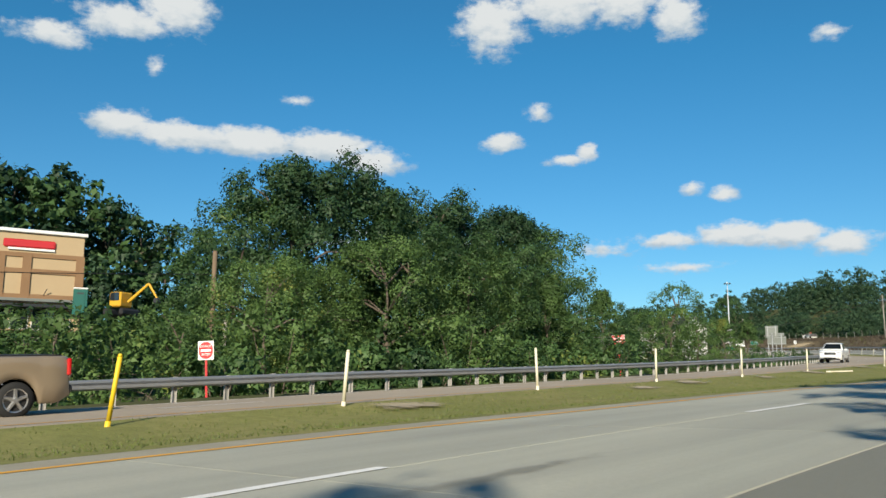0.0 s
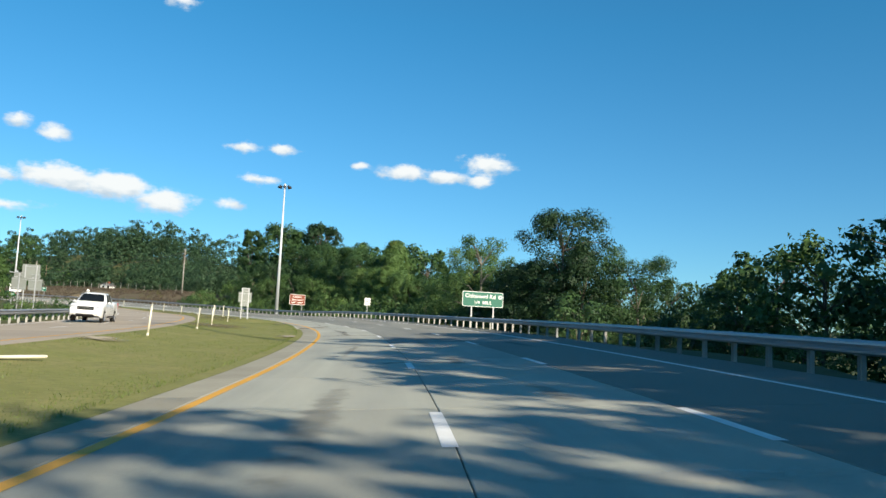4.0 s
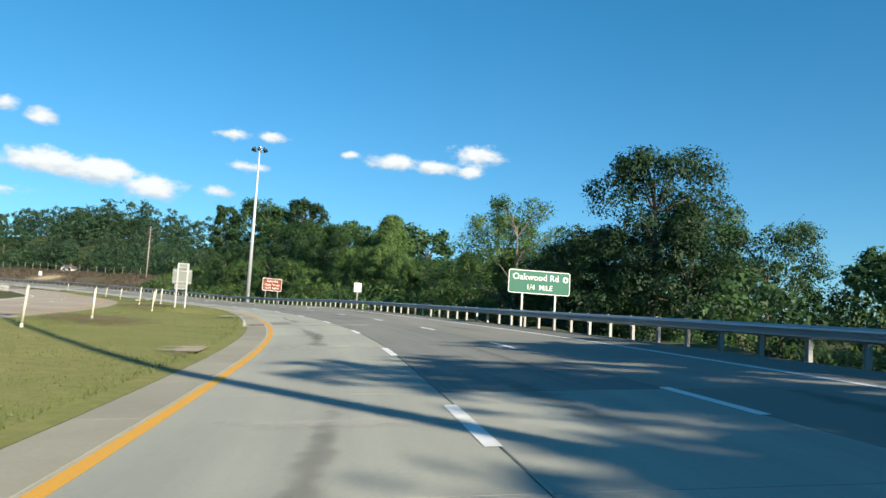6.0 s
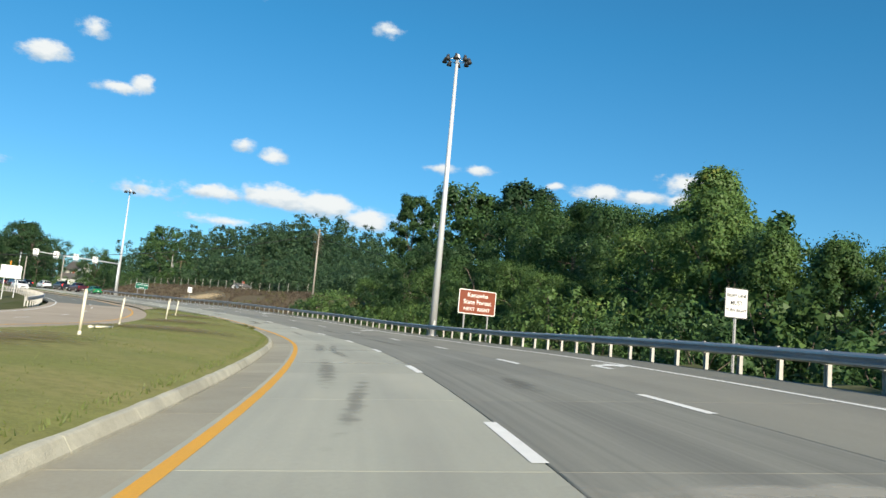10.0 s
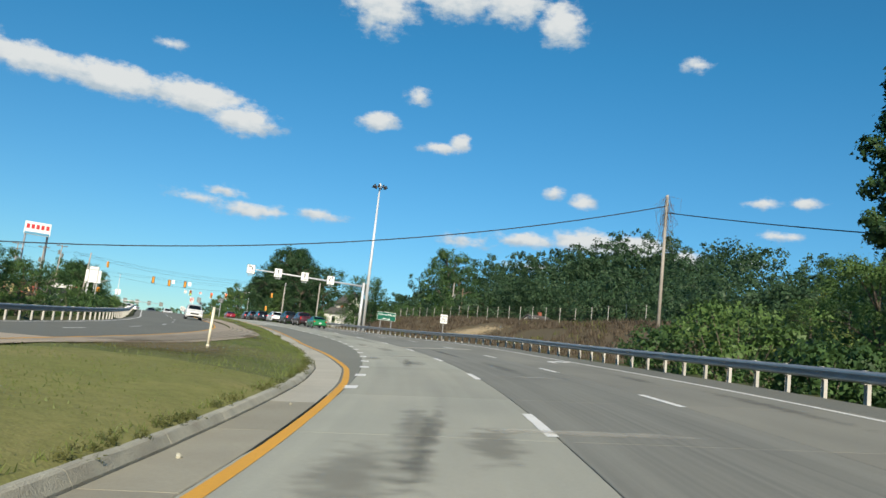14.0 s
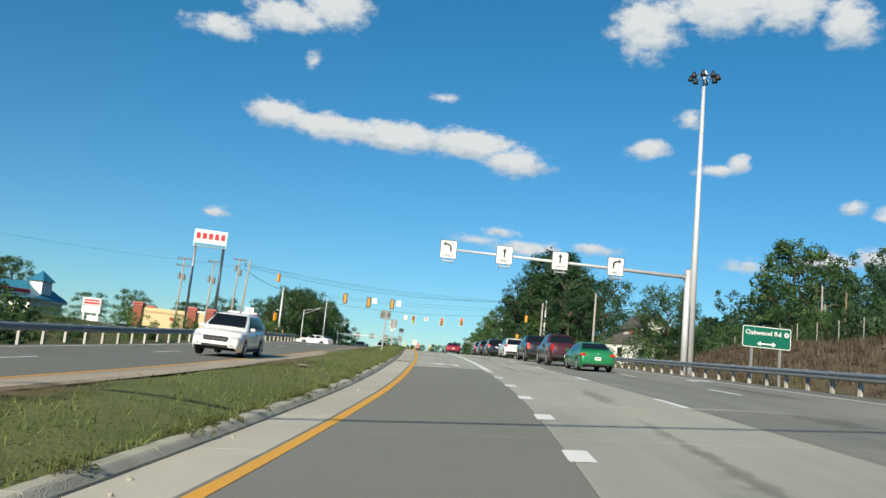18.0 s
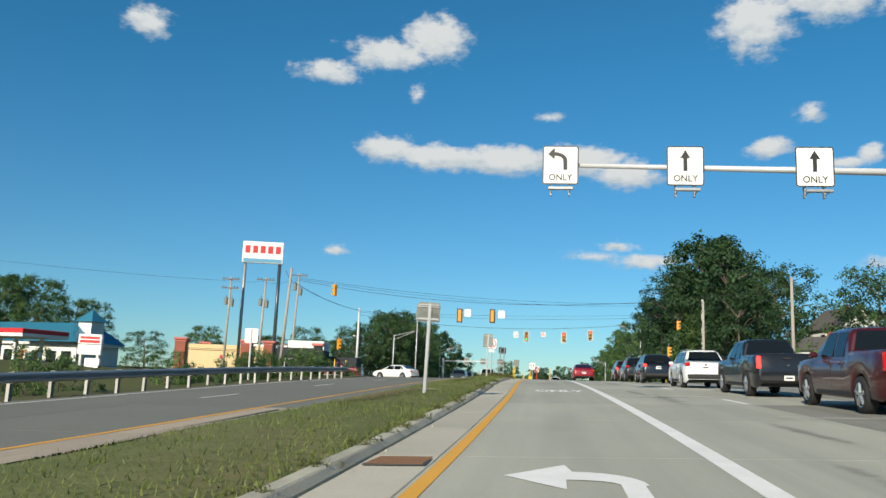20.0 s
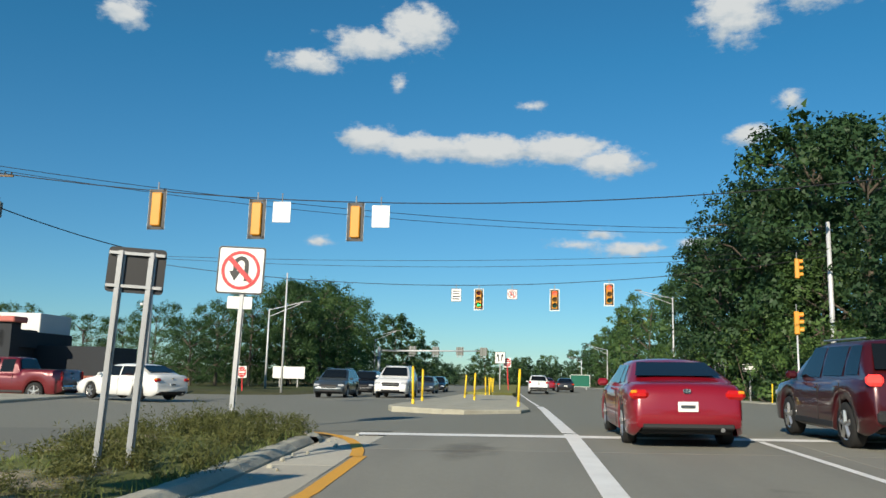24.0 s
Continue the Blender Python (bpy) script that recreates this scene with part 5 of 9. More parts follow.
def face_panel(parent, w, h, cz, face, border=None, thick=0.012, r=0.05, cx=0.0, y=0.0):
    """A sign panel facing -y with a painted face and a border."""
    panel = part("panel", plate(rounded(w, h, r, cx, cz), thick, y), M["sign_back"], parent, "bare aluminium sign panel")
    if border:
        part("border", plate(rounded(w - 0.01, h - 0.01, r, cx, cz), 0.002, y - 0.003), M[border], panel)
    inset = 0.07 * min(w, h) if border else 0.01
    part("face", plate(rounded(w - inset, h - inset, max(0.01, r - inset / 3), cx, cz), 0.003, y - 0.006), M[face], panel)
    return panel


def lettering(parent, body, size, x, z, mat, y=-0.011, wide=1.0, bold=0.0):
    me = text_mesh(body, size, M[mat], 0.002, bold=bold)
    return part("lettering", me, None, parent, m=Matrix.Translation((x, y, z)) @ UPRIGHT @ Matrix.Diagonal((wide, 1, 1, 1)))


def shape(parent, name, outline, mat, y=-0.011, depth=0.004, label=""):
    return part(name, plate(outline, depth, y), M[mat], parent, label)


def guide_sign(s, v, w, h, low, face, lines, turn, label, legs, disc=None):
    """A two-legged guide sign whose lower edge is low metres over the road's level."""
    p = side_place(s, v, 0)
    base = ground_z(p.x, p.y)
    level = at(s, LINE[:, 3])
    sign = thing("guide_sign", pose(p.x, p.y, base, 0, 0, yaw_of(s) + turn), label, "road sign", "guide signs")
    z0 = level + low - base
    for x in legs:
        bm = bmesh.new()
        for k in (-1, 1):
            box(bm, x, 0.06 + 0.055 * k, (z0 + h - 0.4) / 2, 0.10, 0.008, z0 + h + 0.4)
        box(bm, x, 0.06, (z0 + h - 0.4) / 2, 0.008, 0.11, z0 + h + 0.4)
        part("leg", bm, M["galvanised"], sign)
    for k in (0.2, 0.8):
        part("stringer", block(0, 0.016, z0 + h * k, w * 0.96, 0.03, 0.05), M["sign_back"], sign)
    panel = face_panel(sign, w, h, z0 + h / 2, face, "sign_white", r=0.12, y=-0.012)
    for body, size, x, z in lines:
        lettering(panel, body, size, x, z0 + z, "sign_white", -0.022, 1.04, 0.003)
    if disc:
        x, z, r = disc
        shape(panel, "disc", rounded(r * 2, r * 2, r * 0.99, x, z0 + z, 8), "sign_white", -0.022)
        shape(panel, "emblem", rounded(r * 0.7, r * 1.1, 0.05, x, z0 + z), "sign_green", -0.027)
    return sign


guide_sign(94.9, 10.7, 3.55, 1.25, 2.20, "sign_green", (("Oakwood Rd", 0.47, -0.22, 0.87), ("1/4  MILE", 0.38, 0.0, 0.34)), 2, "green guide sign to Oakwood Rd in a quarter mile", (-0.95, 0.95), (1.5, 0.86, 0.16))
guide_sign(168.1, 10.5, 3.0, 1.75, 2.41, "sign_brown", (("Kanawha", 0.44, 0.0, 1.36), ("State Forest", 0.44, 0.0, 0.86), ("NEXT  RIGHT", 0.34, 0.0, 0.36)), 8, "brown guide sign to Kanawha State Forest", (-0.95, 0.95))
oak2 = guide_sign(290.7, 12.3, 2.75, 1.15, 2.22, "sign_green", (("Oakwood Rd", 0.36, -0.2, 0.80),), 4, "green guide sign to Oakwood Rd with a double arrow", (-0.8, 0.8), (1.12, 0.80, 0.13))
oak2_panel = [c for c in oak2.children if c.name.startswith("panel")][0]
arrow_z = at(289.4, LINE[:, 3]) + 2.15 - oak2.matrix_basis.translation.z + 0.33
shape(oak2_panel, "arrow", [(-0.55, arrow_z), (-0.33, arrow_z + 0.13), (-0.33, arrow_z + 0.035), (0.33, arrow_z + 0.035), (0.33, arrow_z + 0.13), (0.55, arrow_z), (0.33, arrow_z - 0.13), (0.33, arrow_z - 0.035), (-0.33, arrow_z - 0.035), (-0.33, arrow_z - 0.13)], "sign_white", -0.022)


def lane_sign(s, v, top, turn, label):
    p = side_place(s, v, 0)
    base = ground_z(p.x, p.y)
    z1 = at(s, LINE[:, 3]) + top - base
    sign = thing("lane_sign", pose(p.x, p.y, base, 0, 0, yaw_of(s) + turn), label, "road sign", "lane signs")
    part("sign_post", square_post(0, 0.012, -0.4, z1 - 0.1), M["galvanised"], sign)
    panel = face_panel(sign, 0.92, 1.05, z1 - 0.525, "sign_white", "sign_black", r=0.05)
    for body, z in (("RIGHT LANE", 0.78), ("MUST", 0.52), ("TURN RIGHT", 0.27)):
        lettering(panel, body, 0.15 if len(body) > 5 else 0.21, 0, z1 - 1.05 + z, "sign_black", -0.011, 0.92, 0.004)
    return sign


lane_sign(139.1, 11.6, 3.45, 6, "white turn-only lane sign behind the guardrail")
lane_sign(269.0, 12.5, 3.45, 4, "white lane sign before the brown bank")


def high_mast(s, v, top_z, group="high masts"):
    """A tapered high-mast lamp with a ring of floodlights."""
    p = side_place(s, v, 0)
    base = ground_z(p.x, p.y) - 0.1
    h = top_z - base
    mast = thing("high_mast", pose(p.x, p.y, base, 0, 0, yaw_of(s)), "tall galvanised high-mast lamp behind the guardrail", "street lamp", group)
    bm = tube(bmesh.new(), (0, 0, 0), (0, 0, h), 0.31, 0.12, 16)
    part("pole", bm, M["mast"], mast, smooth=True)
    part("base_plate", bar((0, 0, 0), (0, 0, 0.08), 0.5, 0.5, 16), M["galvanised"], mast)
    part("hand_hole", block(0, -0.30, 1.0, 0.2, 0.04, 0.45, 0.01), M["galvanised"], mast)
    part("cap", bar((0, 0, h + 0.05), (0, 0, h + 0.4), 0.28, 0.12, 12), M["sign_white"], mast, "pale domed cap")
    ring = bmesh.new()
    for k in range(8):
        a, b = radians(45 * k), radians(45 * (k + 1))
        tube(ring, (0.7 * math.cos(a), 0.7 * math.sin(a), h - 0.12), (0.7 * math.cos(b), 0.7 * math.sin(b), h - 0.12), 0.03, n=6)
        if k % 2 == 0:
            tube(ring, (0, 0, h + 0.05), (0.7 * math.cos(a), 0.7 * math.sin(a), h - 0.12), 0.025, n=6)
    part("ring", ring, M["galvanised"], mast)
    for k in range(8):
        a = radians(45 * k + 20)
        bm = bmesh.new()
        tube(bm, (0.7 * math.cos(a), 0.7 * math.sin(a), h - 0.14), (0.98 * math.cos(a), 0.98 * math.sin(a), h - 0.14), 0.025, n=6)
        tube(bm, (1.0 * math.cos(a), 1.0 * math.sin(a), h - 0.02), (1.06 * math.cos(a), 1.06 * math.sin(a), h - 0.38), 0.13, 0.24, 10)
        tube(bm, (0.98 * math.cos(a), 0.98 * math.sin(a), h + 0.10), (1.0 * math.cos(a), 1.0 * math.sin(a), h - 0.02), 0.09, 0.13, 10)
        part("floodlight", bm, M["dark"], mast, "dark floodlight", smooth=True)
    return mast


high_mast(46.5, 10.44, 24.6)
high_mast(176.3, 10.1, 27.3)
high_mast(308.2, 14.2, 31.6)


def route_marker():
    s, v = 44.9, 10.24
    p = side_place(s, v, 0)
    base = ground_z(p.x, p.y)
    lvl = at(s, LINE[:, 3]) - base
    sign = thing("route_marker", pose(p.x, p.y, base, 0, 0, yaw_of(s) - 3), "white shield reading 119 under a NORTH plate", "road sign")
    for x in (-0.16, 0.24):
        part("sign_post", square_post(x + 0.05, 0.014, -0.4, lvl + 3.3, 0.07), M["galvanised"], sign)
    z = lvl + 3.38
    plate_n = face_panel(sign, 0.62, 0.32, z + 0.17, "sign_white", "sign_black", r=0.03)
    lettering(plate_n, "NORTH", 0.21, 0, z + 0.165, "sign_black", -0.011, 0.95, 0.006)
    field = part("field", plate(rounded(0.96, 0.82, 0.04, 0.02, z - 0.43), 0.01, 0.0), M["sign_black"], sign, "black shield background")
    half = [(0.0, 0.40), (0.12, 0.355), (0.27, 0.36), (0.35, 0.40), (0.47, 0.26), (0.42, 0.12), (0.455, -0.02), (0.45, -0.14), (0.38, -0.25), (0.24, -0.31), (0.12, -0.335), (0.0, -0.40)]
    outline = [(0.02 + x, z - 0.43 + y) for x, y in half] + [(0.02 - x, z - 0.43 + y) for x, y in half[-2:0:-1]]
    part("shield", plate(outline, 0.004, -0.006), M["sign_white"], field, "white route shield")
    lettering(field, "119", 0.48, 0.02, z - 0.45, "sign_black", -0.012, 0.95, 0.012)


route_marker()


def delineator_mesh(tall):
    bm = bmesh.new()
    tube(bm, (0, 0, -0.2), (0, 0, 0.12), 0.055, 0.05, 10)
    tube(bm, (0, 0, 0.1), (0, 0, tall - 0.05), 0.042, 0.042, 10)
    tube(bm, (0, 0, tall - 0.05), (0, 0, tall), 0.042, 0.03, 10)
    return bm


def delineators():
    made = {}
    rng = random.Random(3)
    for s, v, kind, lean in (
        (7.8, -7.9, "yellow", 14), (13.2, -8.3, "white", 8), (21.5, -9.1, "white", -4), (29.4, -9.6, "white", 1), (37.8, -9.9, "white", 1), (47.6, -10.2, "white", 1), (66.5, -10.4, "white", 4), (80.5, -10.5, "white", 5), (90.5, -10.5, "white", 2),
        (108.6, -9.5, "white", 3), (117.0, -10.6, "white", 3), (126.0, -9.0, "white", 2), (136.5, -9.0, "white", 2), (153.0, -11.3, "white", 5), (173.0, -10.4, "white", 4), (184.6, -9.5, "white", 7), (207.0, -8.2, "white", 2),
    ):
        a = yellow_v(s) - GUTTER
        u = (v - a) / (opp_v(s) - a)
        p = side_place(s, v, median_h(s, min(1, max(0, u))) - 0.02)
        m = pose(p.x, p.y, p.z, rng.uniform(-3, 3), lean * 0.8, yaw_of(s))
        if kind not in made:
            label = "leaning %s plastic delineator post on the median" % kind
            made[kind] = solid("delineator_post", bm_mesh("delineator_post", delineator_mesh(1.28), M["plastic_" + kind], True), label, "delineator", "median delineators", m=m)
        else:
            copy_thing(made[kind], m)
    # a fallen post
    p = side_place(49.5, -9.6, median_h(49.5, 0.75) + 0.06)
    solid("fallen_post", bm_mesh("fallen_post", delineator_mesh(1.2), M["plastic_white"], True), "broken white delineator lying in the grass", "delineator", m=pose(p.x, p.y, p.z, 0, 88, yaw_of(49.5) + 30))
    p = side_place(143, -10.3, median_h(143, 0.8) + 0.07)
    solid("fallen_post", bm_mesh("fallen_post", delineator_mesh(1.2), M["plastic_white"], True), "broken white delineator lying by the opposing road", "delineator", m=pose(p.x, p.y, p.z, 0, 88, yaw_of(143) + 70))


delineators()


def back_sign(s, v, level, panels, posts, label, turn=0.0, lean=0.0, dark=False, face="sign_back"):
    """A sign that turns its bare back to the lanes: panels of (x, low, wide, high), heights over level."""
    p = side_place(s, v, 0)
    base = level + at(s, LINE[:, 3])
    sign = thing("road_sign", pose(p.x, p.y, base, 0, lean, yaw_of(s) + turn), label, "road sign", "signs facing away")
    top = max(z + h for _, z, _, h in panels)
    for x in posts:
        part("sign_post", square_post(x, -0.05, -0.5, top - 0.04, 0.03 if dark else 0.058), M["galvanised"], sign)
    for x, z, w, h in panels:
        panel = part("panel", plate(rounded(w, h, 0.04, x, z + h / 2), 0.006, 0.0), M["sign_black" if dark else face], sign, "weathered bare back of a sign")
        for k in (0.14, 0.86):
            part("brace", block(x, -0.02, z + h * k, w * 0.96, 0.035, 0.03), M["galvanised"], panel)
    return sign


back_sign(112.0, -7.9, 0.05, ((0.04, 2.58, 0.74, 0.40), (0.0, 1.56, 1.24, 0.99), (-0.05, 1.18, 0.8, 0.35)), (-0.3, 0.33), "stack of pale sign backs on two posts in the median", 4)
back_sign(301.3, -8.9, -0.12, ((0.0, 2.08, 0.70, 0.52), (0.02, 2.10, 0.62, 0.56)), (0.05,), "grey sign back on a single leaning channel post", 6, 1.5)
back_sign(333.5, -9.0, -0.05, ((-0.15, 2.05, 0.34, 0.92), (0.2, 2.1, 0.32, 0.86)), (0.03,), "pair of grey sign backs with braces on a channel post", 2, 1)
back_sign(338.2, -8.2, -0.2, ((0.0, 1.93, 0.56, 0.46),), (-0.15, 0.15), "dark sign back on two channel posts", 16, 2, True)
back_sign(103.0, -26.1, -0.6, ((0.0, 2.2, 1.1, 1.0), (0.0, 3.25, 0.7, 0.35)), (0.0,), "stack of grey sign backs beside the opposing road", 0)
back_sign(107.0, -25.6, -0.6, ((0.0, 2.2, 1.1, 1.0), (0.0, 3.25, 0.7, 0.35)), (0.0,), "pair of grey sign backs beside the opposing road", 0)
back_sign(120.0, -28.0, -0.6, ((0.0, 3.2, 1.6, 1.6),), (-0.5, 0.5), "large pale sign back on two posts", 0)
back_sign(265.9, -24.4, -0.9, ((0.6, 3.0, 1.35, 1.15), (0.6, 4.2, 0.9, 0.3)), (0.2, 1.0), "pale sign back beside the weathered guardrail", 0, face="sign_white")
back_sign(225.0, -23.6, -0.9, ((0.0, 2.4, 2.2, 1.5),), (-0.6, 0.6), "large white sign back beyond the opposing road", 0, face="sign_white")
back_sign(324.1, -22.4, -0.9, ((0.0, 2.4, 0.8, 0.85),), (0.0,), "square white sign back behind the guardrail", 0, face="sign_white")
back_sign(64.5, -32.6, -0.9, ((0.6, 2.75, 3.0, 0.7),), (-0.7, 1.9), "long grey sign back on two posts", 0)


def round_ring(r0, r1, cx, cz, y0, n=28):
    """A flat ring in the xz plane."""
    bm = bmesh.new()
    a = [bm.verts.new((cx + r0 * math.cos(2 * math.pi * k / n), y0, cz + r0 * math.sin(2 * math.pi * k / n))) for k in range(n)]
    b = [bm.verts.new((cx + r1 * math.cos(2 * math.pi * k / n), y0, cz + r1 * math.sin(2 * math.pi * k / n))) for k in range(n)]
    for k in range(n):
        j = (k + 1) % n
        bm.faces.new((a[k], a[j], b[j], b[k]))
    return bm


def u_turn_symbol(panel, cx, cz, k):
    """A hooked arrow under a red ring and bar."""
    pts = []
    for i in range(11):
        a = radians(180 * i / 10)
        pts.append((0.16 * math.cos(a), 0.12 + 0.17 * math.sin(a)))
    inner = []
    for i in range(10, -1, -1):
        a = radians(180 * i / 10)
        inner.append((0.075 * math.cos(a), 0.12 + 0.085 * math.sin(a)))
    outline = [(0.16, -0.22)] + pts + [(-0.16, -0.02), (-0.24, -0.02), (-0.118, -0.22), (0.0, -0.02), (-0.075, -0.02)] + inner + [(0.075, -0.22)]
    shape(panel, "arrow", [(cx + x * k, cz + y * k) for x, y in outline], "sign_black", -0.011)
    part("ring", round_ring(0.40 * k, 0.335 * k, cx, cz, -0.013), M["sign_red"], panel, "red prohibition ring")
    d = 0.33 * k / math.sqrt(2)
    w = 0.035 * k
    shape(panel, "slash", [(cx - d - w, cz + d - w), (cx - d + w, cz + d + w), (cx + d + w, cz - d + w), (cx + d - w, cz - d - w)], "sign_red", -0.016, 0.003, "red slash")


def no_u_turn():
    p = side_place(344.4, -9.35, 0)
    base = at(344.2, LINE[:, 3]) - 0.12
    sign = thing("no_u_turn_sign", pose(p.x, p.y, base, 0, 1.5, yaw_of(344.2) + 4), "white no U-turn sign on a channel post", "road sign")
    part("sign_post", square_post(0.05, 0.016, -0.4, 3.15), M["galvanised"], sign)
    panel = face_panel(sign, 0.86, 0.86, 2.80, "sign_white", "sign_black", r=0.06)
    u_turn_symbol(panel, 0, 2.80, 0.88)
    part("lower_panel", plate(rounded(0.45, 0.22, 0.02, 0.02, 2.22), 0.006, 0.03), M["sign_white"], sign, "plain white panel facing away")


no_u_turn()


def wrong_way(s, v, level, words, kind, turn, label, size=1.0):
    p = side_place(s, v, 0)
    base = at(s, LINE[:, 3]) + level
    sign = thing("warning_sign", pose(p.x, p.y, base, 0, -3, yaw_of(s) + turn) @ Matrix.Scale(size, 4), label, "road sign", "red warning signs")
    part("sign_post", square_post(0, 0.012, -1.0, 2.7), M["sign_red"], sign, "red sign post")
    if kind == "enter":
        panel = face_panel(sign, 0.76, 0.92, 2.35, "sign_white", None, r=0.03)
        part("disc", plate(rounded(0.66, 0.82, 0.325, 0, 2.35, 9), 0.003, -0.010), M["sign_red"], panel)
        shape(panel, "bar", [(-0.24, 2.29), (0.24, 2.29), (0.24, 2.41), (-0.24, 2.41)], "sign_white", -0.015)
        lettering(panel, words[0], 0.15, 0, 2.55, "sign_white", -0.015, 0.9, 0.003)
        lettering(panel, words[1], 0.15, 0, 2.15, "sign_white", -0.015, 0.9, 0.003)
    else:
        panel = face_panel(sign, 1.07, 0.76, 2.3, "sign_red", "sign_white", r=0.03)
        lettering(panel, words[0], 0.24, 0, 2.42, "sign_white", -0.012, 0.95, 0.006)
        lettering(panel, words[1], 0.24, 0, 2.16, "sign_white", -0.012, 0.95, 0.006)
    return sign


wrong_way(16.2, -19.4, -0.3, ("DO NOT", "ENTER"), "enter", 46, "white and red do not enter sign on a red post", 0.72)
wrong_way(59.3, -27.8, -0.15, ("WRONG", "WAY"), "wrong", 25, "red wrong way sign on a red post")
wrong_way(393.5, -26.1, -2.2, ("DO NOT", "ENTER"), "enter", 5, "white and red do not enter sign past the crossing")
wrong_way(409.0, -5.2, -0.8, ("DO NOT", "ENTER"), "enter", 0, "do not enter sign on the far median")


def lane_arrow(kind, k=1.0):
    if kind == "up":
        return [(-0.045, -0.25), (0.045, -0.25), (0.045, 0.06), (0.12, 0.06), (0, 0.27), (-0.12, 0.06), (-0.045, 0.06)]
    pts = [(0.16, -0.25)] + [(0.16 - 0.30 + 0.30 * math.cos(radians(a)), -0.02 + 0.22 * math.sin(radians(a))) for a in range(0, 91, 15)]
    pts += [(-0.14, 0.31), (-0.30, 0.15), (-0.14, 0.02), (-0.14, 0.11)]
    pts += [(0.16 - 0.30 + 0.20 * math.cos(radians(a)), -0.02 + 0.13 * math.sin(radians(a))) for a in range(90, -1, -15)] + [(0.07, -0.25)]
    return pts if kind == "left" else [(-x, y) for x, y in pts][::-1]


def gantry(s, v_base, arm, signs, back, label, facing=0.0):
    """A cantilever sign arm over the lanes."""
    p = side_place(s, v_base, 0)
    base = ground_z(p.x, p.y) - 0.05
    lvl = at(s, LINE[:, 3]) - base
    g = thing("sign_gantry", pose(p.x, p.y, base, 0, 0, yaw_of(s) + facing), label, "sign gantry")
    top = lvl + arm + 0.5
    part("pole", bar((0, 0, 0), (0, 0, top), 0.24, 0.20, 16), M["mast"], g, smooth=True)
    part("cap", bar((0, 0, top), (0, 0, top + 0.06), 0.21, 0.10, 16), M["galvanised"], g)
    part("base_plate", block(0, 0, 0.05, 0.75, 0.75, 0.06), M["galvanised"], g)
    end = signs[0][0] - v_base - 0.5
    part("arm", bar((-0.15, 0, lvl + arm - 0.05), (end, 0, lvl + arm + 0.22), 0.15, 0.07, 12), M["mast"], g, smooth=True)
    part("arm_flange", block(-0.24, 0, lvl + arm - 0.05, 0.06, 0.44, 0.5, 0.01), M["galvanised"], g)
    for v, kind in signs:
        x = v - v_base
        z = lvl + arm + 0.12 + 0.0 * x
        if back:
            panel = part("panel", plate(rounded(1.1, 1.25, 0.05, x, z), 0.01, 0.12), M["sign_back"], g, "pale back of a hanging lane sign")
        else:
            panel = face_panel(g, 1.18, 1.32, z + 0.05, "sign_white", "sign_black", r=0.08, cx=x, y=-0.17)
            shape(panel, "arrow", [(x + a * 1.4, z + 0.22 + b * 1.35) for a, b in lane_arrow(kind)], "sign_black", -0.181)
            lettering(panel, "ONLY", 0.30, x, z - 0.38, "sign_black", -0.181, 0.95, 0.004)
        for k in (-0.3, 0.3):
            part("hanger", block(x + k, -0.02, z - 0.15, 0.05, 0.18, 1.6), M["galvanised"], panel)
        part("light_tray", block(x, -0.5, z - 0.82, 0.8, 0.16, 0.09, 0.01), M["galvanised"], panel, "slim sign light on brackets")
        for k in (-0.3, 0.3):
            part("bracket", bar((x + k, -0.02, z - 0.86), (x + k, -0.5, z - 0.86), 0.022, n=6), M["galvanised"], panel)
    return g


gantry(304.0, 12.3, 7.2, ((-5.0, "left"), (-1.0, "up"), (3.0, "up"), (7.0, "right")), False, "steel arm over the lanes with four lane signs")
gantry(450.0, -25.0, 3.5, ((-9.4, "up"), (-12.9, "up"), (-16.5, "up"), (-20.0, "up")), True, "far steel arm with the backs of four lane signs")


def plain_pole(name, s, v, h, r, mat, label, lean=0.0, category="pole", group="poles", base_h=None):
    p = side_place(s, v, 0)
    z = ground_z(p.x, p.y) if base_h is None else at(s, LINE[:, 3]) + base_h
    o = thing(name, pose(p.x, p.y, z, 0, lean, yaw_of(s)), label, category, group)
    tall = at(s, LINE[:, 3]) + h - z
    part("pole", bar((0, 0, -0.5), (0, 0, tall), r, r * 0.68, 12), M[mat], o, smooth=True)
    return o, tall


def utility_pole(s, v, h, label, arms=1, cans=(), lean=0.0, mat="grey_pole"):
    o, tall = plain_pole("utility_pole", s, v, h, 0.16, mat, label, lean, "utility pole", "utility poles")
    for k in range(arms):
        z = tall - 0.3 - 1.1 * k
        arm = part("cross_arm", block(0, -0.16, z, 2.2, 0.10, 0.12, 0.01), M["wood_pole"], o, "dark timber cross arm")
        for x in (-0.95, -0.55, 0.55, 0.95):
            bm = bmesh.new()
            tube(bm, (x, -0.16, z + 0.06), (x, -0.16, z + 0.24), 0.035, 0.05, 8)
            part("insulator", bm, M["dark"], arm)
    for x, z in cans:
        bm = bmesh.new()
        tube(bm, (x, -0.1, tall - z), (x, -0.1, tall - z - 0.85), 0.23, 0.23, 12)
        tube(bm, (x, -0.1, tall - z), (x, -0.1, tall - z + 0.12), 0.20, 0.05, 12)
        can = part("transformer", bm, M["sign_back"], o, "pale grey transformer can")
        part("bushing", bar((x, -0.1, tall - z + 0.1), (x, -0.1, tall - z + 0.32), 0.03, n=6), M["dark"], can)
    return o


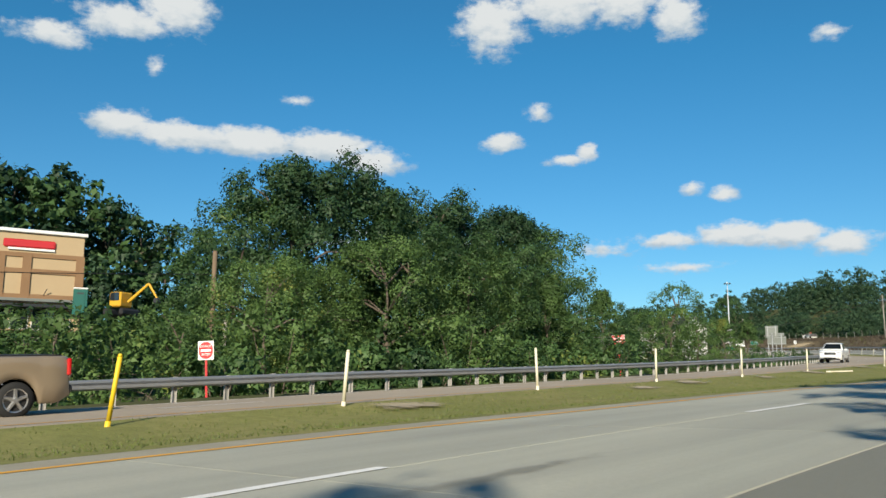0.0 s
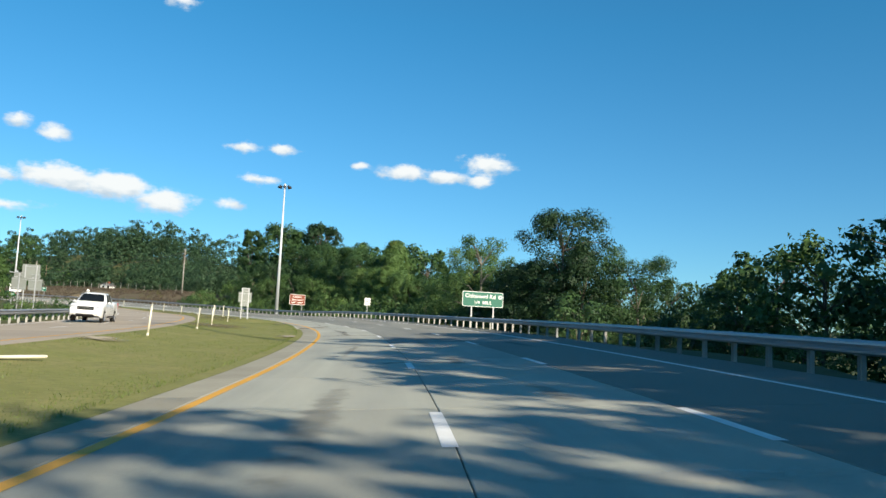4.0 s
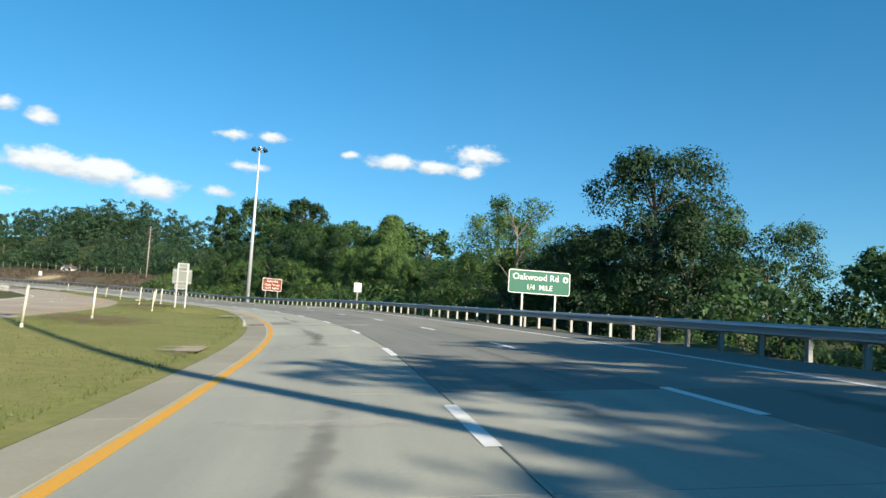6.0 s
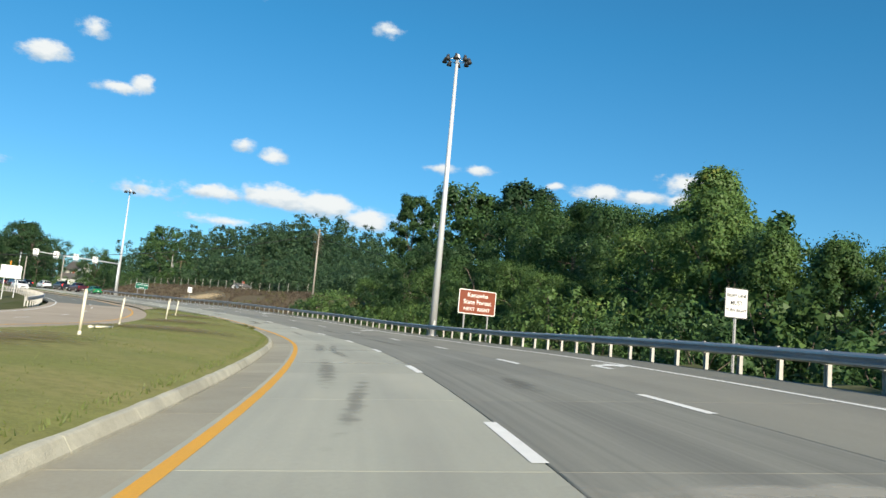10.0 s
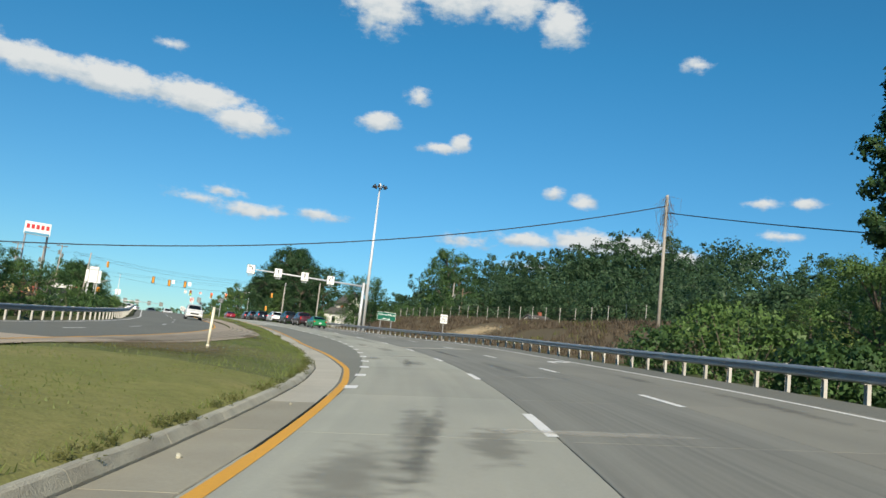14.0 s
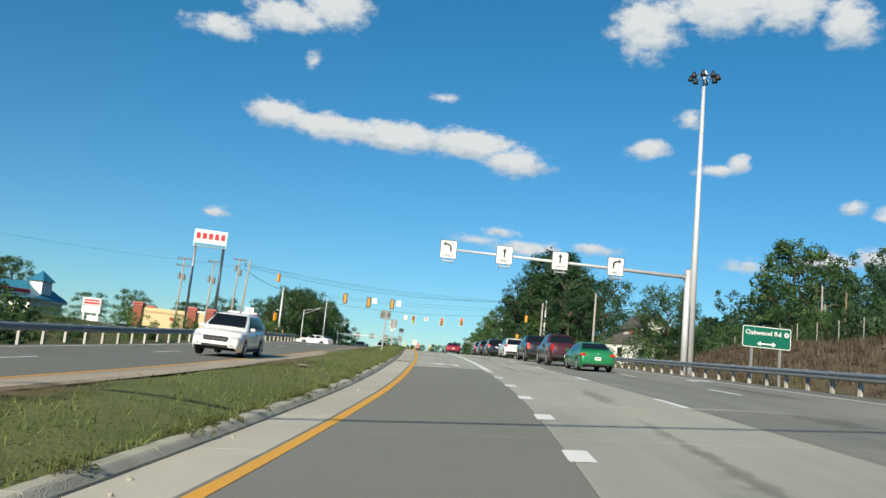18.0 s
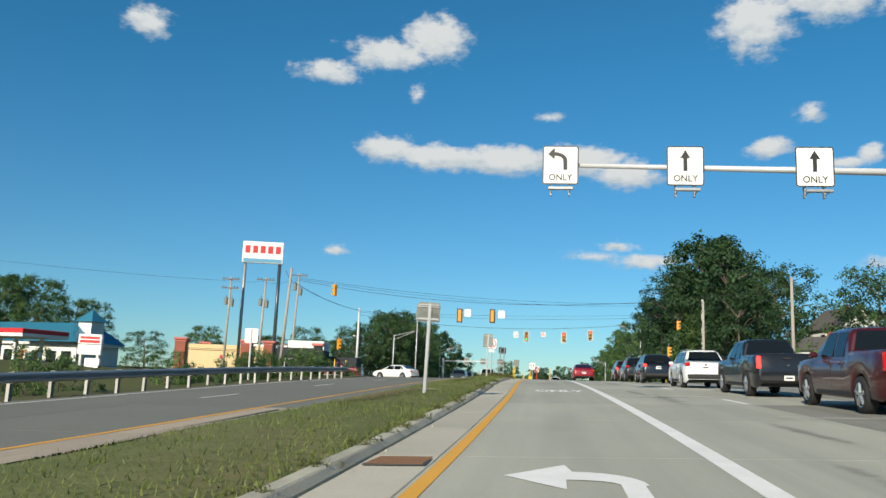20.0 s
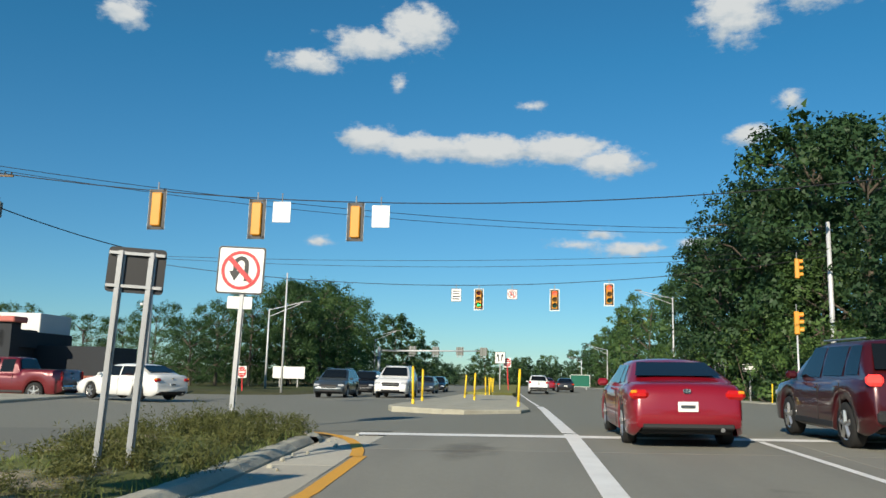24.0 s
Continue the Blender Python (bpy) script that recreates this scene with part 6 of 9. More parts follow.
utility_pole(372.7, -43.3, 10.9, "silvered utility pole with two cross arms and cans", 2, ((-0.38, 2.6), (0.38, 2.8)), 1.0)
utility_pole(370.7, -38.3, 10.7, "silvered utility pole with a pair of transformers", 1, ((-0.38, 2.6), (0.40, 2.8)), 1.5)
utility_pole(373.8, -35.3, 11.7, "silvered utility pole at the corner", 1, ((0.38, 1.9), (-0.36, 1.3)), 2.0)
utility_pole(349.1, -28.7, 9.2, "pale utility pole behind the guardrail", 0, (), 3.0)
utility_pole(47.0, -40.5, 5.2, "old brown utility pole among the trees", 1, (), 0, "wood_pole")
utility_pole(91.0, -49.6, 5.6, "pale bare pole beyond the field", 0, ())
utility_pole(106.0, -50.7, 6.6, "brown utility pole with a cross arm", 1, (), 0, "wood_pole")
utility_pole(22.7, -30.5, 6.6, "brown timber pole at the edge of the trees", 0, (), 0, "wood_pole")
utility_pole(24.5, -32.5, 3.2, "short pale stub pole beside a taller pole", 0, ())
utility_pole(12.5, -60.0, 11.2, "tall timber pole before the wooded hill", 0, (), 0, "wood_pole")
utility_pole(354.6, 48.4, 14.2, "utility pole on the brown bank", 0, ((0.36, 2.6),))
utility_pole(346.0, 47.0, 12.5, "bare timber pole on the brown bank", 0, (), 0, "wood_pole")
plain_pole("strain_pole", 366.8, 12.2, 8.9, 0.17, "grey_pole", "pale strain pole on the far corner")
plain_pole("strain_pole", 349.8, 16.2, 9.5, 0.17, "grey_pole", "pale strain pole beside the queue of cars")
strain_r, _ = plain_pole("strain_pole", 383.4, 15.5, 10.8, 0.19, "mast", "galvanised strain pole holding the signal span")
strain_l, strain_tall = plain_pole("strain_pole", 382.2, -28.9, 8.3, 0.19, "mast", "galvanised strain pole at the far corner")
part("camera_arm", bar((0, 0, strain_tall * 0.62), (-0.45, 0, strain_tall * 0.62), 0.03, n=6), M["galvanised"], strain_l)
part("detector", block(-0.5, -0.1, strain_tall * 0.62 + 0.08, 0.18, 0.32, 0.16, 0.02), M["sign_white"], strain_l, "small white detector")
part("pole_box", block(0, -0.5, 0.75, 0.8, 0.5, 1.4, 0.02), M["sign_white"], strain_l, "white control cabinet at the foot")


def bank_pole():
    """The lone timber pole by the brown bank, hung with dead vine, and its heavy cable."""
    s, v = 245.9, 24.4
    p = side_place(s, v, 0)
    base = ground_z(p.x, p.y)
    o = thing("utility_pole", pose(p.x, p.y, base), "lone timber pole tangled with dry vines", "utility pole", "utility poles")
    tall = 21.4 - base
    part("pole", bar((0, 0, -0.5), (0, 0, tall), 0.17, 0.12, 12), M["grey_pole"], o, smooth=True)
    rng = random.Random(9)
    bm = bmesh.new()
    for k in range(70):
        a, z = rng.uniform(0, 6.28), tall - abs(rng.gauss(0, 1.3))
        r0 = rng.uniform(0.1, 0.25)
        q = Vector((r0 * math.cos(a), r0 * math.sin(a), z))
        e = q + Vector((rng.gauss(0, 0.5), rng.gauss(0, 0.5), rng.uniform(-3.4, -0.3)))
        mid = q.lerp(e, 0.4) + Vector((rng.gauss(0, 0.3), rng.gauss(0, 0.3), rng.uniform(0, 0.4)))
        tube(bm, q, mid, 0.012, 0.010, 4, False), tube(bm, mid, e, 0.010, 0.006, 4, False)
    part("vine", bm_mesh("vine", bm, M["bark"]), None, o, "dry hanging vine stems")
    top = Vector((p.x, p.y, 21.0))
    wire("heavy_cable", top - Vector((0, 0, 0.6)), (-109.7, 141.0, 9.0), 2.5, 0.045, "heavy black cable crossing high over the road")
    wire("heavy_cable", top - Vector((0, 0, 1.2)), (-6.0, 158.0, 10.0), 1.2, 0.045, "heavy black cable running into the trees")


bank_pole()


def bank_fence():
    """A chain-link fence on thin posts along the top of the bank."""
    fence = thing("fence", Matrix(), "rusty wire fence along the top of the brown bank", "fence")
    post = bm_mesh("post", bar((0, 0, -0.3), (0, 0, 1.9), 0.035, n=6), M["post_steel"])
    tops = []
    for k, s in enumerate(span(252, 338, 3.4)):
        p = side_place(s, 27.0, 0)
        p.z = ground_z(p.x, p.y)
        part("post", post, None, fence, m=pose(p.x, p.y, p.z, 0, 2 * noise.noise((s, 0, 0))))
        tops.append(p)
    for h in (0.25, 0.65, 1.05, 1.45, 1.8):
        ring = [(0.010 * math.cos(a), 0.010 * math.sin(a)) for a in (0.0, 1.57, 3.14, 4.71)]
        rows = [[p + Vector((x, 0, h + z)) for x, z in ring] for p in tops]
        part("wire", sweep("wire", rows, M["bark"], closed=True), None, fence)


bank_fence()


def drain(s, label):
    v = yellow_v(s) - 0.52
    p = on_road(s, v, 0.006)
    d = thing("drain_grate", pose(p.x, p.y, p.z, 0, -math.degrees(math.atan(at(s, LINE[:, 4]))), yaw_of(s)), label, "drain", "gutter drains")
    part("frame", block(0, 0, -0.005, 0.72, 0.95, 0.012), M["dark"], d)
    for k in range(9):
        part("bar", block(0, -0.4 + 0.1 * k, 0.006, 0.66, 0.035, 0.016), material("rusted_iron", (0.14, 0.075, 0.04), 0.85, grain=0.4, grain_scale=20) if "rusted_iron" not in bpy.data.materials else bpy.data.materials["rusted_iron"], d)


for drain_s in (94.0, 252.5, 287.5):
    drain(drain_s, "rusted iron grate in the gutter")


# ---- signals at the crossing ----
def signal_head(s, v, top, facing_us, lamps, label, turn=0.0, side=False):
    """A yellow three-lamp signal hung from a span; from behind only the housing shows."""
    p = side_place(s, v, top)
    o = thing("traffic_signal", pose(p.x, p.y, p.z, 0, 0, yaw_of(s) + turn), label, "traffic signal", "traffic signals")
    y = -1 if facing_us else 1
    housing = part("housing", block(0, 0, -0.58, 0.34, 0.24, 1.12, 0.03), M["signal_yellow"], o)
    if not side:
        rim = bmesh.new()
        for x, w in ((-0.23, 0.12), (0.23, 0.12)):
            box(rim, x, 0.02 * -y, -0.58, w, 0.012, 1.36)
        for z in (0.05, -1.21):
            box(rim, 0, 0.02 * -y, z, 0.58, 0.012, 0.10)
        plate_part = part("backplate", rim, M["sign_black"], o, "black louvred backplate")
        edge = bmesh.new()
        for x in (-0.275, 0.275):
            box(edge, x, 0.02 * -y + 0.009 * y, -0.58, 0.05, 0.004, 1.36)
        for z in (0.075, -1.235):
            box(edge, 0, 0.02 * -y + 0.009 * y, z, 0.5, 0.004, 0.05)
        part("border", edge, M["sign_white"], plate_part, "pale reflective border")
    part("hanger", bar((0, 0, -0.02), (0, 0, 0.35), 0.025, n=8), M["galvanised"], o)
    for k in range(3):
        z = -0.2 - 0.37 * k
        name = ("red", "amber", "green")[k]
        shown = lamps == name and name != "green"
        lens = part("lens", bar((0, y * 0.121, z), (0, y * 0.135, z), 0.135, n=18), LENS[name if shown else "off_" + name], housing, "%s lens, %s" % (name, "lit" if lamps == name else "dark"))
        if lamps == name and name == "green":
            part("arrow", plate([(-0.115, z), (-0.02, z - 0.095), (-0.02, z - 0.03), (0.11, z - 0.03), (0.11, z + 0.03), (-0.02, z + 0.03), (-0.02, z + 0.095)], 0.004, y * 0.142), LENS["green"], lens, "lit green arrow")
        bm = bmesh.new()
        for i in range(9):
            a0, a1 = radians(-20 + 220 * i / 9), radians(-20 + 220 * (i + 1) / 9)
            f = [bm.verts.new((0.155 * math.cos(a), y * d, z + 0.155 * math.sin(a))) for a, d in ((a0, 0.12), (a1, 0.12), (a1, 0.32), (a0, 0.32))]
            bm.faces.new(f)
        part("visor", bm, M["signal_yellow" if side else "dark"], housing, "tunnel visor")
    return o


LENS = {
    "red": lit("lit_red_lens", (1.0, 0.06, 0.03), 2.2), "green": lit("lit_green_lens", (0.03, 1.0, 0.16), 2.2), "amber": lit("lit_amber_lens", (1.0, 0.5, 0.02), 2.0),
    "off_red": material("dark_red_lens", (0.10, 0.012, 0.01), 0.25), "off_green": material("dark_green_lens", (0.01, 0.05, 0.03), 0.25), "off_amber": material("dark_amber_lens", (0.12, 0.06, 0.008), 0.25),
}
for sig_s, sig_v, sig_top in ((353.2, -25.0, 8.2), (355.6, -16.3, 6.52), (356.4, -13.15, 6.36), (357.5, -10.0, 6.48)):
    signal_head(sig_s, sig_v, sig_top, False, "red", "yellow signal hung from the near span, facing away", 0 if sig_v > -20 else 60, sig_v < -20)
signal_head(380.8, -6.8, 5.78, True, "green", "yellow signal showing a green arrow")
signal_head(380.3, -2.1, 5.78, True, "red", "yellow signal showing red over the through lane")
signal_head(379.2, 1.1, 6.06, True, "red", "yellow signal showing red over the next lane")
signal_head(377.0, 11.3, 7.5, True, "red", "yellow side-turned signal high beside the trees", 75, True)
sig_low = signal_head(371.4, 9.3, 4.1, True, "red", "yellow side-turned signal on a low post", 75, True)
plain_pole("signal_post", 371.4, 9.3, 2.95, 0.06, "mast", "slim galvanised signal post")
signal_head(361.0, -26.3, 3.3, False, "red", "yellow signal on a corner post", -70, True)
plain_pole("signal_post", 361.0, -26.3, 2.1, 0.06, "dark", "slim dark signal post at the corner")


def hung_panel(s, v, top, w, h, symbol, label):
    p = side_place(s, v, top)
    o = thing("hung_sign", pose(p.x, p.y, p.z, 0, 0, yaw_of(s)), label, "road sign", "signs on the span")
    panel = face_panel(o, w, h, -h / 2, "sign_white", "sign_black" if symbol else None, r=0.03)
    part("hanger", bar((0, 0.01, -0.02), (0, 0.01, 0.3), 0.02, n=6), M["galvanised"], o)
    if symbol == "uturn":
        u_turn_symbol(panel, 0, -h / 2, h)
    elif symbol == "bars":
        for k in range(4):
            shape(panel, "text_bar", [(-w * 0.33, -h * (0.2 + 0.2 * k) - 0.03), (w * 0.33, -h * (0.2 + 0.2 * k) - 0.03), (w * 0.33, -h * (0.2 + 0.2 * k) + 0.03), (-w * 0.33, -h * (0.2 + 0.2 * k) + 0.03)], "sign_black", -0.011)


hung_panel(356.7, -12.4, 6.45, 0.62, 0.72, None, "plain pale panel hung beside a signal")
hung_panel(357.4, -9.1, 6.48, 0.62, 0.78, None, "plain pale panel beside the last signal")
hung_panel(379.1, -8.1, 5.7, 0.62, 0.80, "bars", "white panel with four short lines of text")
hung_panel(379.2, -4.7, 5.72, 0.62, 0.62, "uturn", "small no U-turn panel on the span")

for wire_a, wire_b, wire_sag, wire_r, wire_label in (
    ((362.7, -31.8, 9.6), (362.0, 22.0, 10.6), 2.5, 0.022, "span wire that carries the near signals"),
    ((362.7, -31.8, 9.9), (383.4, 15.5, 10.5), 1.2, 0.016, "utility cable over the crossing"),
    ((362.7, -31.8, 9.75), (383.4, 15.5, 10.3), 1.35, 0.014, "utility cable over the crossing"),
    ((362.7, -31.8, 9.2), (382.2, -28.9, 8.0), 0.4, 0.03, "black cable between the corner poles"),
    ((382.2, -28.9, 7.4), (383.4, 15.5, 8.6), 1.7, 0.022, "span wire that carries the far signals"),
    ((382.2, -28.9, 7.9), (383.4, 15.5, 9.0), 0.5, 0.014, "thin cable over the crossing"),
    ((382.2, -28.9, 7.75), (383.4, 15.5, 8.8), 0.75, 0.014, "thin cable sagging across the road"),
    ((370.7, -38.3, 10.2), (362.7, -31.8, 9.8), 0.4, 0.014, "power line between utility poles"),
    ((372.7, -43.3, 10.5), (370.7, -38.3, 10.3), 0.2, 0.014, "power line between utility poles"),
    ((372.7, -43.3, 10.4), (300.0, -85.0, 11.5), 1.6, 0.012, "power line towards the shops"),
    ((349.1, -28.7, 8.9), (362.7, -31.8, 9.2), 0.3, 0.02, "power line between utility poles"),
    ((22.7, -30.5, 6.2), (47.0, -40.5, 4.8), 1.0, 0.012, "slack wire along the trees"),
    ((22.7, -30.5, 5.4), (-40.0, -36.0, 6.0), 1.0, 0.02, "slack cable before the bushes"),
    ((12.5, -60.0, 10.6), (-30.0, -66.0, 11.5), 0.8, 0.016, "power line before the shop"),
    ((47.0, -40.5, 4.8), (106.0, -50.7, 6.2), 1.0, 0.012, "slack wire along the trees"),
):
    wire("overhead_wire", side_place(*wire_a), side_place(*wire_b), wire_sag, wire_r, wire_label)


def street_light(s, v, h, reach, label, turn=0.0):
    """A street lamp on a trussed arm."""
    p = side_place(s, v, 0)
    z = ground_z(p.x, p.y)
    o = thing("street_lamp", pose(p.x, p.y, z, 0, 0, yaw_of(s) + turn), label, "street lamp", "street lamps")
    part("pole", bar((0, 0, -0.2), (0, 0, h), 0.11, 0.07, 10), M["mast"], o, smooth=True)
    part("arm", bar((0, 0, h - 0.1), (reach, 0, h + 0.75), 0.035, n=8), M["mast"], o)
    part("arm", bar((0, 0, h - 0.75), (reach * 0.9, 0, h + 0.55), 0.03, n=8), M["mast"], o)
    part("lamp_head", block(reach + 0.3, 0, h + 0.76, 0.75, 0.26, 0.12, 0.04), M["sign_back"], o)


street_light(405.9, -28.2, 7.6, 3.4, "street lamp on a trussed arm past the crossing")
street_light(452.0, -26.0, 7.6, 3.4, "far street lamp on a trussed arm")
street_light(420.0, 12.5, 10.4, -4.0, "street lamp arching out of the trees")
street_light(471.7, 11.0, 6.6, -3.4, "far street lamp before the trees")
street_light(530.0, 11.0, 6.6, -3.4, "distant street lamp on the grass verge")
plain_pole("bare_pole", 392.0, -22.5, 8.0, 0.09, "mast", "slim bare galvanised pole past the crossing")
plain_pole("bare_pole", 402.0, 12.6, 4.5, 0.08, "mast", "slim bare pole before the trees")


def island_posts():
    first = None
    for s, v in ((356.0, -7.6), (356.5, -4.3), (361, -7.9), (366, -6.2), (372, -7.0), (384, -6.4), (386, -6.2), (388, -6.3), (390, -6.1), (392, -6.2), (352.6, -24.5), (355.0, -24.0), (351.2, -26.5), (378, 10.0), (376, 10.6)):
        p = side_place(s, v, 0.06 - dip(s))
        m = pose(p.x, p.y, p.z, random.Random(int(s * 7)).uniform(-3, 3), random.Random(int(s * 5)).uniform(-3, 3), 0)
        if first is None:
            first = solid("island_post", bm_mesh("island_post", delineator_mesh(1.15), M["plastic_yellow"], True), "yellow plastic post on the pale concrete", "delineator", "yellow posts", m=m)
        else:
            copy_thing(first, m)


island_posts()


def keep_right_sign():
    p = side_place(408.5, -6.0, -1.0)
    o = thing("lane_split_sign", pose(p.x, p.y, p.z, 0, 0, yaw_of(408)), "white sign with split arrows on the far median", "road sign")
    part("sign_post", square_post(0, 0.02, -0.2, 3.6), M["galvanised"], o)
    panel = face_panel(o, 1.0, 1.1, 3.0, "sign_white", "sign_black", r=0.05)
    for k in (-1, 1):
        shape(panel, "arrow", [(k * 0.06, 2.65), (k * 0.16, 2.65), (k * 0.22, 3.1), (k * 0.34, 3.1), (k * 0.24, 3.4), (k * 0.05, 3.15), (k * 0.13, 3.12)][:: 1 if k > 0 else -1], "sign_black", -0.011)


keep_right_sign()
guide_sign(440.0, 4.0, 2.6, 1.6, -1.0, "sign_green", (), 0, "small green guide sign with unreadable lines", (-0.8, 0.8))


def small_sign(s, v, h, w, tall, label, back=False):
    p = side_place(s, v, 0)
    z = ground_z(p.x, p.y)
    o = thing("small_sign", pose(p.x, p.y, z, 0, 0, yaw_of(s)), label, "road sign", "small signs")
    part("sign_post", square_post(0, 0.02, -0.2, h), M["galvanised"], o)
    panel = face_panel(o, w, tall, h - tall / 2, "sign_black" if not back else "sign_back", "sign_white" if not back else None, r=0.03)
    if not back:
        for k in (0.62, 0.35):
            shape(panel, "text_bar", [(-w * 0.36, h - tall + tall * k - 0.05), (w * 0.36, h - tall + tall * k - 0.05), (w * 0.36, h - tall + tall * k + 0.05), (-w * 0.36, h - tall + tall * k + 0.05)], "sign_white", -0.011)


small_sign(396.0, 11.9, 2.9, 0.95, 0.5, "small black and white lane plate on a post")
small_sign(388.0, 11.6, 2.5, 0.95, 0.5, "second black and white plate on a post")
p_board = side_place(417.5, -29.3, 0)
board = thing("white_board", pose(p_board.x, p_board.y, ground_z(p_board.x, p_board.y), 0, 0, yaw_of(420)), "wide plain white board on two legs", "board")
part("panel", block(0, 0, 1.5, 3.6, 0.08, 1.3, 0.02), M["sign_white"], board)
for board_x in (-1.0, 1.0):
    part("leg", block(board_x, 0.08, 0.6, 0.1, 0.08, 1.6), M["galvanised"], board)

# ---- vehicles ----
def paint(name, color, rough=0.32, metal=0.0):
    return material(name, color, rough, metal, grain=0.04, grain_scale=3, stain=0.12, stain_scale=1.2, spec=0.5, coat=0.8)


M.update({
    "car_red": paint("metallic_red_paint", (0.24, 0.006, 0.016), 0.28, 0.1), "car_maroon": paint("dark_red_paint", (0.062, 0.006, 0.009), 0.3, 0.2), "car_ruby": paint("deep_red_paint", (0.15, 0.010, 0.016), 0.3, 0.15),
    "car_white": paint("white_car_paint", (0.78, 0.78, 0.76), 0.35), "car_grey": paint("dark_grey_paint", (0.014, 0.015, 0.017), 0.3, 0.3), "car_black": paint("black_car_paint", (0.008, 0.010, 0.014), 0.25),
    "car_green": paint("bright_green_paint", (0.012, 0.20, 0.065), 0.3, 0.2), "car_tan": paint("tan_car_paint", (0.30, 0.235, 0.16), 0.35, 0.2), "car_slate": paint("slate_car_paint", (0.06, 0.075, 0.085), 0.3, 0.3),
    "car_glass": material("tinted_car_glass", (0.008, 0.010, 0.011), 0.08, spec=0.4), "trim_black": material("black_plastic_trim", (0.018, 0.018, 0.019), 0.65),
    "tyre": material("tyre_rubber", (0.016, 0.016, 0.016), 0.85, grain=0.2, grain_scale=20), "alloy": material("alloy_rim", (0.55, 0.55, 0.55), 0.3, 0.85), "chrome": material("bright_chrome", (0.75, 0.75, 0.75), 0.12, 1.0),
    "tail_red": material("red_tail_lens", (0.50, 0.012, 0.012), 0.15, coat=0.7), "tail_lit": lit("lit_brake_lens", (1.0, 0.05, 0.04), 0.9), "head_lens": material("clear_head_lens", (0.65, 0.67, 0.70), 0.08, 0.4, coat=0.8), "amber_lens": material("amber_lens", (0.75, 0.28, 0.02), 0.2),
})


def build_wheel(car, x, y, r, wide, rim="alloy"):
    side = 1 if x > 0 else -1
    wheel = part("wheel", bar((x - side * wide * 0.5, y, r), (x + side * wide * 0.38, y, r), r * 0.60, n=18), M["trim_black"], car)
    bm = bmesh.new()
    prof = [(-0.5, 0.66), (-0.46, 0.95), (-0.3, 1.0), (0.3, 1.0), (0.46, 0.95), (0.5, 0.66)]
    n = 24
    rings = [[bm.verts.new((x + a * wide, y + r * k * math.cos(2 * math.pi * i / n), r + r * k * math.sin(2 * math.pi * i / n))) for i in range(n)] for a, k in prof]
    for p, q in zip(rings, rings[1:]):
        for i in range(n):
            bm.faces.new((p[i], p[(i + 1) % n], q[(i + 1) % n], q[i]))
    part("tyre", bm, M["tyre"], wheel, smooth=True)
    rim_bm = bmesh.new()
    xo = x + side * wide * 0.42
    for i in range(5):
        a = 2 * math.pi * i / 5 + 0.3
        tube(rim_bm, (xo, y, r), (xo, y + r * 0.64 * math.cos(a), r + r * 0.64 * math.sin(a)), r * 0.13, r * 0.10, 6)
    tube(rim_bm, (xo - side * 0.02, y, r), (xo + side * 0.03, y, r), r * 0.18, n=12)
    for i in range(n):
        a, b = 2 * math.pi * i / n, 2 * math.pi * (i + 1) / n
        rim_bm.faces.new([rim_bm.verts.new((xo + side * d, y + r * k * math.cos(c), r + r * k * math.sin(c))) for c, k, d in ((a, 0.60, 0), (b, 0.60, 0), (b, 0.69, 0.015), (a, 0.69, 0.015))])
    part("rim", rim_bm, M[rim], wheel)


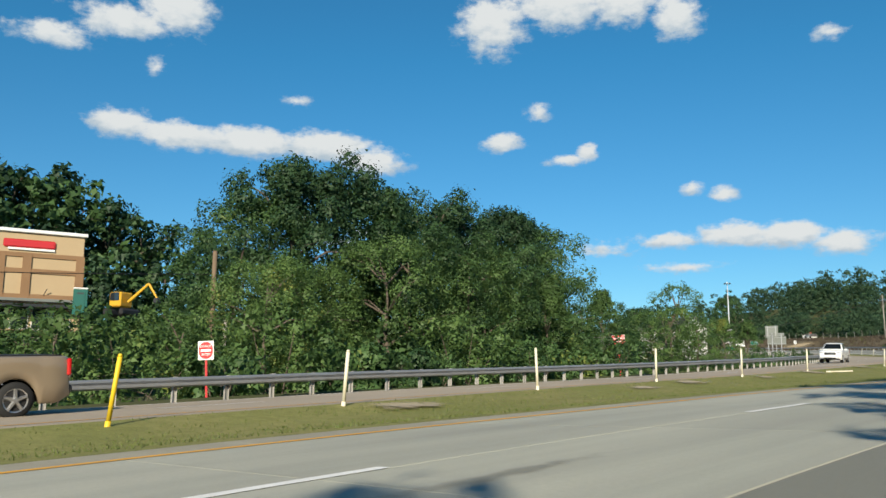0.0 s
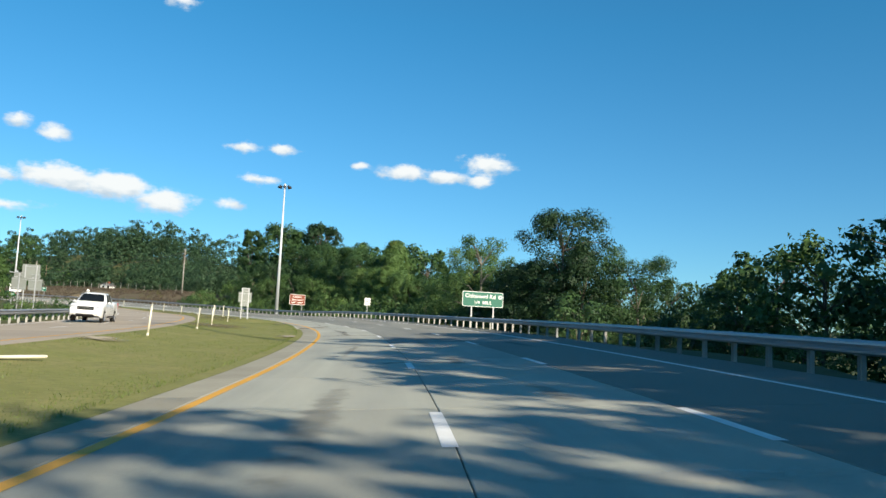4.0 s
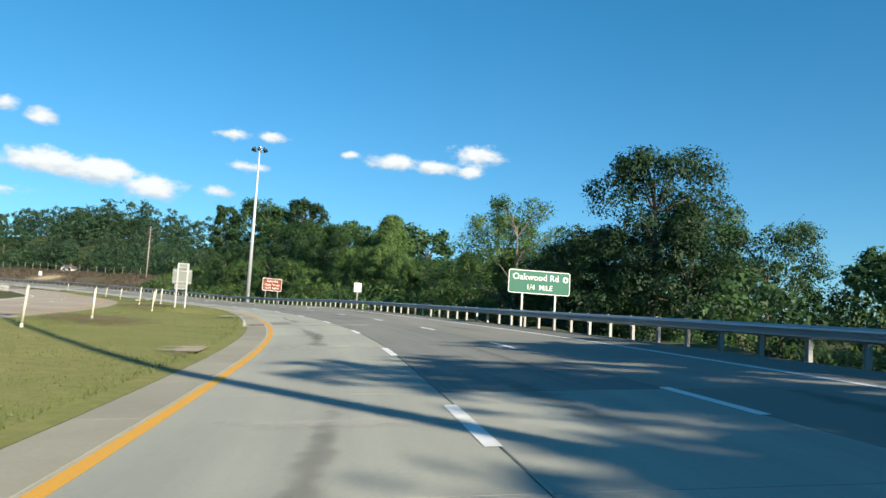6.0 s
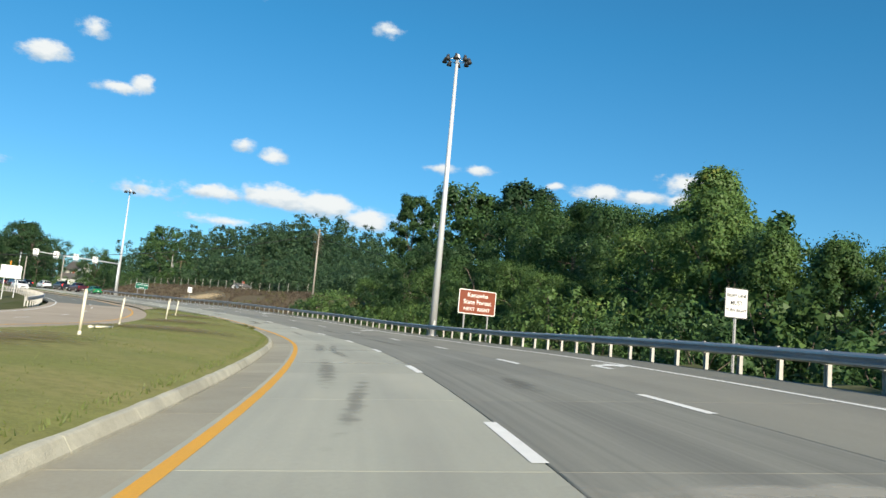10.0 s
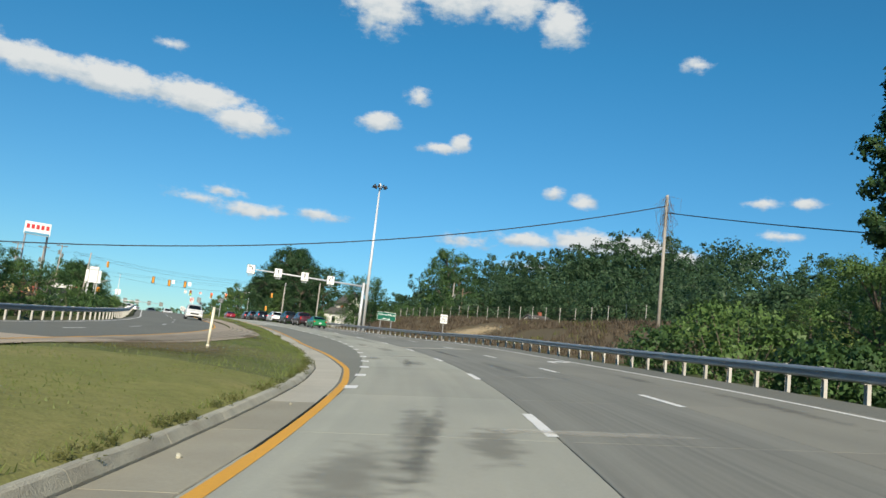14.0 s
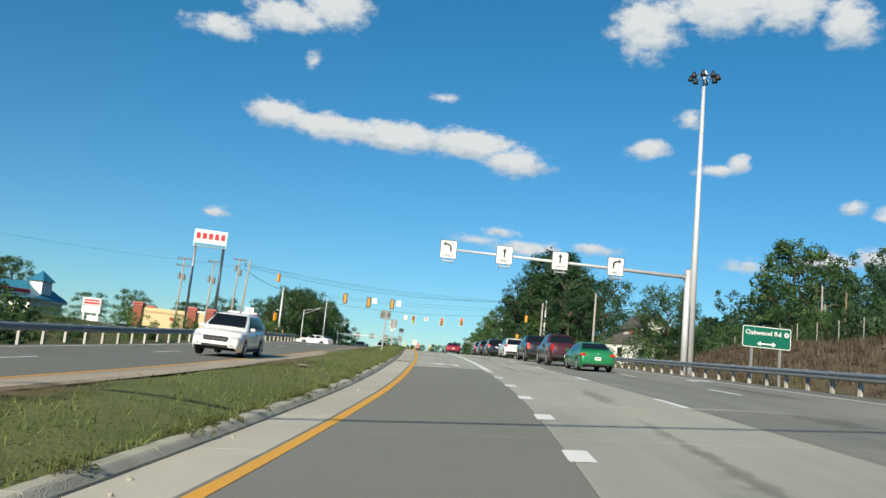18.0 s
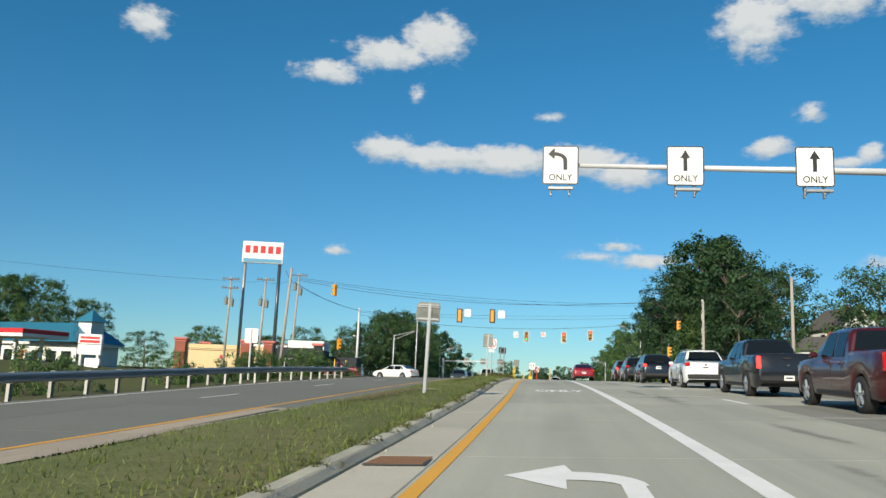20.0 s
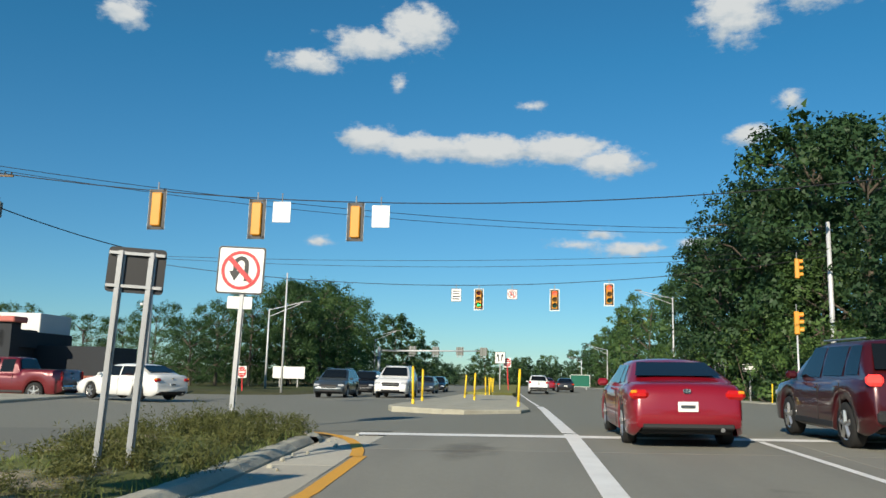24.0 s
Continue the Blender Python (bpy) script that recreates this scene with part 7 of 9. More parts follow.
# length, width, deck line (run, height) from the rear, cabin (rear base, roof rear, roof front, front base), roof height, wheels, radius, clearance, doors
CAR_KINDS = {
    "sedan": dict(l=4.85, w=1.82, deck=((0, 0.60), (0.02, 0.72), (0.07, 0.98), (0.16, 1.04), (0.55, 1.06), (1.2, 0.97), (2.6, 0.94), (3.6, 0.95), (4.35, 0.82), (4.72, 0.68), (4.85, 0.52)), cab=(0.55, 1.35, 2.75, 3.65), roof=1.46, wheels=(1.02, 3.86), r=0.325, low=0.19, panes=((0.95, 1.30), (1.36, 2.14), (2.22, 3.2))),
    "coupe": dict(l=4.88, w=1.82, deck=((0, 0.56), (0.02, 0.70), (0.08, 0.93), (0.2, 1.00), (0.7, 1.04), (1.3, 0.97), (2.6, 0.93), (3.6, 0.93), (4.35, 0.80), (4.72, 0.66), (4.88, 0.50)), cab=(0.62, 1.55, 2.65, 3.75), roof=1.40, wheels=(1.08, 3.80), r=0.33, low=0.18, panes=((1.2, 1.75), (1.85, 3.2))),
    "suv": dict(l=4.62, w=1.86, deck=((0, 0.55), (0.02, 0.75), (0.06, 1.02), (0.14, 1.12), (1.2, 1.08), (2.6, 1.03), (3.5, 1.04), (4.2, 0.97), (4.52, 0.80), (4.62, 0.60)), cab=(0.12, 0.62, 2.55, 3.5), roof=1.69, wheels=(0.92, 3.60), r=0.355, low=0.23, panes=((0.48, 1.02), (1.1, 1.98), (2.06, 3.05))),
    "big_suv": dict(l=5.05, w=1.97, deck=((0, 0.58), (0.02, 0.80), (0.06, 1.10), (0.14, 1.20), (1.2, 1.17), (2.8, 1.13), (3.7, 1.14), (4.6, 1.08), (4.95, 0.92), (5.05, 0.62)), cab=(0.12, 0.50, 2.8, 3.7), roof=1.84, wheels=(1.02, 3.98), r=0.39, low=0.26, panes=((0.42, 1.15), (1.24, 2.15), (2.24, 3.25))),
    "pickup": dict(l=5.82, w=2.02, deck=((0, 0.62), (0.02, 0.78), (0.05, 1.34), (0.10, 1.38), (1.9, 1.38), (2.02, 1.22), (3.9, 1.20), (4.3, 1.22), (5.45, 1.17), (5.74, 1.02), (5.82, 0.66)), cab=(1.98, 2.20, 3.55, 4.35), roof=1.91, wheels=(1.22, 4.80), r=0.405, low=0.30, panes=((2.32, 2.92), (3.02, 3.86))),
}


def build_car(kind, body_mat, m, label, lights="tail_red", name="car", category="car", plate_on=True, rims="alloy"):
    k = CAR_KINDS[kind]
    length, wide, roof = k["l"], k["w"], k["roof"]
    dy, dz = [p[0] for p in k["deck"]], [p[1] for p in k["deck"]]
    car = thing(name, m, label, category, "traffic")
    ys = sorted(set(list(np.arange(0.2, length - 0.15, 0.085)) + [0, 0.02, 0.05, 0.09, 0.14, length - 0.1, length - 0.05, length - 0.02, length]))
    bm = bmesh.new()
    rings = []
    for y in ys:
        top = float(np.interp(y, dy, dz))
        e = min(y, length - y)
        w = wide / 2 * (1 - 0.13 * max(0.0, 1 - e / 0.55) ** 2.2)
        low = k["low"] + 0.16 * max(0.0, 1 - e / 0.35) ** 1.5
        for yw in k["wheels"]:
            d = abs(y - yw)
            arch = k["r"] * 1.14
            if d < arch:
                low = max(low, k["r"] + math.sqrt(arch * arch - d * d))
        low = min(low, top - 0.10)
        h = top - low
        half = [(0.90 * w, low), (0.985 * w, low + 0.05 * h), (w, low + 0.42 * h), (0.99 * w, low + 0.72 * h), (0.955 * w, top - 0.05 * h - 0.02), (0.88 * w, top - 0.01), (0.5 * w, top + 0.012), (0, top + 0.018)]
        rings.append([bm.verts.new((x, y, z)) for x, z in half] + [bm.verts.new((-x, y, z)) for x, z in half[-2::-1]])
    for p, q in zip(rings, rings[1:]):
        for i in range(len(p) - 1):
            bm.faces.new((p[i], p[i + 1], q[i + 1], q[i]))
    bm.faces.new(rings[0]), bm.faces.new(rings[-1][::-1])
    part("body", bm, M[body_mat], car, smooth=True)
    part("underbody", block(0, length / 2, k["low"] + 0.16, wide * 0.78, length - 0.5, 0.24, 0.03), M["trim_black"], car, "black underside")
    ya, yb, yc, yd = k["cab"]
    belt = float(np.interp(ya, dy, dz)), float(np.interp(yd, dy, dz))
    wb, wt = wide / 2 * 0.925, wide / 2 * 0.70

    def roof_z(y):
        return float(np.interp(y, (ya, yb, yb + 0.25 * (yc - yb), yc - 0.2 * (yc - yb), yc, yd), (belt[0], roof - 0.03, roof, roof - 0.005, roof - 0.035, belt[1])))

    def belt_z(y):
        return float(np.interp(y, dy, dz)) - 0.03

    def at_side(y, z, out=0.0):
        f = max(0.0, (z - belt_z(y)) / (roof - belt_z(y)))
        return wb + (wt - wb) * f**1.15 + out

    bm = bmesh.new()
    rings = []
    for y in sorted(set(list(np.linspace(ya, yb, 6)) + list(np.linspace(yb, yc, 9)) + list(np.linspace(yc, yd, 6)))):
        z0, z1 = belt_z(y) - 0.03, max(roof_z(y), belt_z(y) + 0.004)
        zs = [z0, z0 + 0.5 * (z1 - z0), z0 + 0.86 * (z1 - z0)]
        half = [(at_side(y, z), z) for z in zs] + [(at_side(y, z1) * 0.88, z1 - 0.012), (at_side(y, z1) * 0.5, z1 + 0.012), (0, z1 + 0.02)]
        rings.append([bm.verts.new((x, y, z)) for x, z in half] + [bm.verts.new((-x, y, z)) for x, z in half[-2::-1]])
    for p, q in zip(rings, rings[1:]):
        for i in range(len(p) - 1):
            bm.faces.new((p[i], p[i + 1], q[i + 1], q[i]))
    part("cabin", bm, M[body_mat], car, smooth=True)

    def pane(name, corners, mat="car_glass"):
        g = bmesh.new()
        g.faces.new([g.verts.new(c) for c in corners])
        bmesh.ops.subdivide_edges(g, edges=g.edges[:], cuts=1, use_grid_fill=True)
        return part(name, g, M[mat], car, smooth=True)

    for side in (-1, 1):
        for p, q in k["panes"]:
            z0, z1 = max(belt_z(p), belt_z(q)) + 0.06, roof - 0.095
            slope_b, slope_f = (yb - ya) / (roof - belt[0]), (yd - yc) / (roof - belt[1])
            tp, tq = max(p, ya + slope_b * (z1 - belt[0] + 0.06)), min(q, yd - slope_f * (z1 - belt[1] + 0.06))
            bp, bq = max(p, ya + slope_b * (z0 - belt[0] + 0.05)), min(q, yd - slope_f * (z0 - belt[1] + 0.05))
            if tp >= tq:
                tp = tq = (tp + tq) / 2
                tq += 0.02
            pane("side_window", [(side * at_side(bp, z0, 0.008), bp, z0), (side * at_side(bq, z0, 0.008), bq, z0), (side * at_side(tq, z1, 0.012), tq, z1), (side * at_side(tp, z1, 0.012), tp, z1)])
            if p != k["panes"][0][0] or len(k["panes"]) == 2:
                part("door_handle", block(side * (wide / 2 * 0.985), p + 0.12, belt_z(p) - 0.11, 0.03, 0.16, 0.03, 0.008), M[body_mat], car)
                part("door_seam", block(side * (wide / 2 * 0.988), p - 0.04, belt_z(p) - 0.36, 0.022, 0.008, 0.62), M["trim_black"], car)
        mz = belt_z(yd) + 0.10
        part("mirror", block(side * (wb + 0.13), yd - 0.42, mz, 0.20, 0.11, 0.14, 0.04), M[body_mat], car)
    for name, y0, y1, b in (("rear_window", ya, yb, belt[0]), ("windscreen", yd, yc, belt[1])):
        out = -0.014 if name == "rear_window" else 0.014
        f0, f1 = (0.14, 0.88)
        pts = []
        for f, sx in ((f0, -1), (f0, 1), (f1, 1), (f1, -1)):
            y, z = y0 + (y1 - y0) * f, b + (roof - 0.03 - b) * f
            pts.append((sx * (at_side(y, z) * 0.86), y + out * 1.6, z + 0.035 * (1 - f) + 0.022))
        pane(name, pts)
    for x in (-1, 1):
        for yw in k["wheels"]:
            build_wheel(car, x * (wide / 2 - 0.125), yw, k["r"], 0.225 if kind != "pickup" else 0.27, rims)
    zb = 0.5 * (k["low"] + 0.6)
    tall = kind in ("suv", "big_suv", "pickup")
    if tall:
        part("rear_bumper", block(0, 0.0, 0.52 if kind != "pickup" else 0.60, wide * 0.86, 0.16, 0.20, 0.05), M["trim_black" if kind != "pickup" else "chrome" if body_mat == "car_ruby" else "trim_black"], car, "dark lower bumper")
        for side in (-1, 1):
            part("side_trim", block(side * wide * 0.487, length * 0.5, k["low"] + 0.10, 0.05, length * 0.40, 0.12, 0.02), M["trim_black"], car)
    else:
        part("rear_valance", block(0, 0.035, 0.36, wide * 0.78, 0.10, 0.10, 0.03), M["trim_black"], car)
        part("exhaust", bar((wide * 0.28, -0.03, 0.31), (wide * 0.28, 0.3, 0.31), 0.035, n=10), M["chrome"], car)
    for side in (-1, 1):
        if kind == "pickup":
            part("tail_light", block(side * wide * 0.435, 0.045, 1.12, 0.15, 0.10, 0.40, 0.03), M[lights], car)
        elif tall:
            part("tail_light", block(side * wide * 0.42, 0.06, 1.06, 0.24, 0.16, 0.17, 0.05), M[lights], car)
        else:
            t = part("tail_light", block(side * wide * 0.405, 0.075, 0.84, 0.30, 0.14, 0.15, 0.05), M[lights], car)
            part("turn_lens", block(side * wide * 0.45, 0.085, 0.88, 0.10, 0.17, 0.06, 0.02), M["amber_lens"], t)
        hz = float(np.interp(length - 0.28, dy, dz)) - 0.13
        part("headlight", block(side * wide * 0.37, length - 0.13, hz - 0.02, 0.34, 0.16, 0.14, 0.04), M["head_lens"], car)
        part("fog_lamp", block(side * wide * 0.33, length - 0.05, k["low"] + 0.24, 0.22, 0.10, 0.09, 0.03), M["trim_black"], car)
    gz = float(np.interp(length - 0.1, dy, dz)) - 0.13
    grille = part("grille", block(0, length - 0.03, gz, wide * 0.50, 0.07, 0.15 if not tall else 0.22, 0.03), M["trim_black"], car)
    part("grille_bar", block(0, length + 0.01, gz, wide * 0.48, 0.02, 0.025), M["chrome"], grille)
    part("intake", block(0, length - 0.03, k["low"] + 0.2, wide * 0.55, 0.08, 0.12, 0.03), M["trim_black"], car)
    if plate_on:
        pz = 0.66 if kind in ("coupe", "sedan") else 0.92 if tall and kind != "pickup" else 0.62
        py = -0.012 if kind != "pickup" else -0.09
        number = part("licence_plate", block(0, py, pz, 0.31, 0.012, 0.155, 0.004), M["sign_white"], car)
        part("plate_bar", block(0, py - 0.008, pz, 0.22, 0.004, 0.05), M["car_slate"], number)
    badge = part("badge", block(0, 0.012 if tall else 0.04, 0.90 if not tall else 1.02, 0.12, 0.02, 0.07, 0.02), M["chrome"], car)
    if kind == "pickup":
        part("bed_cover", block(0, 1.0, 1.392, wide * 0.80, 1.70, 0.012), M["trim_black"], car, "dark open bed")
        part("tailgate_seam", block(0, -0.002 + 0.035, 0.84, wide * 0.74, 0.02, 0.012), M["trim_black"], car)
        part("tailgate_handle", block(0, 0.03, 1.24, 0.24, 0.03, 0.06, 0.01), M["trim_black"], car)
    if kind in ("suv", "big_suv"):
        part("rear_wiper", block(0.1, ya - 0.03, belt[0] + 0.16, 0.42, 0.015, 0.02), M["trim_black"], car)
        for side in (-1, 1):
            part("roof_rail", block(side * wt * 0.92, (yb + yc) / 2, roof + 0.02, 0.035, (yc - yb) * 0.9, 0.03, 0.01), M["alloy"], car)
    return car


def lane_pose(s, v, turn=0.0):
    """A pose on the lanes that lies in the road's plane."""
    p = on_road(s, v, 0.0)
    slope = (at(s + 3, LINE[:, 3]) - at(s, LINE[:, 3])) / 3
    return pose(p.x, p.y, p.z, math.degrees(math.atan(slope)), -math.degrees(math.atan(at(s, LINE[:, 4]))), yaw_of(s) + turn)


def opp_pose(s, w, turn=180.0):
    p, q = opp_place(s, w), opp_place(s - 3, w)
    return pose(p.x, p.y, p.z, -math.degrees(math.atan((p.z - q.z) / 3)), -1.4, yaw_of(s) + turn)


build_car("suv", "car_maroon", lane_pose(342.4, 1.45) @ Matrix.Scale(0.95, 4), "dark red compact crossover waiting at the stop line", "tail_lit")
build_car("suv", "car_grey", lane_pose(335.3, 1.5), "dark grey small crossover waiting in the queue")
build_car("suv", "car_black", lane_pose(326.6, 1.55), "black crossover waiting in the queue", "tail_lit")
build_car("suv", "car_white", lane_pose(315.0, 1.85), "white crossover with dark rear glass in the queue")
build_car("pickup", "car_grey", lane_pose(304.8, 2.3), "dark grey crew-cab pickup in the queue", "tail_lit", "pickup_truck", "pickup truck")
build_car("pickup", "car_maroon", lane_pose(295.4, 2.4), "dark red pickup with chrome bumper in the queue", "tail_red", "pickup_truck", "pickup truck")
build_car("sedan", "car_green", lane_pose(287.8, 2.6), "bright green saloon at the end of the queue")
build_car("coupe", "car_red", lane_pose(342.5, -1.85) @ Matrix.Scale(0.92, 4), "bright red coupe waiting at the stop line")
z_cross = at(361, LINE[:, 3]) + opp_h(361) - 0.19 - dip(361)
build_car("sedan", "car_white", pose(-189.2, 221.3, z_cross, 0, 0, 124.7), "white saloon turning across the junction")
for on_s, on_v, on_kind, on_mat, on_label in (
    (380.5, -11.4, "big_suv", "car_white", "white full-size sport utility facing the crossing"), (380.0, -14.9, "suv", "car_slate", "grey crossover facing the crossing"),
    (388.5, -14.7, "suv", "car_grey", "dark crossover behind the first waiting car"), (402.0, -12.1, "sedan", "car_slate", "silver-nosed saloon behind a white sport utility"), (411.0, -12.0, "sedan", "car_black", "black saloon in the far queue")):
    on_p = side_place(on_s, on_v, opp_h(on_s) - 0.025 * (-10.4 - on_v) - 0.012 - dip(on_s))
    build_car(on_kind, on_mat, pose(on_p.x, on_p.y, on_p.z, 0, 0, yaw_of(on_s) + 180), on_label, plate_on=False)
for far_s, far_v, far_kind, far_mat, far_label in ((405, -2.4, "suv", "car_white", "white crossover driving away beyond the crossing"), (416, 0.7, "sedan", "car_grey", "dark saloon driving away beyond the crossing"), (424, -0.9, "sedan", "car_red", "small red car far beyond the crossing")):
    far_p = side_place(far_s, far_v, bank_of(far_s, far_v) - 0.012 - dip(far_s))
    build_car(far_kind, far_mat, pose(far_p.x, far_p.y, far_p.z, 0, 0, yaw_of(far_s)), far_label)
build_car("suv", "car_white", opp_pose(281.8, 2.2), "white crossover coming down the opposing road", plate_on=False)
build_car("pickup", "car_white", opp_pose(91.0, 5.6), "white pickup coming down the opposing road", name="pickup_truck", category="pickup truck", plate_on=False)
build_car("pickup", "car_tan", opp_pose(9.4, 5.9), "tan pickup leaving on the opposing road", name="pickup_truck", category="pickup truck")
build_car("pickup", "car_ruby", pose(*side_place(366.0, -24.6, opp_h(366) - 0.40 - dip(366)), 0, 0, yaw_of(366) + 92), "red crew-cab pickup on the side street", name="pickup_truck", category="pickup truck")

# ---- buildings and tall signs ----
M.update({
    "stucco": material("tan_stucco", (0.46, 0.34, 0.20), 0.9, grain=0.15, grain_scale=14, stain=0.25, stain_scale=0.5, tint=(0.36, 0.26, 0.15), bump=0.2, bump_scale=60), "stucco_dark": material("brown_stucco", (0.26, 0.15, 0.075), 0.9, grain=0.15, grain_scale=14, stain=0.2, stain_scale=0.5, bump=0.2, bump_scale=60),
    "cream": material("cream_render", (0.66, 0.52, 0.29), 0.9, grain=0.1, grain_scale=10, stain=0.2, stain_scale=0.4, tint=(0.52, 0.40, 0.22)), "brick_red": material("red_brick", (0.30, 0.095, 0.06), 0.9, grain=0.45, grain_scale=11, stain=0.3, stain_scale=1.0, tint=(0.2, 0.06, 0.045), bump=0.4, bump_scale=30),
    "cornice_red": material("pink_red_cornice", (0.52, 0.16, 0.13), 0.8, stain=0.2, stain_scale=1.0), "siding": material("white_siding", (0.74, 0.73, 0.70), 0.7, grain=0.08, grain_scale=6, stain=0.2, stain_scale=0.7, tint=(0.55, 0.53, 0.48)),
    "blue_roof": material("blue_metal_roof", (0.035, 0.20, 0.30), 0.4, 0.2, stain=0.25, stain_scale=0.5, tint=(0.05, 0.16, 0.23)), "grey_roof": material("grey_shingle", (0.10, 0.095, 0.09), 0.95, grain=0.4, grain_scale=8, stain=0.3, stain_scale=0.8), "canopy_red": material("red_canopy_band", (0.55, 0.03, 0.035), 0.45, stain=0.15, stain_scale=0.8),
    "charcoal": material("charcoal_wall", (0.022, 0.026, 0.032), 0.8, grain=0.1, grain_scale=5, stain=0.3, stain_scale=0.5), "window_dark": material("dark_window_glass", (0.02, 0.025, 0.03), 0.06, spec=0.7, coat=0.5), "sign_blue": material("blue_sign_face", (0.10, 0.30, 0.46), 0.45, stain=0.1, stain_scale=1.0),
    "toilet_green": material("green_moulded_plastic", (0.01, 0.11, 0.085), 0.45, stain=0.15, stain_scale=1.5), "digger_yellow": material("construction_yellow", (0.70, 0.38, 0.02), 0.5, stain=0.3, stain_scale=1.5, tint=(0.35, 0.2, 0.04)),
})


def roof_prism(w, d, h, over, z, along_x=True):
    """A gabled roof slab over a w x d plan."""
    bm = bmesh.new()
    hx, hy = w / 2 + over, d / 2 + over
    t = 0.16
    if along_x:
        prof = [(-hy, 0), (0, h + over * h / (d / 2)), (hy, 0)]
        pts = [[(x, y, z + q - over * h / (d / 2) + o) for y, q in prof] for x in (-hx, hx) for o in (0, t)]
    else:
        prof = [(-hx, 0), (0, h + over * h / (w / 2)), (hx, 0)]
        pts = [[(y, x, z + q - over * h / (w / 2) + o) for y, q in prof] for x in (-hy, hy) for o in (0, t)]
    v = [[bm.verts.new(p) for p in row] for row in pts]
    for k in (0, 1):
        bm.faces.new((v[0][k], v[0][k + 1], v[2][k + 1], v[2][k])), bm.faces.new((v[1][k], v[3][k], v[3][k + 1], v[1][k + 1]))
        bm.faces.new((v[0][k], v[1][k], v[1][k + 1], v[0][k + 1])), bm.faces.new((v[2][k], v[2][k + 1], v[3][k + 1], v[3][k]))
    for k in (0, 2):
        bm.faces.new((v[0][k], v[2][k], v[3][k], v[1][k]))
    return bm


def wall_window(parent, x, y, z, w, h, face, door=False):
    """A framed window or door on a wall; face is the outward axis (x or y) with its sign."""
    ax, sg = face
    size = (w, 0.06, h) if ax == "y" else (0.06, w, h)
    win = part("door" if door else "window", block(x, y, z, *(c + (0.16 if c > 0.1 else 0) for c in size)), M["siding"], parent)
    o = (0, sg * 0.035) if ax == "y" else (sg * 0.035, 0)
    part("pane", block(x + o[0], y + o[1], z, *size), M["window_dark" if not door else "stucco_dark"], win)


def house(p, turn, w, d, eave, ridge, label, wall="siding", along_x=False, windows=()):
    h = thing("house", pose(*p, 0, 0, turn), label, "house", "houses")
    bm = bmesh.new()
    box(bm, 0, 0, eave / 2 - 1.0, w, d, eave + 2.0)
    part("wall", bm, M[wall], h)
    for k in (-1, 1):
        x, y = k * (w / 2 - 0.01), k * (d / 2 - 0.01)
        corners = ((x, -d / 2, eave), (x, d / 2, eave), (x, 0, ridge)) if along_x else ((-w / 2, y, eave), (w / 2, y, eave), (0, y, ridge))
        g = bmesh.new()
        g.faces.new([g.verts.new(c) for c in corners])
        part("gable", g, M[wall], h)
    part("roof", roof_prism(w, d, ridge - eave, 0.35, eave, along_x), M["grey_roof"], h)
    for x, z in windows:
        wall_window(h, x, -d / 2 - 0.02, z, 0.9, 1.2, ("y", -1))
        wall_window(h, x * d / w * 0.7, d / 2 + 0.02, z, 0.9, 1.2, ("y", 1))
    wall_window(h, w / 2 + 0.02, 0, eave * 0.55, 0.9, 1.3, ("x", 1))
    wall_window(h, -w / 2 - 0.02, 0, eave * 0.55, 0.9, 1.3, ("x", -1))
    part("chimney", block(w * 0.2, d * 0.1, ridge + 0.1, 0.5, 0.5, 1.3, 0.02), M["brick_red"], h)
    return h


def ground_at(s, v):
    p = side_place(s, v, 0)
    return Vector((p.x, p.y, ground_z(p.x, p.y)))


house(side_place(386, 33.5, 4.4), yaw_of(386) + 10, 5.2, 8.0, 3.4, 5.9, "white clapboard house with a steep gable among trees", windows=((-2.0, 2.2), (2.0, 2.2), (0, 4.6)))
house(side_place(376.5, 28.5, 1.4), yaw_of(380) + 35, 5.0, 6.0, 3.2, 4.6, "low white outbuilding beside the gabled house", windows=((-1.2, 1.8), (1.2, 1.8)))
house(side_place(136, -43.5, 1.6), yaw_of(136) + 60, 6.5, 8.0, 2.8, 4.4, "small white house beyond the opposing road", windows=((-1.8, 1.5), (1.8, 1.5)))
house(ground_at(366, 52) + Vector((0, 0, 1.0)), yaw_of(366) + 20, 9.0, 6.0, 2.4, 3.8, "small pale house on the wooded hillside", along_x=True, windows=((-2.5, 1.4), (0, 1.4), (2.5, 1.4)))
house(ground_at(306, 44), yaw_of(300) + 10, 3.6, 2.6, 1.7, 2.3, "white shed on the bank behind the fence", along_x=True, windows=((-1.2, 1.2),))


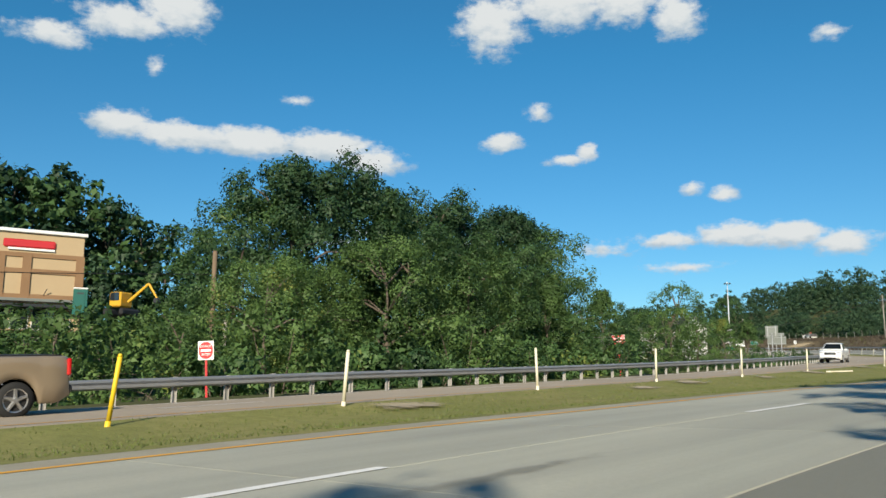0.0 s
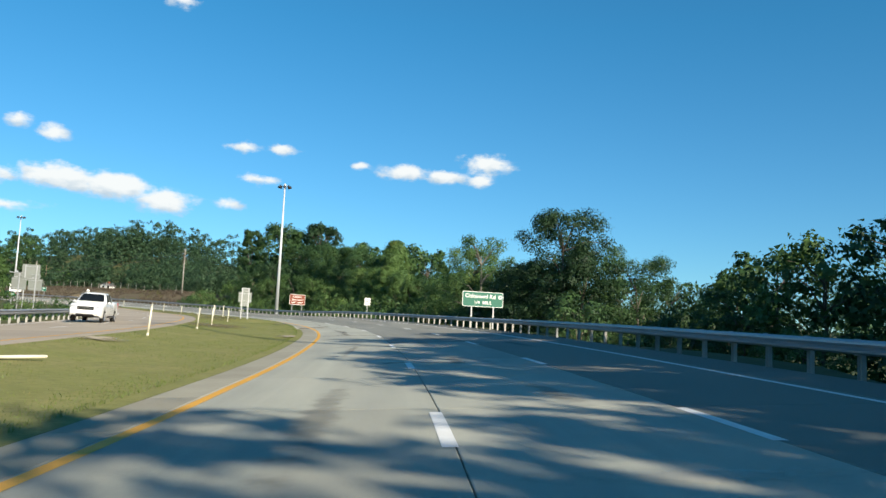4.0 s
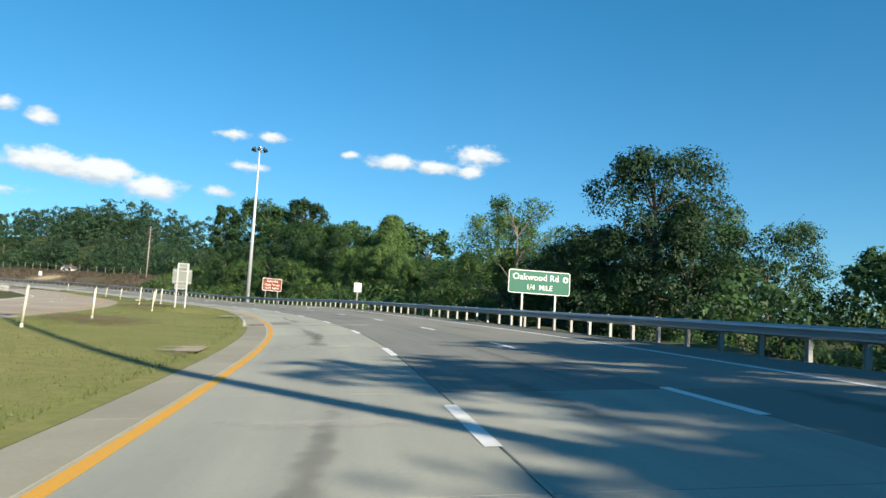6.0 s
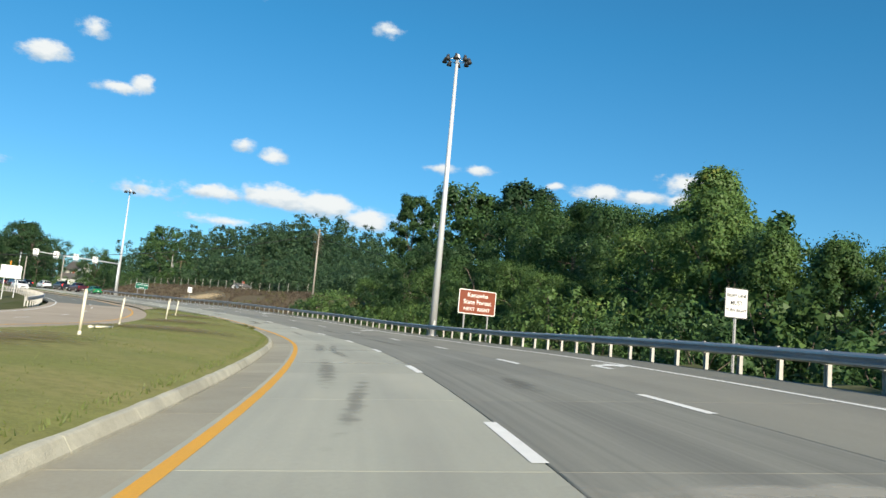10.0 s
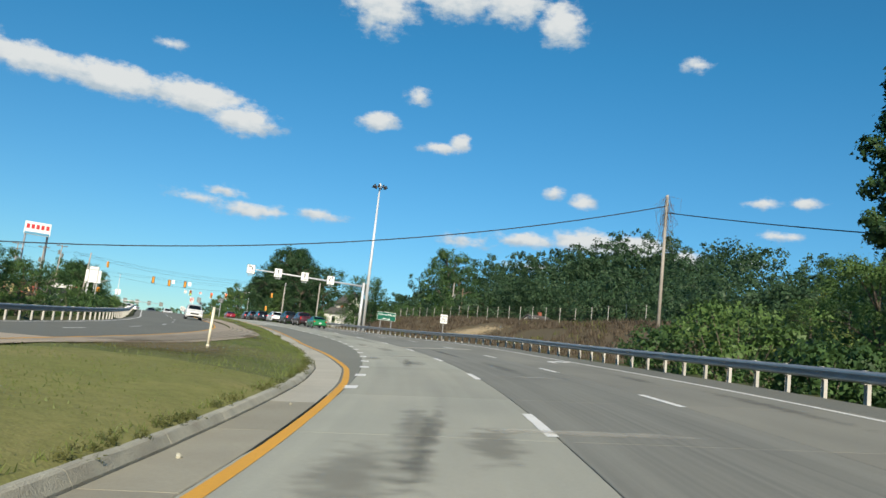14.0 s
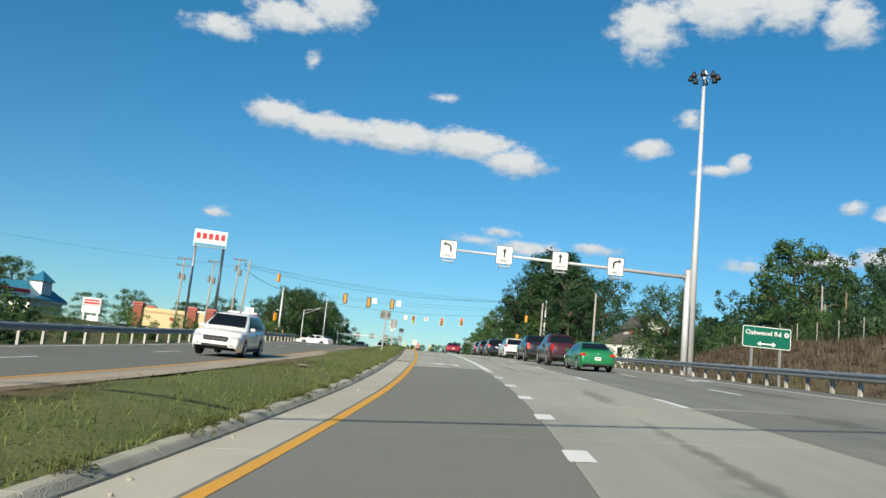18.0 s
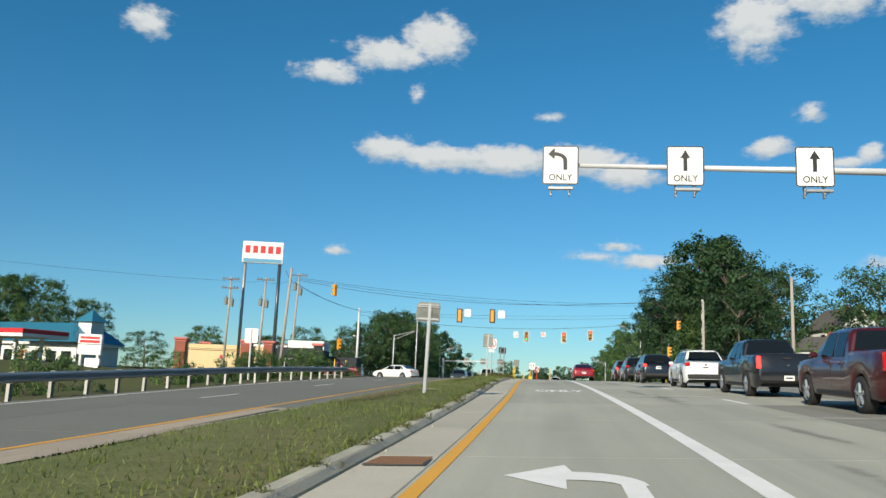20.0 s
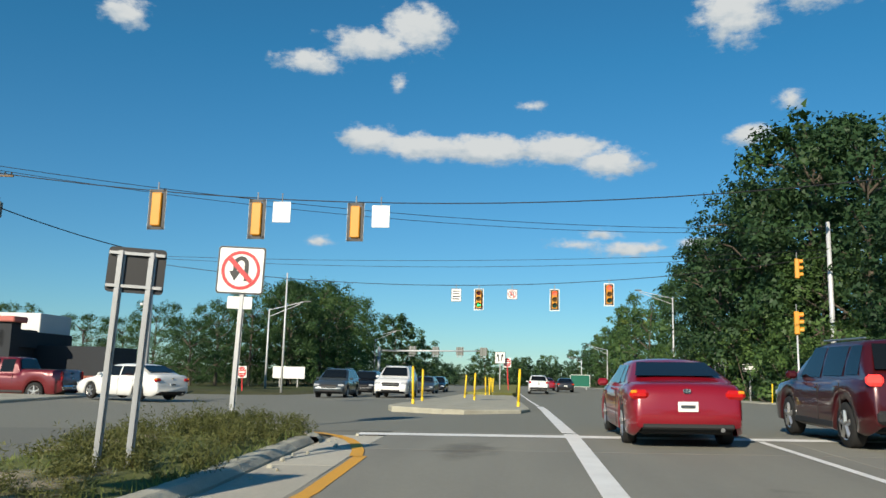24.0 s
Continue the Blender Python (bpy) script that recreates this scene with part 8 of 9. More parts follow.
def storefront():
    """A tan shop front on the rise, with a plain red and white sign."""
    shop = thing("shop", pose(-71.6, -24.6, 6.6, 0, 0, 79), "tan stucco shop front with a plain red sign", "shop")
    part("wall", block(0, 4.0, 1.6, 12.0, 8.0, 9.2, 0.05), M["stucco"], shop)
    part("parapet", block(0, 4.0, 6.35, 12.5, 8.5, 0.34, 0.06), M["sign_white"], shop)
    for x in (-5.7, -1.1, 1.1, 5.7):
        part("pilaster", block(x, -0.06, 1.9, 0.75, 0.16, 4.6), M["stucco_dark"], shop)
    for z in (0.2, 2.6, 4.1):
        part("band", block(0, -0.045, z, 12.0, 0.13, 0.42), M["stucco_dark"], shop)
    part("ledge", block(0, -0.2, -0.15, 12.2, 0.5, 0.30, 0.04), M["sign_back"], shop)
    part("awning", block(0, -0.7, -0.75, 12.2, 1.4, 0.28, 0.04), M["charcoal"], shop)
    for x in (-4.6, -2.8, -1.0, 0.8, 2.6, 4.4):
        wall_window(shop, x, -0.03, -1.9, 1.4, 1.8, ("y", -1), x > 4)
    part("sign_bar", block(1.2, -0.12, 5.15, 4.4, 0.14, 0.75, 0.1), M["canopy_red"], shop, "plain red sign shape")
    part("sign_bar", block(1.4, -0.12, 4.62, 4.0, 0.10, 0.22, 0.03), M["sign_white"], shop, "plain white sign strip")
    part("emblem", plate([(-2.6 + 0.8 * math.cos(radians(a)), 5.1 + 0.72 * math.sin(radians(a))) for a in range(30, 390, 60)], 0.1, -0.12), M["sign_white"], shop, "plain white six-sided emblem")
    part("emblem_core", plate([(-2.6 + 0.4 * math.cos(radians(a)), 5.1 + 0.36 * math.sin(radians(a))) for a in range(30, 390, 60)], 0.03, -0.15), M["sign_black"], shop)
    for x in (-2.6, 2.7):
        part("lamp", bar((x, -0.1, 0.35), (x + 0.25, -0.5, 0.95), 0.035, n=6), M["dark"], shop)
    wc = thing("portable_toilet", pose(-61.6, -21.8, 4.6, 0, 0, 70), "green portable toilet with a pale roof", "portable toilet")
    part("body", block(0, 0, 1.1, 1.15, 1.15, 2.2, 0.04), M["toilet_green"], wc)
    part("roof", block(0, 0, 2.27, 1.22, 1.22, 0.16, 0.07), M["sign_white"], wc, "pale domed roof")
    part("door", block(0, -0.59, 1.05, 0.72, 0.04, 1.9, 0.01), M["toilet_green"], wc)
    part("vent", block(0, -0.59, 1.85, 0.5, 0.05, 0.14), M["dark"], wc)
    dig = thing("excavator", pose(-60.6, -18.6, 4.6, 0, 0, 30), "yellow excavator with a raised arm", "excavator")
    part("track", block(-0.8, 0, 0.35, 0.45, 2.6, 0.7, 0.2), M["trim_black"], dig), part("track", block(0.8, 0, 0.35, 0.45, 2.6, 0.7, 0.2), M["trim_black"], dig)
    part("cab", block(-0.3, 0.2, 1.5, 1.2, 1.6, 1.3, 0.1), M["digger_yellow"], dig)
    part("cab_window", block(-0.3, -0.62, 1.75, 0.9, 0.06, 0.7), M["window_dark"], dig)
    part("boom", bar((0.5, 0.2, 1.3), (2.2, 0.6, 2.9), 0.16, 0.12, 8), M["digger_yellow"], dig), part("stick", bar((2.2, 0.6, 2.9), (3.0, 0.8, 1.6), 0.11, 0.09, 8), M["digger_yellow"], dig)
    part("bucket", block(3.0, 0.8, 1.4, 0.5, 0.6, 0.5, 0.1), M["dark"], dig)


storefront()


def blue_shop():
    """A shop under blue metal roofs with a cupola, and a canopy with a red band before it."""
    c = side_place(404, -88, 0)
    shop = thing("shop", pose(c.x, c.y, at(404, LINE[:, 3]) - 1.2, 0, 0, yaw_of(404) - 14), "white shop with blue metal roofs and a cupola", "shop")

    def hip(cx, cy, z, w, d, h, inset):
        bm = bmesh.new()
        a = [bm.verts.new((cx + x * w / 2, cy + y * d / 2, z)) for x, y in ((-1, -1), (1, -1), (1, 1), (-1, 1))]
        k = max(0.0, w / 2 - inset)
        b = [bm.verts.new((cx + x * k, cy + y * max(0.02, d / 2 - inset), z + h)) for x, y in ((-1, -1), (1, -1), (1, 1), (-1, 1))]
        bm.faces.new(a[::-1]), bm.faces.new(b)
        for i in range(4):
            j = (i + 1) % 4
            bm.faces.new((a[i], a[j], b[j], b[i]))
        return bm

    def seams(roof, cx, cy, z, w, d, h, inset):
        k, n = max(0.0, w / 2 - inset), int(w / 0.55)
        for i in range(1, n):
            x = -w / 2 + w * i / n
            q = max(-k, min(k, x))
            bm = bmesh.new()
            tube(bm, (cx + x, cy - d / 2 - 0.01, z + 0.03), (cx + q, cy - max(0.02, d / 2 - inset), z + h + 0.03), 0.035, n=4)
            part("seam", bm, M["blue_roof"], roof)

    part("wall", block(0, 0, 1.9, 26, 9, 3.8), M["siding"], shop)
    part("fascia", block(0, 0, 3.75, 27.2, 10.2, 0.5), M["siding"], shop)
    for size, words in (((0, 0, 4.0, 27.6, 10.6, 3.2, 3.6), "blue standing-seam roof"), ((9.0, -3.2, 4.0, 10.5, 6.0, 1.9, 2.4), "lower blue roof")):
        seams(part("roof", hip(*size), M["blue_roof"], shop, words), *size)
    cup = part("cupola", block(12.0, -1.0, 6.2, 2.7, 2.7, 2.6), M["siding"], shop)
    part("cupola_roof", hip(12.0, -1.0, 7.4, 3.6, 3.6, 2.0, 1.8), M["blue_roof"], cup, "pointed blue roof")
    for x in (-10, -7, -4, -1, 2, 5, 8, 11):
        wall_window(shop, x, -4.52, 1.6, 2.0, 2.0, ("y", -1), x == 2)
    c = side_place(386, -84, 0)
    canopy = thing("fuel_canopy", pose(c.x, c.y, at(386, LINE[:, 3]) - 1.0, 0, 0, yaw_of(386) - 14), "flat fuel canopy with a red band", "canopy")
    part("deck", block(0, 0, 4.1, 22, 8, 0.5, 0.04), M["siding"], canopy)
    part("band", block(0, 0, 4.65, 22.1, 8.1, 0.62, 0.05), M["canopy_red"], canopy, "red canopy band")
    for x in (-8, 0, 8):
        for y in (-2.2, 2.2):
            part("column", block(x, y, 2.0, 0.4, 0.4, 4.0), M["siding"], canopy)
        part("pump", block(x, 0, 0.9, 0.6, 0.9, 1.7, 0.05), M["siding"], canopy, "white fuel pump")


blue_shop()


def brick_bank():
    """A low cream building with red brick corner towers."""
    c = side_place(381.5, -45.0, 0)
    b = thing("shop", pose(c.x, c.y, at(381, LINE[:, 3]) - 0.9, 0, 0, yaw_of(381) + 8), "cream low building with red brick corner piers", "shop")
    part("wall", block(0, 0, 1.3, 11.0, 12.0, 3.2), M["cream"], b)
    part("upper_wall", block(0, 0, 3.2, 11.1, 12.1, 0.55, 0.04), M["cream"], b)
    part("groove", block(-1.5, -6.03, 2.75, 6.0, 0.03, 0.07), M["stucco_dark"], b)
    for x, y in ((-5.6, -5.9), (5.4, -5.9), (-5.6, 5.9), (5.4, 5.9), (2.6, -6.05)):
        pier = part("pier", block(x, y, 1.75, 1.3, 1.3, 4.3), M["brick_red"], b, "red brick corner pier")
        part("cornice", block(x, y, 4.05, 1.65, 1.65, 0.28, 0.05), M["cornice_red"], pier)
        part("cornice", block(x, y, 3.75, 1.45, 1.45, 0.14), M["cornice_red"], pier)
    part("rear_block", block(4.0, 3.0, 3.3, 5.0, 5.0, 1.3), M["siding"], b)
    part("notice", block(-0.4, -6.05, 2.0, 0.6, 0.06, 0.45, 0.02), M["canopy_red"], b, "small red wall panel")
    for y in (-3.5, 0, 3.5):
        wall_window(b, 5.53, y, 1.5, 1.6, 1.7, ("x", 1), y == 0)
    # the dark annex nearer the crossing
    c = side_place(373.5, -33.5, 0)
    a = thing("dark_annex", pose(c.x, c.y, at(373, LINE[:, 3]) - 0.9, 0, 0, yaw_of(373) + 4), "dark single-storey shop wall beside the corner", "shop")
    part("wall", block(0, 0, 1.5, 4.6, 7.0, 3.6, 0.03), M["charcoal"], a)
    part("fascia", block(0, 0, 2.75, 4.9, 7.3, 0.9, 0.04), M["charcoal"], a)
    part("parapet", block(0.2, 1.6, 3.75, 4.4, 3.6, 1.1, 0.03), M["siding"], a, "white rooftop screen")
    pier = part("pier", block(2.3, -3.2, 1.75, 0.9, 0.9, 3.9), M["charcoal"], a)
    part("cornice", block(2.3, -3.2, 3.75, 1.35, 1.35, 0.3, 0.05), M["cornice_red"], pier, "pink-red cornice")
    part("low_wall", block(4.6, -1.0, 0.45, 4.6, 0.4, 0.9, 0.03), M["brick_red"], a, "low red brick wall")
    part("side_wing", block(4.4, 1.6, 1.3, 4.2, 4.0, 2.4, 0.03), M["charcoal"], a)
    wall_window(a, -0.6, -3.52, 1.2, 1.6, 1.5, ("y", -1))


brick_bank()


def fuel_sign():
    """A tall panel on two steel poles."""
    a, b = side_place(374.9, -42.6, 0), side_place(375.9, -37.9, 0)
    c = (a + b) / 2
    z = at(375, LINE[:, 3]) - 1.0
    turn = math.degrees(math.atan2(b.y - a.y, b.x - a.x))
    w = (b - a).length
    sign = thing("tall_sign", pose(c.x, c.y, z, 0, 0, turn), "tall white sign with plain shapes on two poles", "tall sign")
    part("pole", bar((-w / 2 + 0.25, 0.1, -0.5), (-w / 2 + 0.25, 0.1, 16.2), 0.2, n=14), M["galvanised"], sign, "grey steel pole", True)
    part("pole", bar((w / 2 - 0.25, 0.1, -0.5), (w / 2 - 0.25, 0.1, 16.2), 0.22, n=14), M["car_slate"], sign, "dark steel pole", True)
    panel = part("panel", block(0, -0.1, 15.4, w + 0.3, 0.5, 2.75, 0.06), M["sign_white"], sign, "white sign box")
    part("blue_band", block(0, -0.36, 14.35, w, 0.03, 0.45), M["sign_blue"], panel, "pale blue band")
    for k in range(5):
        part("red_shape", block(-1.9 + 0.95 * k, -0.37, 15.75, 0.62, 0.03, 0.95, 0.01), M["sign_red"], panel, "plain red block")
    c = side_place(348.6, -46.7, 0)
    s = thing("pylon_sign", pose(c.x, c.y, at(348, LINE[:, 3]) - 2.6, 0, 0, yaw_of(348) + 6), "white box sign with plain red bars on legs", "pylon sign")
    part("cabinet", block(0, 0, 4.1, 2.2, 0.4, 1.9, 0.04), M["sign_white"], s)
    part("red_bar", block(0, -0.21, 4.72, 1.8, 0.03, 0.22), M["sign_red"], s), part("red_bar", block(0, -0.21, 4.38, 1.9, 0.03, 0.26), M["sign_red"], s)
    part("divider", block(0, -0.21, 4.12, 2.1, 0.03, 0.05), M["dark"], s)
    for x in (-0.8, 0.8):
        part("leg", block(x, 0, 1.6, 0.2, 0.3, 3.4), M["siding"], s)
    part("lower_cabinet", block(0.35, 0, 2.4, 1.4, 0.36, 0.9, 0.03), M["sign_white"], s)


fuel_sign()

# ---- grass, weeds, stains and litter ----
def median_place(s, u):
    a = yellow_v(s) - GUTTER - 0.2
    return side_place(s, a + (opp_v(s) - a) * u, median_h(s, u))


def grass_blades():
    """Tufts of grass on the median, thickest where the camera passes."""
    rng = np.random.default_rng(5)
    tris = []
    for s in np.arange(2.0, 344.0, 0.5):
        if s > 343.4:
            break
        n = 190
        us = rng.random(n) ** 1.15 * 0.96 + 0.02
        p0, p1 = np.array(median_place(s, 0.0)), np.array(median_place(s, 1.0))
        d = np.array(heading(s))
        hs = np.array([median_h(s, u) for u in (0, 0.25, 0.5, 0.75, 1)])
        base = p0 + (p1 - p0) * us[:, None]
        base[:, 2] = at(s, LINE[:, 3]) + np.interp(us, (0, 0.25, 0.5, 0.75, 1), hs) - 0.005
        base += d * (rng.random(n) * 0.5)[:, None]
        tall = (0.018 + 0.045 * rng.random(n) ** 2) * (1.0 if s < 200 else 1.9) + 0.04 * (us < 0.05)
        a = rng.random(n) * 2 * math.pi
        w = (0.005 + 0.012 * rng.random(n))[:, None] * np.column_stack([np.cos(a), np.sin(a), 0 * a])
        lean = np.column_stack([rng.normal(size=n) * 0.4, rng.normal(size=n) * 0.4, np.ones(n)]) * tall[:, None]
        tris.append(np.stack([base - w, base + w, base + lean], 1))
    solid("grass", quads_mesh("grass", np.concatenate(tris), M["grass_blade"]), "short uneven grass blades on the median", "grass", kind="stuff")


grass_blades()


def weeds():
    """Straggly weeds, thick at the end of the median and thin along its kerb."""
    rng = np.random.default_rng(31)
    spots = [(334.5 + 9.4 * rng.random() ** 0.7, rng.uniform(0.04, 0.75), rng.uniform(0.12, 0.34)) for _ in range(170)]
    spots += [(344.2, rng.uniform(0.2, 0.6), rng.uniform(0.15, 0.3)) for _ in range(10)] + [(340 + 3 * rng.random(), rng.uniform(0.3, 0.6), 0.5) for _ in range(6)]
    spots += [(180 + 154 * rng.random(), 0.015, rng.uniform(0.06, 0.11)) for _ in range(150)] + [(k + rng.uniform(-0.5, 0.5), 0.012, rng.uniform(0.14, 0.26)) for k in (172.3, 172.3, 172.6, 176.8, 176.9, 208, 243) for _ in range(3)]
    tris = []
    for s, u, tall in spots:
        foot = np.array(median_place(min(s, 344.2), u))
        for _ in range(12):
            a, lean, h = rng.random() * 6.28, 0.2 + 0.5 * rng.random(), tall * (0.5 + 0.5 * rng.random())
            root = foot + np.array([0.1 * rng.normal(), 0.1 * rng.normal(), -0.02])
            tip = root + np.array([math.cos(a) * lean * h, math.sin(a) * lean * h, h])
            tris.append([root - [0.004, 0, 0], root + [0.004, 0.002, 0], tip])
            for _ in range(14):
                c = root + (tip - root) * (0.15 + 0.85 * rng.random()) + rng.normal(size=3) * 0.02
                t, b = rng.normal(size=3), rng.normal(size=3)
                t, b = t / np.linalg.norm(t), b / np.linalg.norm(b)
                tris.append([c - t * 0.009, c + t * 0.009, c + b * 0.05])
    solid("weeds", quads_mesh("weeds", np.array(tris), M["weed_leaf"]), "straggly dry weeds at the end of the median", "weeds", kind="stuff")


weeds()


def dry_brush():
    """Dead brown weeds and a few green ones over the cut bank beyond the guardrail."""
    rng = np.random.default_rng(52)
    for name, mat, count, label in (("dry_brush", "dry_brush", 5200, "dead brown weeds over the cut bank"), ("green_brush", "weed_leaf", 900, "green weeds among the dead ones on the cut bank")):
        tris = []
        for _ in range(count):
            s, v = rng.uniform(232, 344), rng.uniform(12.5, 31)
            if noise.noise((s * 0.09, v * 0.16, 4.0 if mat == "dry_brush" else 9.0)) < (-0.25 if mat == "dry_brush" else 0.12):
                continue
            if abs(s - 280) < 7 and abs(v - 20.5) < 2.2:
                continue
            p = side_place(s, v, 0)
            foot = np.array([p.x, p.y, ground_z(p.x, p.y) - 0.1])
            tall = rng.uniform(0.25, 0.75)
            for _ in range(9):
                a, lean, h = rng.random() * 6.28, 0.2 + 0.6 * rng.random(), tall * (0.5 + 0.5 * rng.random())
                root = foot + np.array([0.25 * rng.normal(), 0.25 * rng.normal(), 0])
                w = np.array([math.cos(a + 1.57), math.sin(a + 1.57), 0]) * rng.uniform(0.03, 0.08)
                tip = root + np.array([math.cos(a) * lean * h, math.sin(a) * lean * h, h + 0.1])
                tris.append([root - w, root + w, tip])
        solid(name, quads_mesh(name, np.array(tris), M[mat]), label, "weeds", kind="stuff")


dry_brush()


def stain_material(name, color, strong):
    """A soft-edged stain: full in its middle, broken by noise, fading to nothing at its rim."""
    m = bpy.data.materials.new(name)
    m.use_nodes = True
    nodes, links = m.node_tree.nodes, m.node_tree.links
    bsdf, out = nodes["Principled BSDF"], nodes["Material Output"]
    bsdf.inputs["Base Color"].default_value, bsdf.inputs["Roughness"].default_value = (*color, 1), 0.85
    uv = nodes.new("ShaderNodeUVMap")
    uv.uv_map = "patch"
    ln = nodes.new("ShaderNodeVectorMath")
    ln.operation = "LENGTH"
    links.new(uv.outputs[0], ln.inputs[0])
    geo, tex = nodes.new("ShaderNodeNewGeometry"), nodes.new("ShaderNodeTexNoise")
    tex.inputs["Scale"].default_value, tex.inputs["Detail"].default_value = 2.2, 6
    links.new(geo.outputs["Position"], tex.inputs["Vector"])
    add = nodes.new("ShaderNodeMath")
    add.operation, add.inputs[1].default_value = "MULTIPLY_ADD", 1.5
    links.new(tex.outputs[0], add.inputs[0]), links.new(ln.outputs["Value"], add.inputs[2])
    ramp = nodes.new("ShaderNodeMapRange")
    ramp.interpolation_type = "SMOOTHSTEP"
    ramp.inputs[1].default_value, ramp.inputs[2].default_value, ramp.inputs[3].default_value, ramp.inputs[4].default_value = 0.9, 1.55, strong, 0.0
    links.new(add.outputs[0], ramp.inputs[0])
    clear, mix = nodes.new("ShaderNodeBsdfTransparent"), nodes.new("ShaderNodeMixShader")
    links.new(ramp.outputs[0], mix.inputs[0]), links.new(clear.outputs[0], mix.inputs[1]), links.new(bsdf.outputs[0], mix.inputs[2])
    links.new(mix.outputs[0], out.inputs[0])
    return m


STAIN = {"turf": stain_material("dead_turf", (0.20, 0.145, 0.07), 0.6), "sand": stain_material("bare_sand", (0.46, 0.35, 0.20), 0.95), "soil": stain_material("bare_soil", (0.40, 0.33, 0.23), 0.9), "dark": stain_material("oil_stain", (0.11, 0.10, 0.087), 0.28), "pale": stain_material("pale_scuff", (0.58, 0.55, 0.47), 0.4), "tyre": stain_material("tyre_mark", (0.09, 0.086, 0.078), 0.26)}


def road_stain(s, v, long, wide, kind, skew=0.0):
    """A thin stain that follows the lane."""
    nl, nw = max(2, int(long / 1.2)), 3
    verts, uvs, faces = [], [], []
    for i in range(nl + 1):
        for j in range(nw + 1):
            a, b = 2 * i / nl - 1, 2 * j / nw - 1
            verts.append(on_road(s + a * long / 2, v + b * wide / 2 + skew * a, 0.011))
            uvs.append((a, b))
    for i in range(nl):
        for j in range(nw):
            q = i * (nw + 1) + j
            faces.append((q, q + nw + 1, q + nw + 2, q + 1))
    me = mesh_of("road_stain", verts, faces, STAIN[kind])
    layer = me.uv_layers.new(name="patch")
    for loop in me.loops:
        layer.data[loop.index].uv = uvs[loop.vertex_index]
    solid("road_stain", me, {"dark": "dark oily stain on the concrete lane", "pale": "pale scuffed strip across the lane", "tyre": "long dark tyre mark on the lane"}[kind], kind="structure")


def soil_patch(s, u, long, wide, kind="soil"):
    """Bare soil or dead turf showing through the grass of the median."""
    verts, uvs, faces = [], [], []
    n = 8
    for i in range(n + 1):
        for j in range(n + 1):
            a, b = 2 * i / n - 1, 2 * j / n - 1
            w = min(0.97, max(0.01, u + b * wide / 8))
            verts.append(median_place(s + a * long / 2, w) + Vector((0, 0, 0.062)))
            uvs.append((a, b))
    for i in range(n):
        for j in range(n):
            q = i * (n + 1) + j
            faces.append((q, q + n + 1, q + n + 2, q + 1))
    me = mesh_of("bare_soil", verts, faces, STAIN[kind], True)
    layer = me.uv_layers.new(name="patch")
    for loop in me.loops:
        layer.data[loop.index].uv = uvs[loop.vertex_index]
    solid("bare_soil", me, "patch of bare pale soil in the grass" if kind == "soil" else "patch of dead brown turf", "bare soil", "bare patches", "structure")


for soil_s, soil_u, soil_l, soil_w in ((14.6, 0.72, 3.2, 1.6), (26, 0.7, 2.4, 1.2), (30.6, 0.8, 2.8, 1.4), (38.5, 0.8, 2.4, 1.2), (47, 0.85, 3.0, 1.6), (60, 0.9, 4.0, 1.4), (75, 0.05, 5.0, 1.2), (102, 0.1, 5.0, 1.0), (270, 0.4, 1.6, 0.9), (303, 0.35, 1.8, 1.0), (336, 0.3, 4.5, 2.2), (340, 0.55, 3.5, 2.0)):
    soil_patch(soil_s, soil_u, soil_l, soil_w)
for soil_s, soil_u, soil_l, soil_w in ((150, 0.6, 14, 5.5), (168, 0.7, 16, 5), (186, 0.55, 14, 4.5), (205, 0.6, 14, 4), (226, 0.6, 12, 3.6), (236, 0.7, 12, 3.4), (246, 0.55, 12, 3.2), (256, 0.75, 12, 3), (272, 0.6, 12, 2.6), (300, 0.6, 14, 2.6), (318, 0.5, 12, 2.4), (90, 0.75, 16, 3.5), (115, 0.7, 18, 4), (132, 0.75, 14, 4)):
    soil_patch(soil_s, soil_u, soil_l, soil_w, "turf")


def sandy_scar():
    """Bare pale sand where the cut bank has slipped."""
    verts, uvs, faces = [], [], []
    n = 16
    for i in range(n + 1):
        for j in range(n + 1):
            a, b = 2 * i / n - 1, 2 * j / n - 1
            p = side_place(280 + a * 11, 20.5 + b * 3.4 - a * 1.2, 0)
            verts.append((p.x, p.y, ground_z(p.x, p.y) + 0.14))
            uvs.append((a, b))
    for i in range(n):
        for j in range(n):
            q = i * (n + 1) + j
            faces.append((q, q + n + 1, q + n + 2, q + 1))
    me = mesh_of("sandy_scar", verts, faces, STAIN["sand"], True)
    layer = me.uv_layers.new(name="patch")
    for loop in me.loops:
        layer.data[loop.index].uv = uvs[loop.vertex_index]
    solid("sandy_scar", me, "bare pale sand on the slipped bank", "bare soil", kind="structure")


sandy_scar()
stain_rng = random.Random(8)
for stain_s, stain_v, stain_l, stain_w in ((78, -1.8, 4.0, 0.9), (189, -2.4, 6.0, 1.3), (191.5, -0.9, 5.0, 1.1), (213.5, -1.5, 5.0, 1.5), (217.0, -3.0, 4.0, 1.2), (229, -1.6, 8.0, 1.3), (236, -2.4, 5.0, 1.0), (342.0, -5.0, 3.4, 1.5), (334, -5.0, 5.0, 1.0), (262, 1.9, 6.0, 1.6), (310, 1.8, 9.0, 1.5), (322, -1.6, 8.0, 1.4), (336, -1.7, 7.0, 1.6)):
    road_stain(stain_s, stain_v, stain_l, stain_w, "dark")
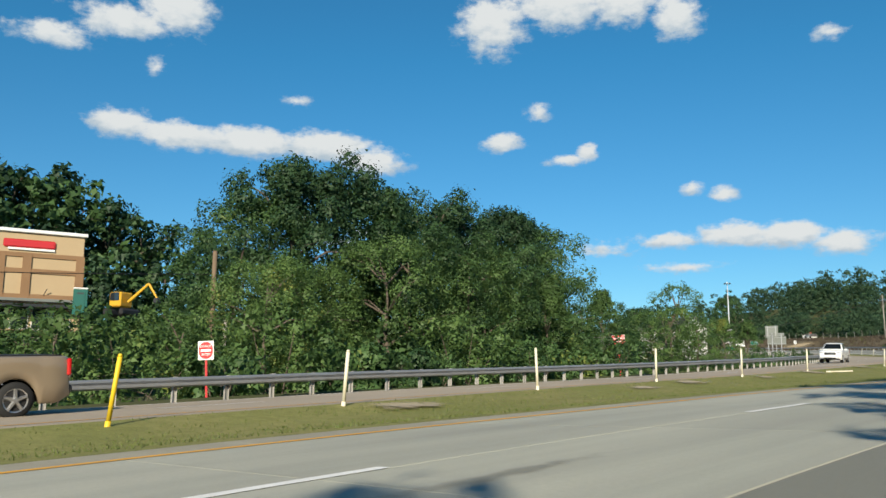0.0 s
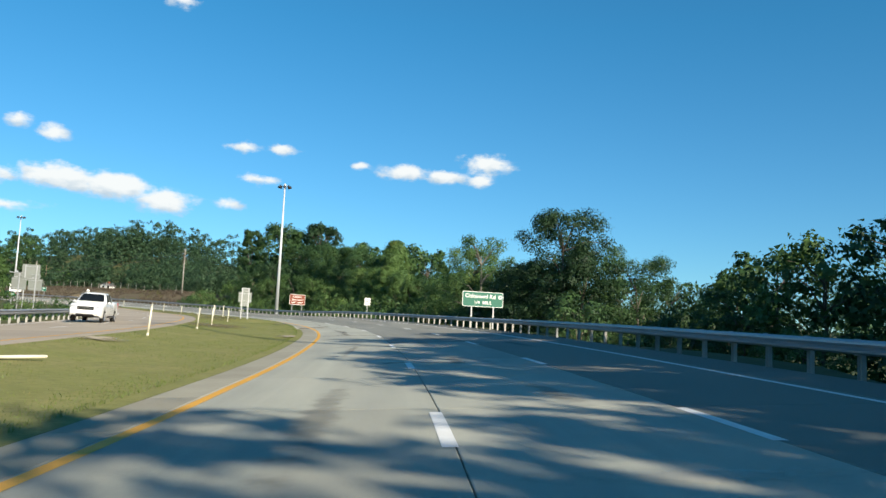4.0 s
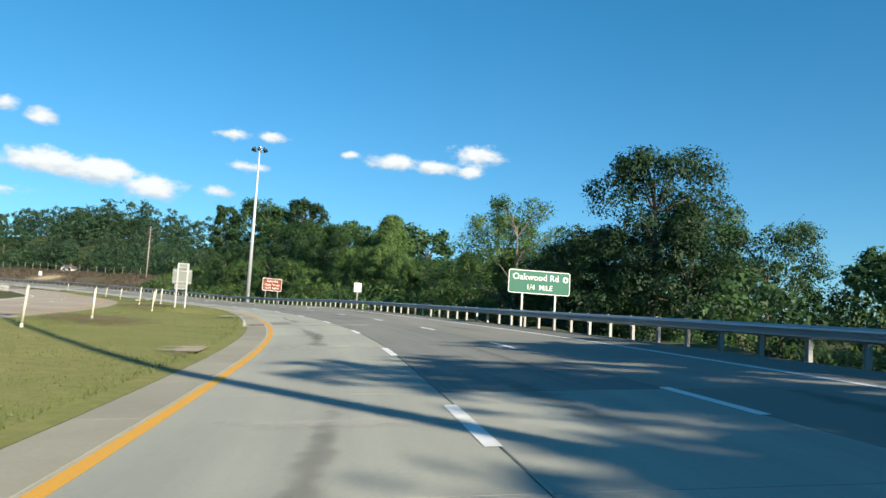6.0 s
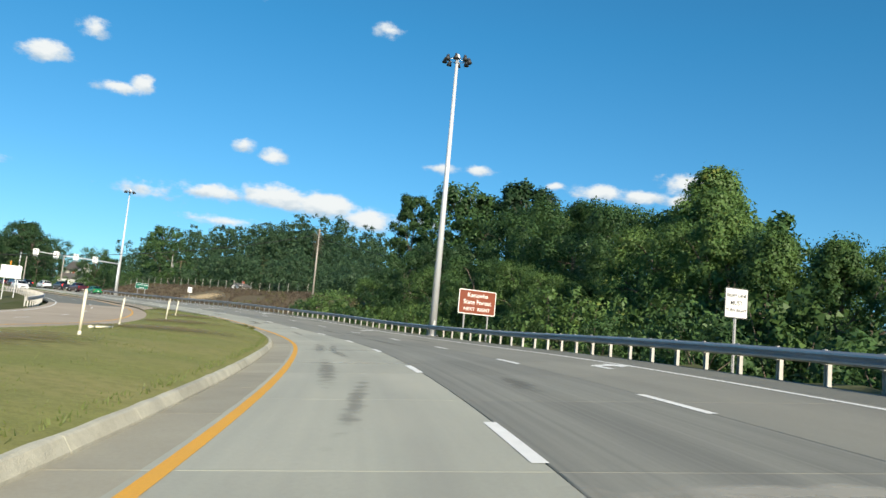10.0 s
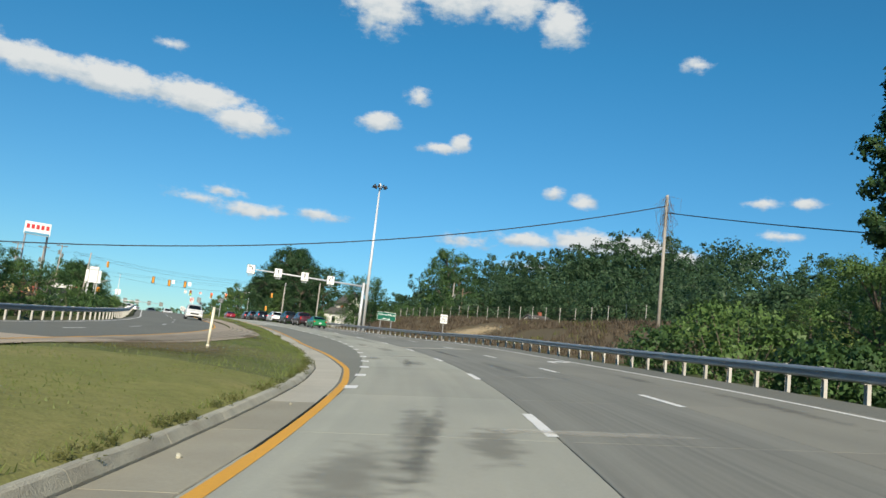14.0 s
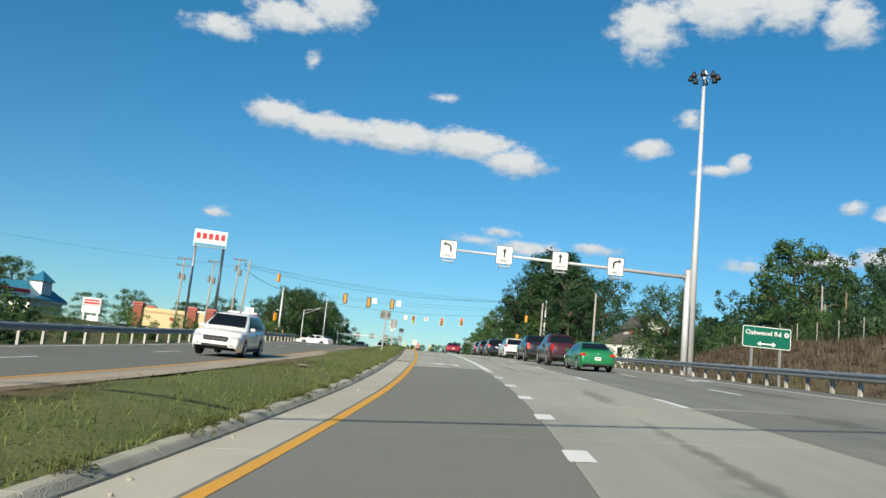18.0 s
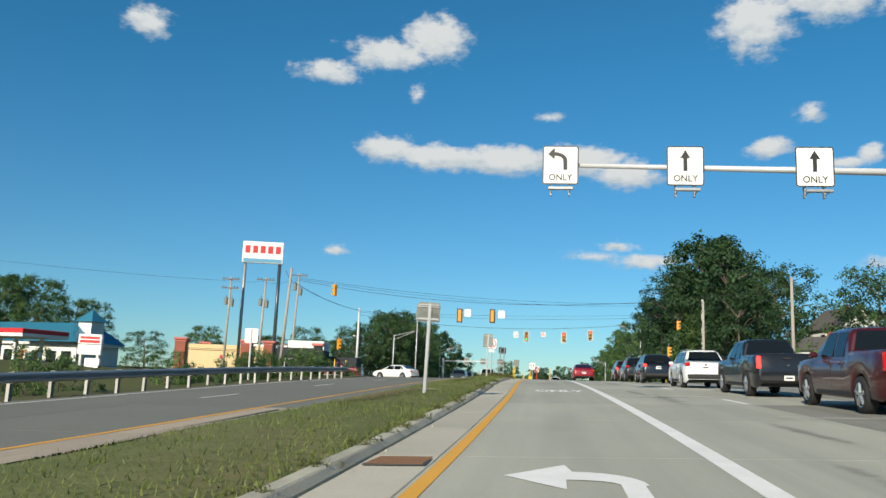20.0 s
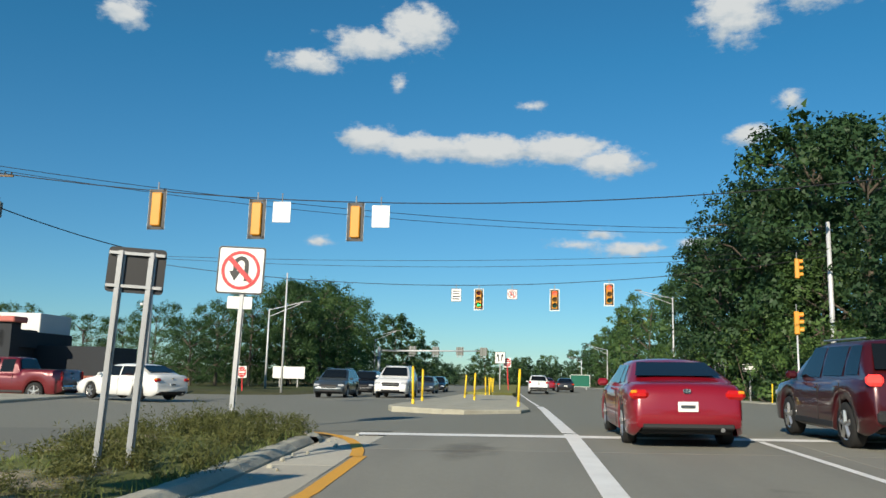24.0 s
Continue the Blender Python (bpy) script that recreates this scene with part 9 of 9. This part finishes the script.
for stain_k in range(46):
    stain_lane = stain_rng.choice((-1.7, -1.7, 1.7, 1.7, 5.0))
    road_stain(-5 + stain_k * 7.3 + stain_rng.uniform(-3, 3), stain_lane + stain_rng.uniform(-0.7, 0.7), stain_rng.uniform(5, 18), stain_rng.uniform(0.35, 0.9), stain_rng.choice(("tyre", "tyre", "dark")), stain_rng.uniform(-0.25, 0.25))
for stain_k in range(22):
    road_stain(20 + stain_k * 14.4 + stain_rng.uniform(-4, 4), stain_rng.choice((-1.2, 1.8, 0.4)), 1.0, stain_rng.uniform(3, 6.5), "pale")
for stain_k in range(8):
    road_stain(60 + stain_k * 22, -1.7, 12, 0.5, "tyre", 0.3)


def lane_patch(s0, s1, v0, v1, mat, label):
    """A repair laid across the slabs, thinly proud of them."""
    n = max(1, int((s1 - s0) / 1.5))
    rows = [[on_road(s0 + (s1 - s0) * i / n, v0 + (v1 - v0) * j / 6, 0.0042) for j in range(7)] for i in range(n + 1)]
    verts = [p for row in rows for p in row]
    faces = [(i * 7 + j, (i + 1) * 7 + j, (i + 1) * 7 + j + 1, i * 7 + j + 1) for i in range(n) for j in range(6)]
    solid("lane_repair", mesh_of("lane_repair", verts, faces, M[mat]), label, kind="structure")


lane_patch(93.3, 94.0, -2.9, 1.6, "gutter_pale", "pale concrete repair strip across the lane")
lane_patch(94.2, 97.6, -3.05, -2.1, "old_asphalt", "brownish rectangular patch beside the drain")
lane_patch(233.1, 234.1, -3.0, 4.4, "gutter_pale", "pale concrete repair strip across two lanes")


def litter():
    """Pebbles and broken bits of kerb in the gutter."""
    rng = random.Random(6)
    first = None
    for k in range(60):
        s = rng.choice((rng.uniform(100, 340), rng.uniform(334, 344), rng.uniform(240, 330)))
        p = on_road(s, yellow_v(s) - GUTTER + 0.06 + 0.5 * rng.random() ** 2, 0.0)
        size = rng.uniform(0.012, 0.035) * (2.0 if rng.random() < 0.1 else 1.0)
        m = pose(p.x, p.y, p.z + size * 0.3, rng.uniform(0, 360), rng.uniform(0, 360), 0) @ Matrix.Diagonal((size, size * rng.uniform(0.6, 1.3), size * rng.uniform(0.5, 0.9), 1))
        if first is None:
            bm = bmesh.new()
            bmesh.ops.create_icosphere(bm, subdivisions=1, radius=1.0)
            for v in bm.verts:
                v.co *= rng.uniform(0.75, 1.2)
            first = solid("stone", bm_mesh("stone", bm, M["curb"]), "small broken stone in the gutter", "stone", "gutter stones", m=m)
            size0 = first.scale.copy()
        else:
            copy_thing(first, m @ Matrix.Diagonal((*(1 / k for k in size0), 1)))


litter()
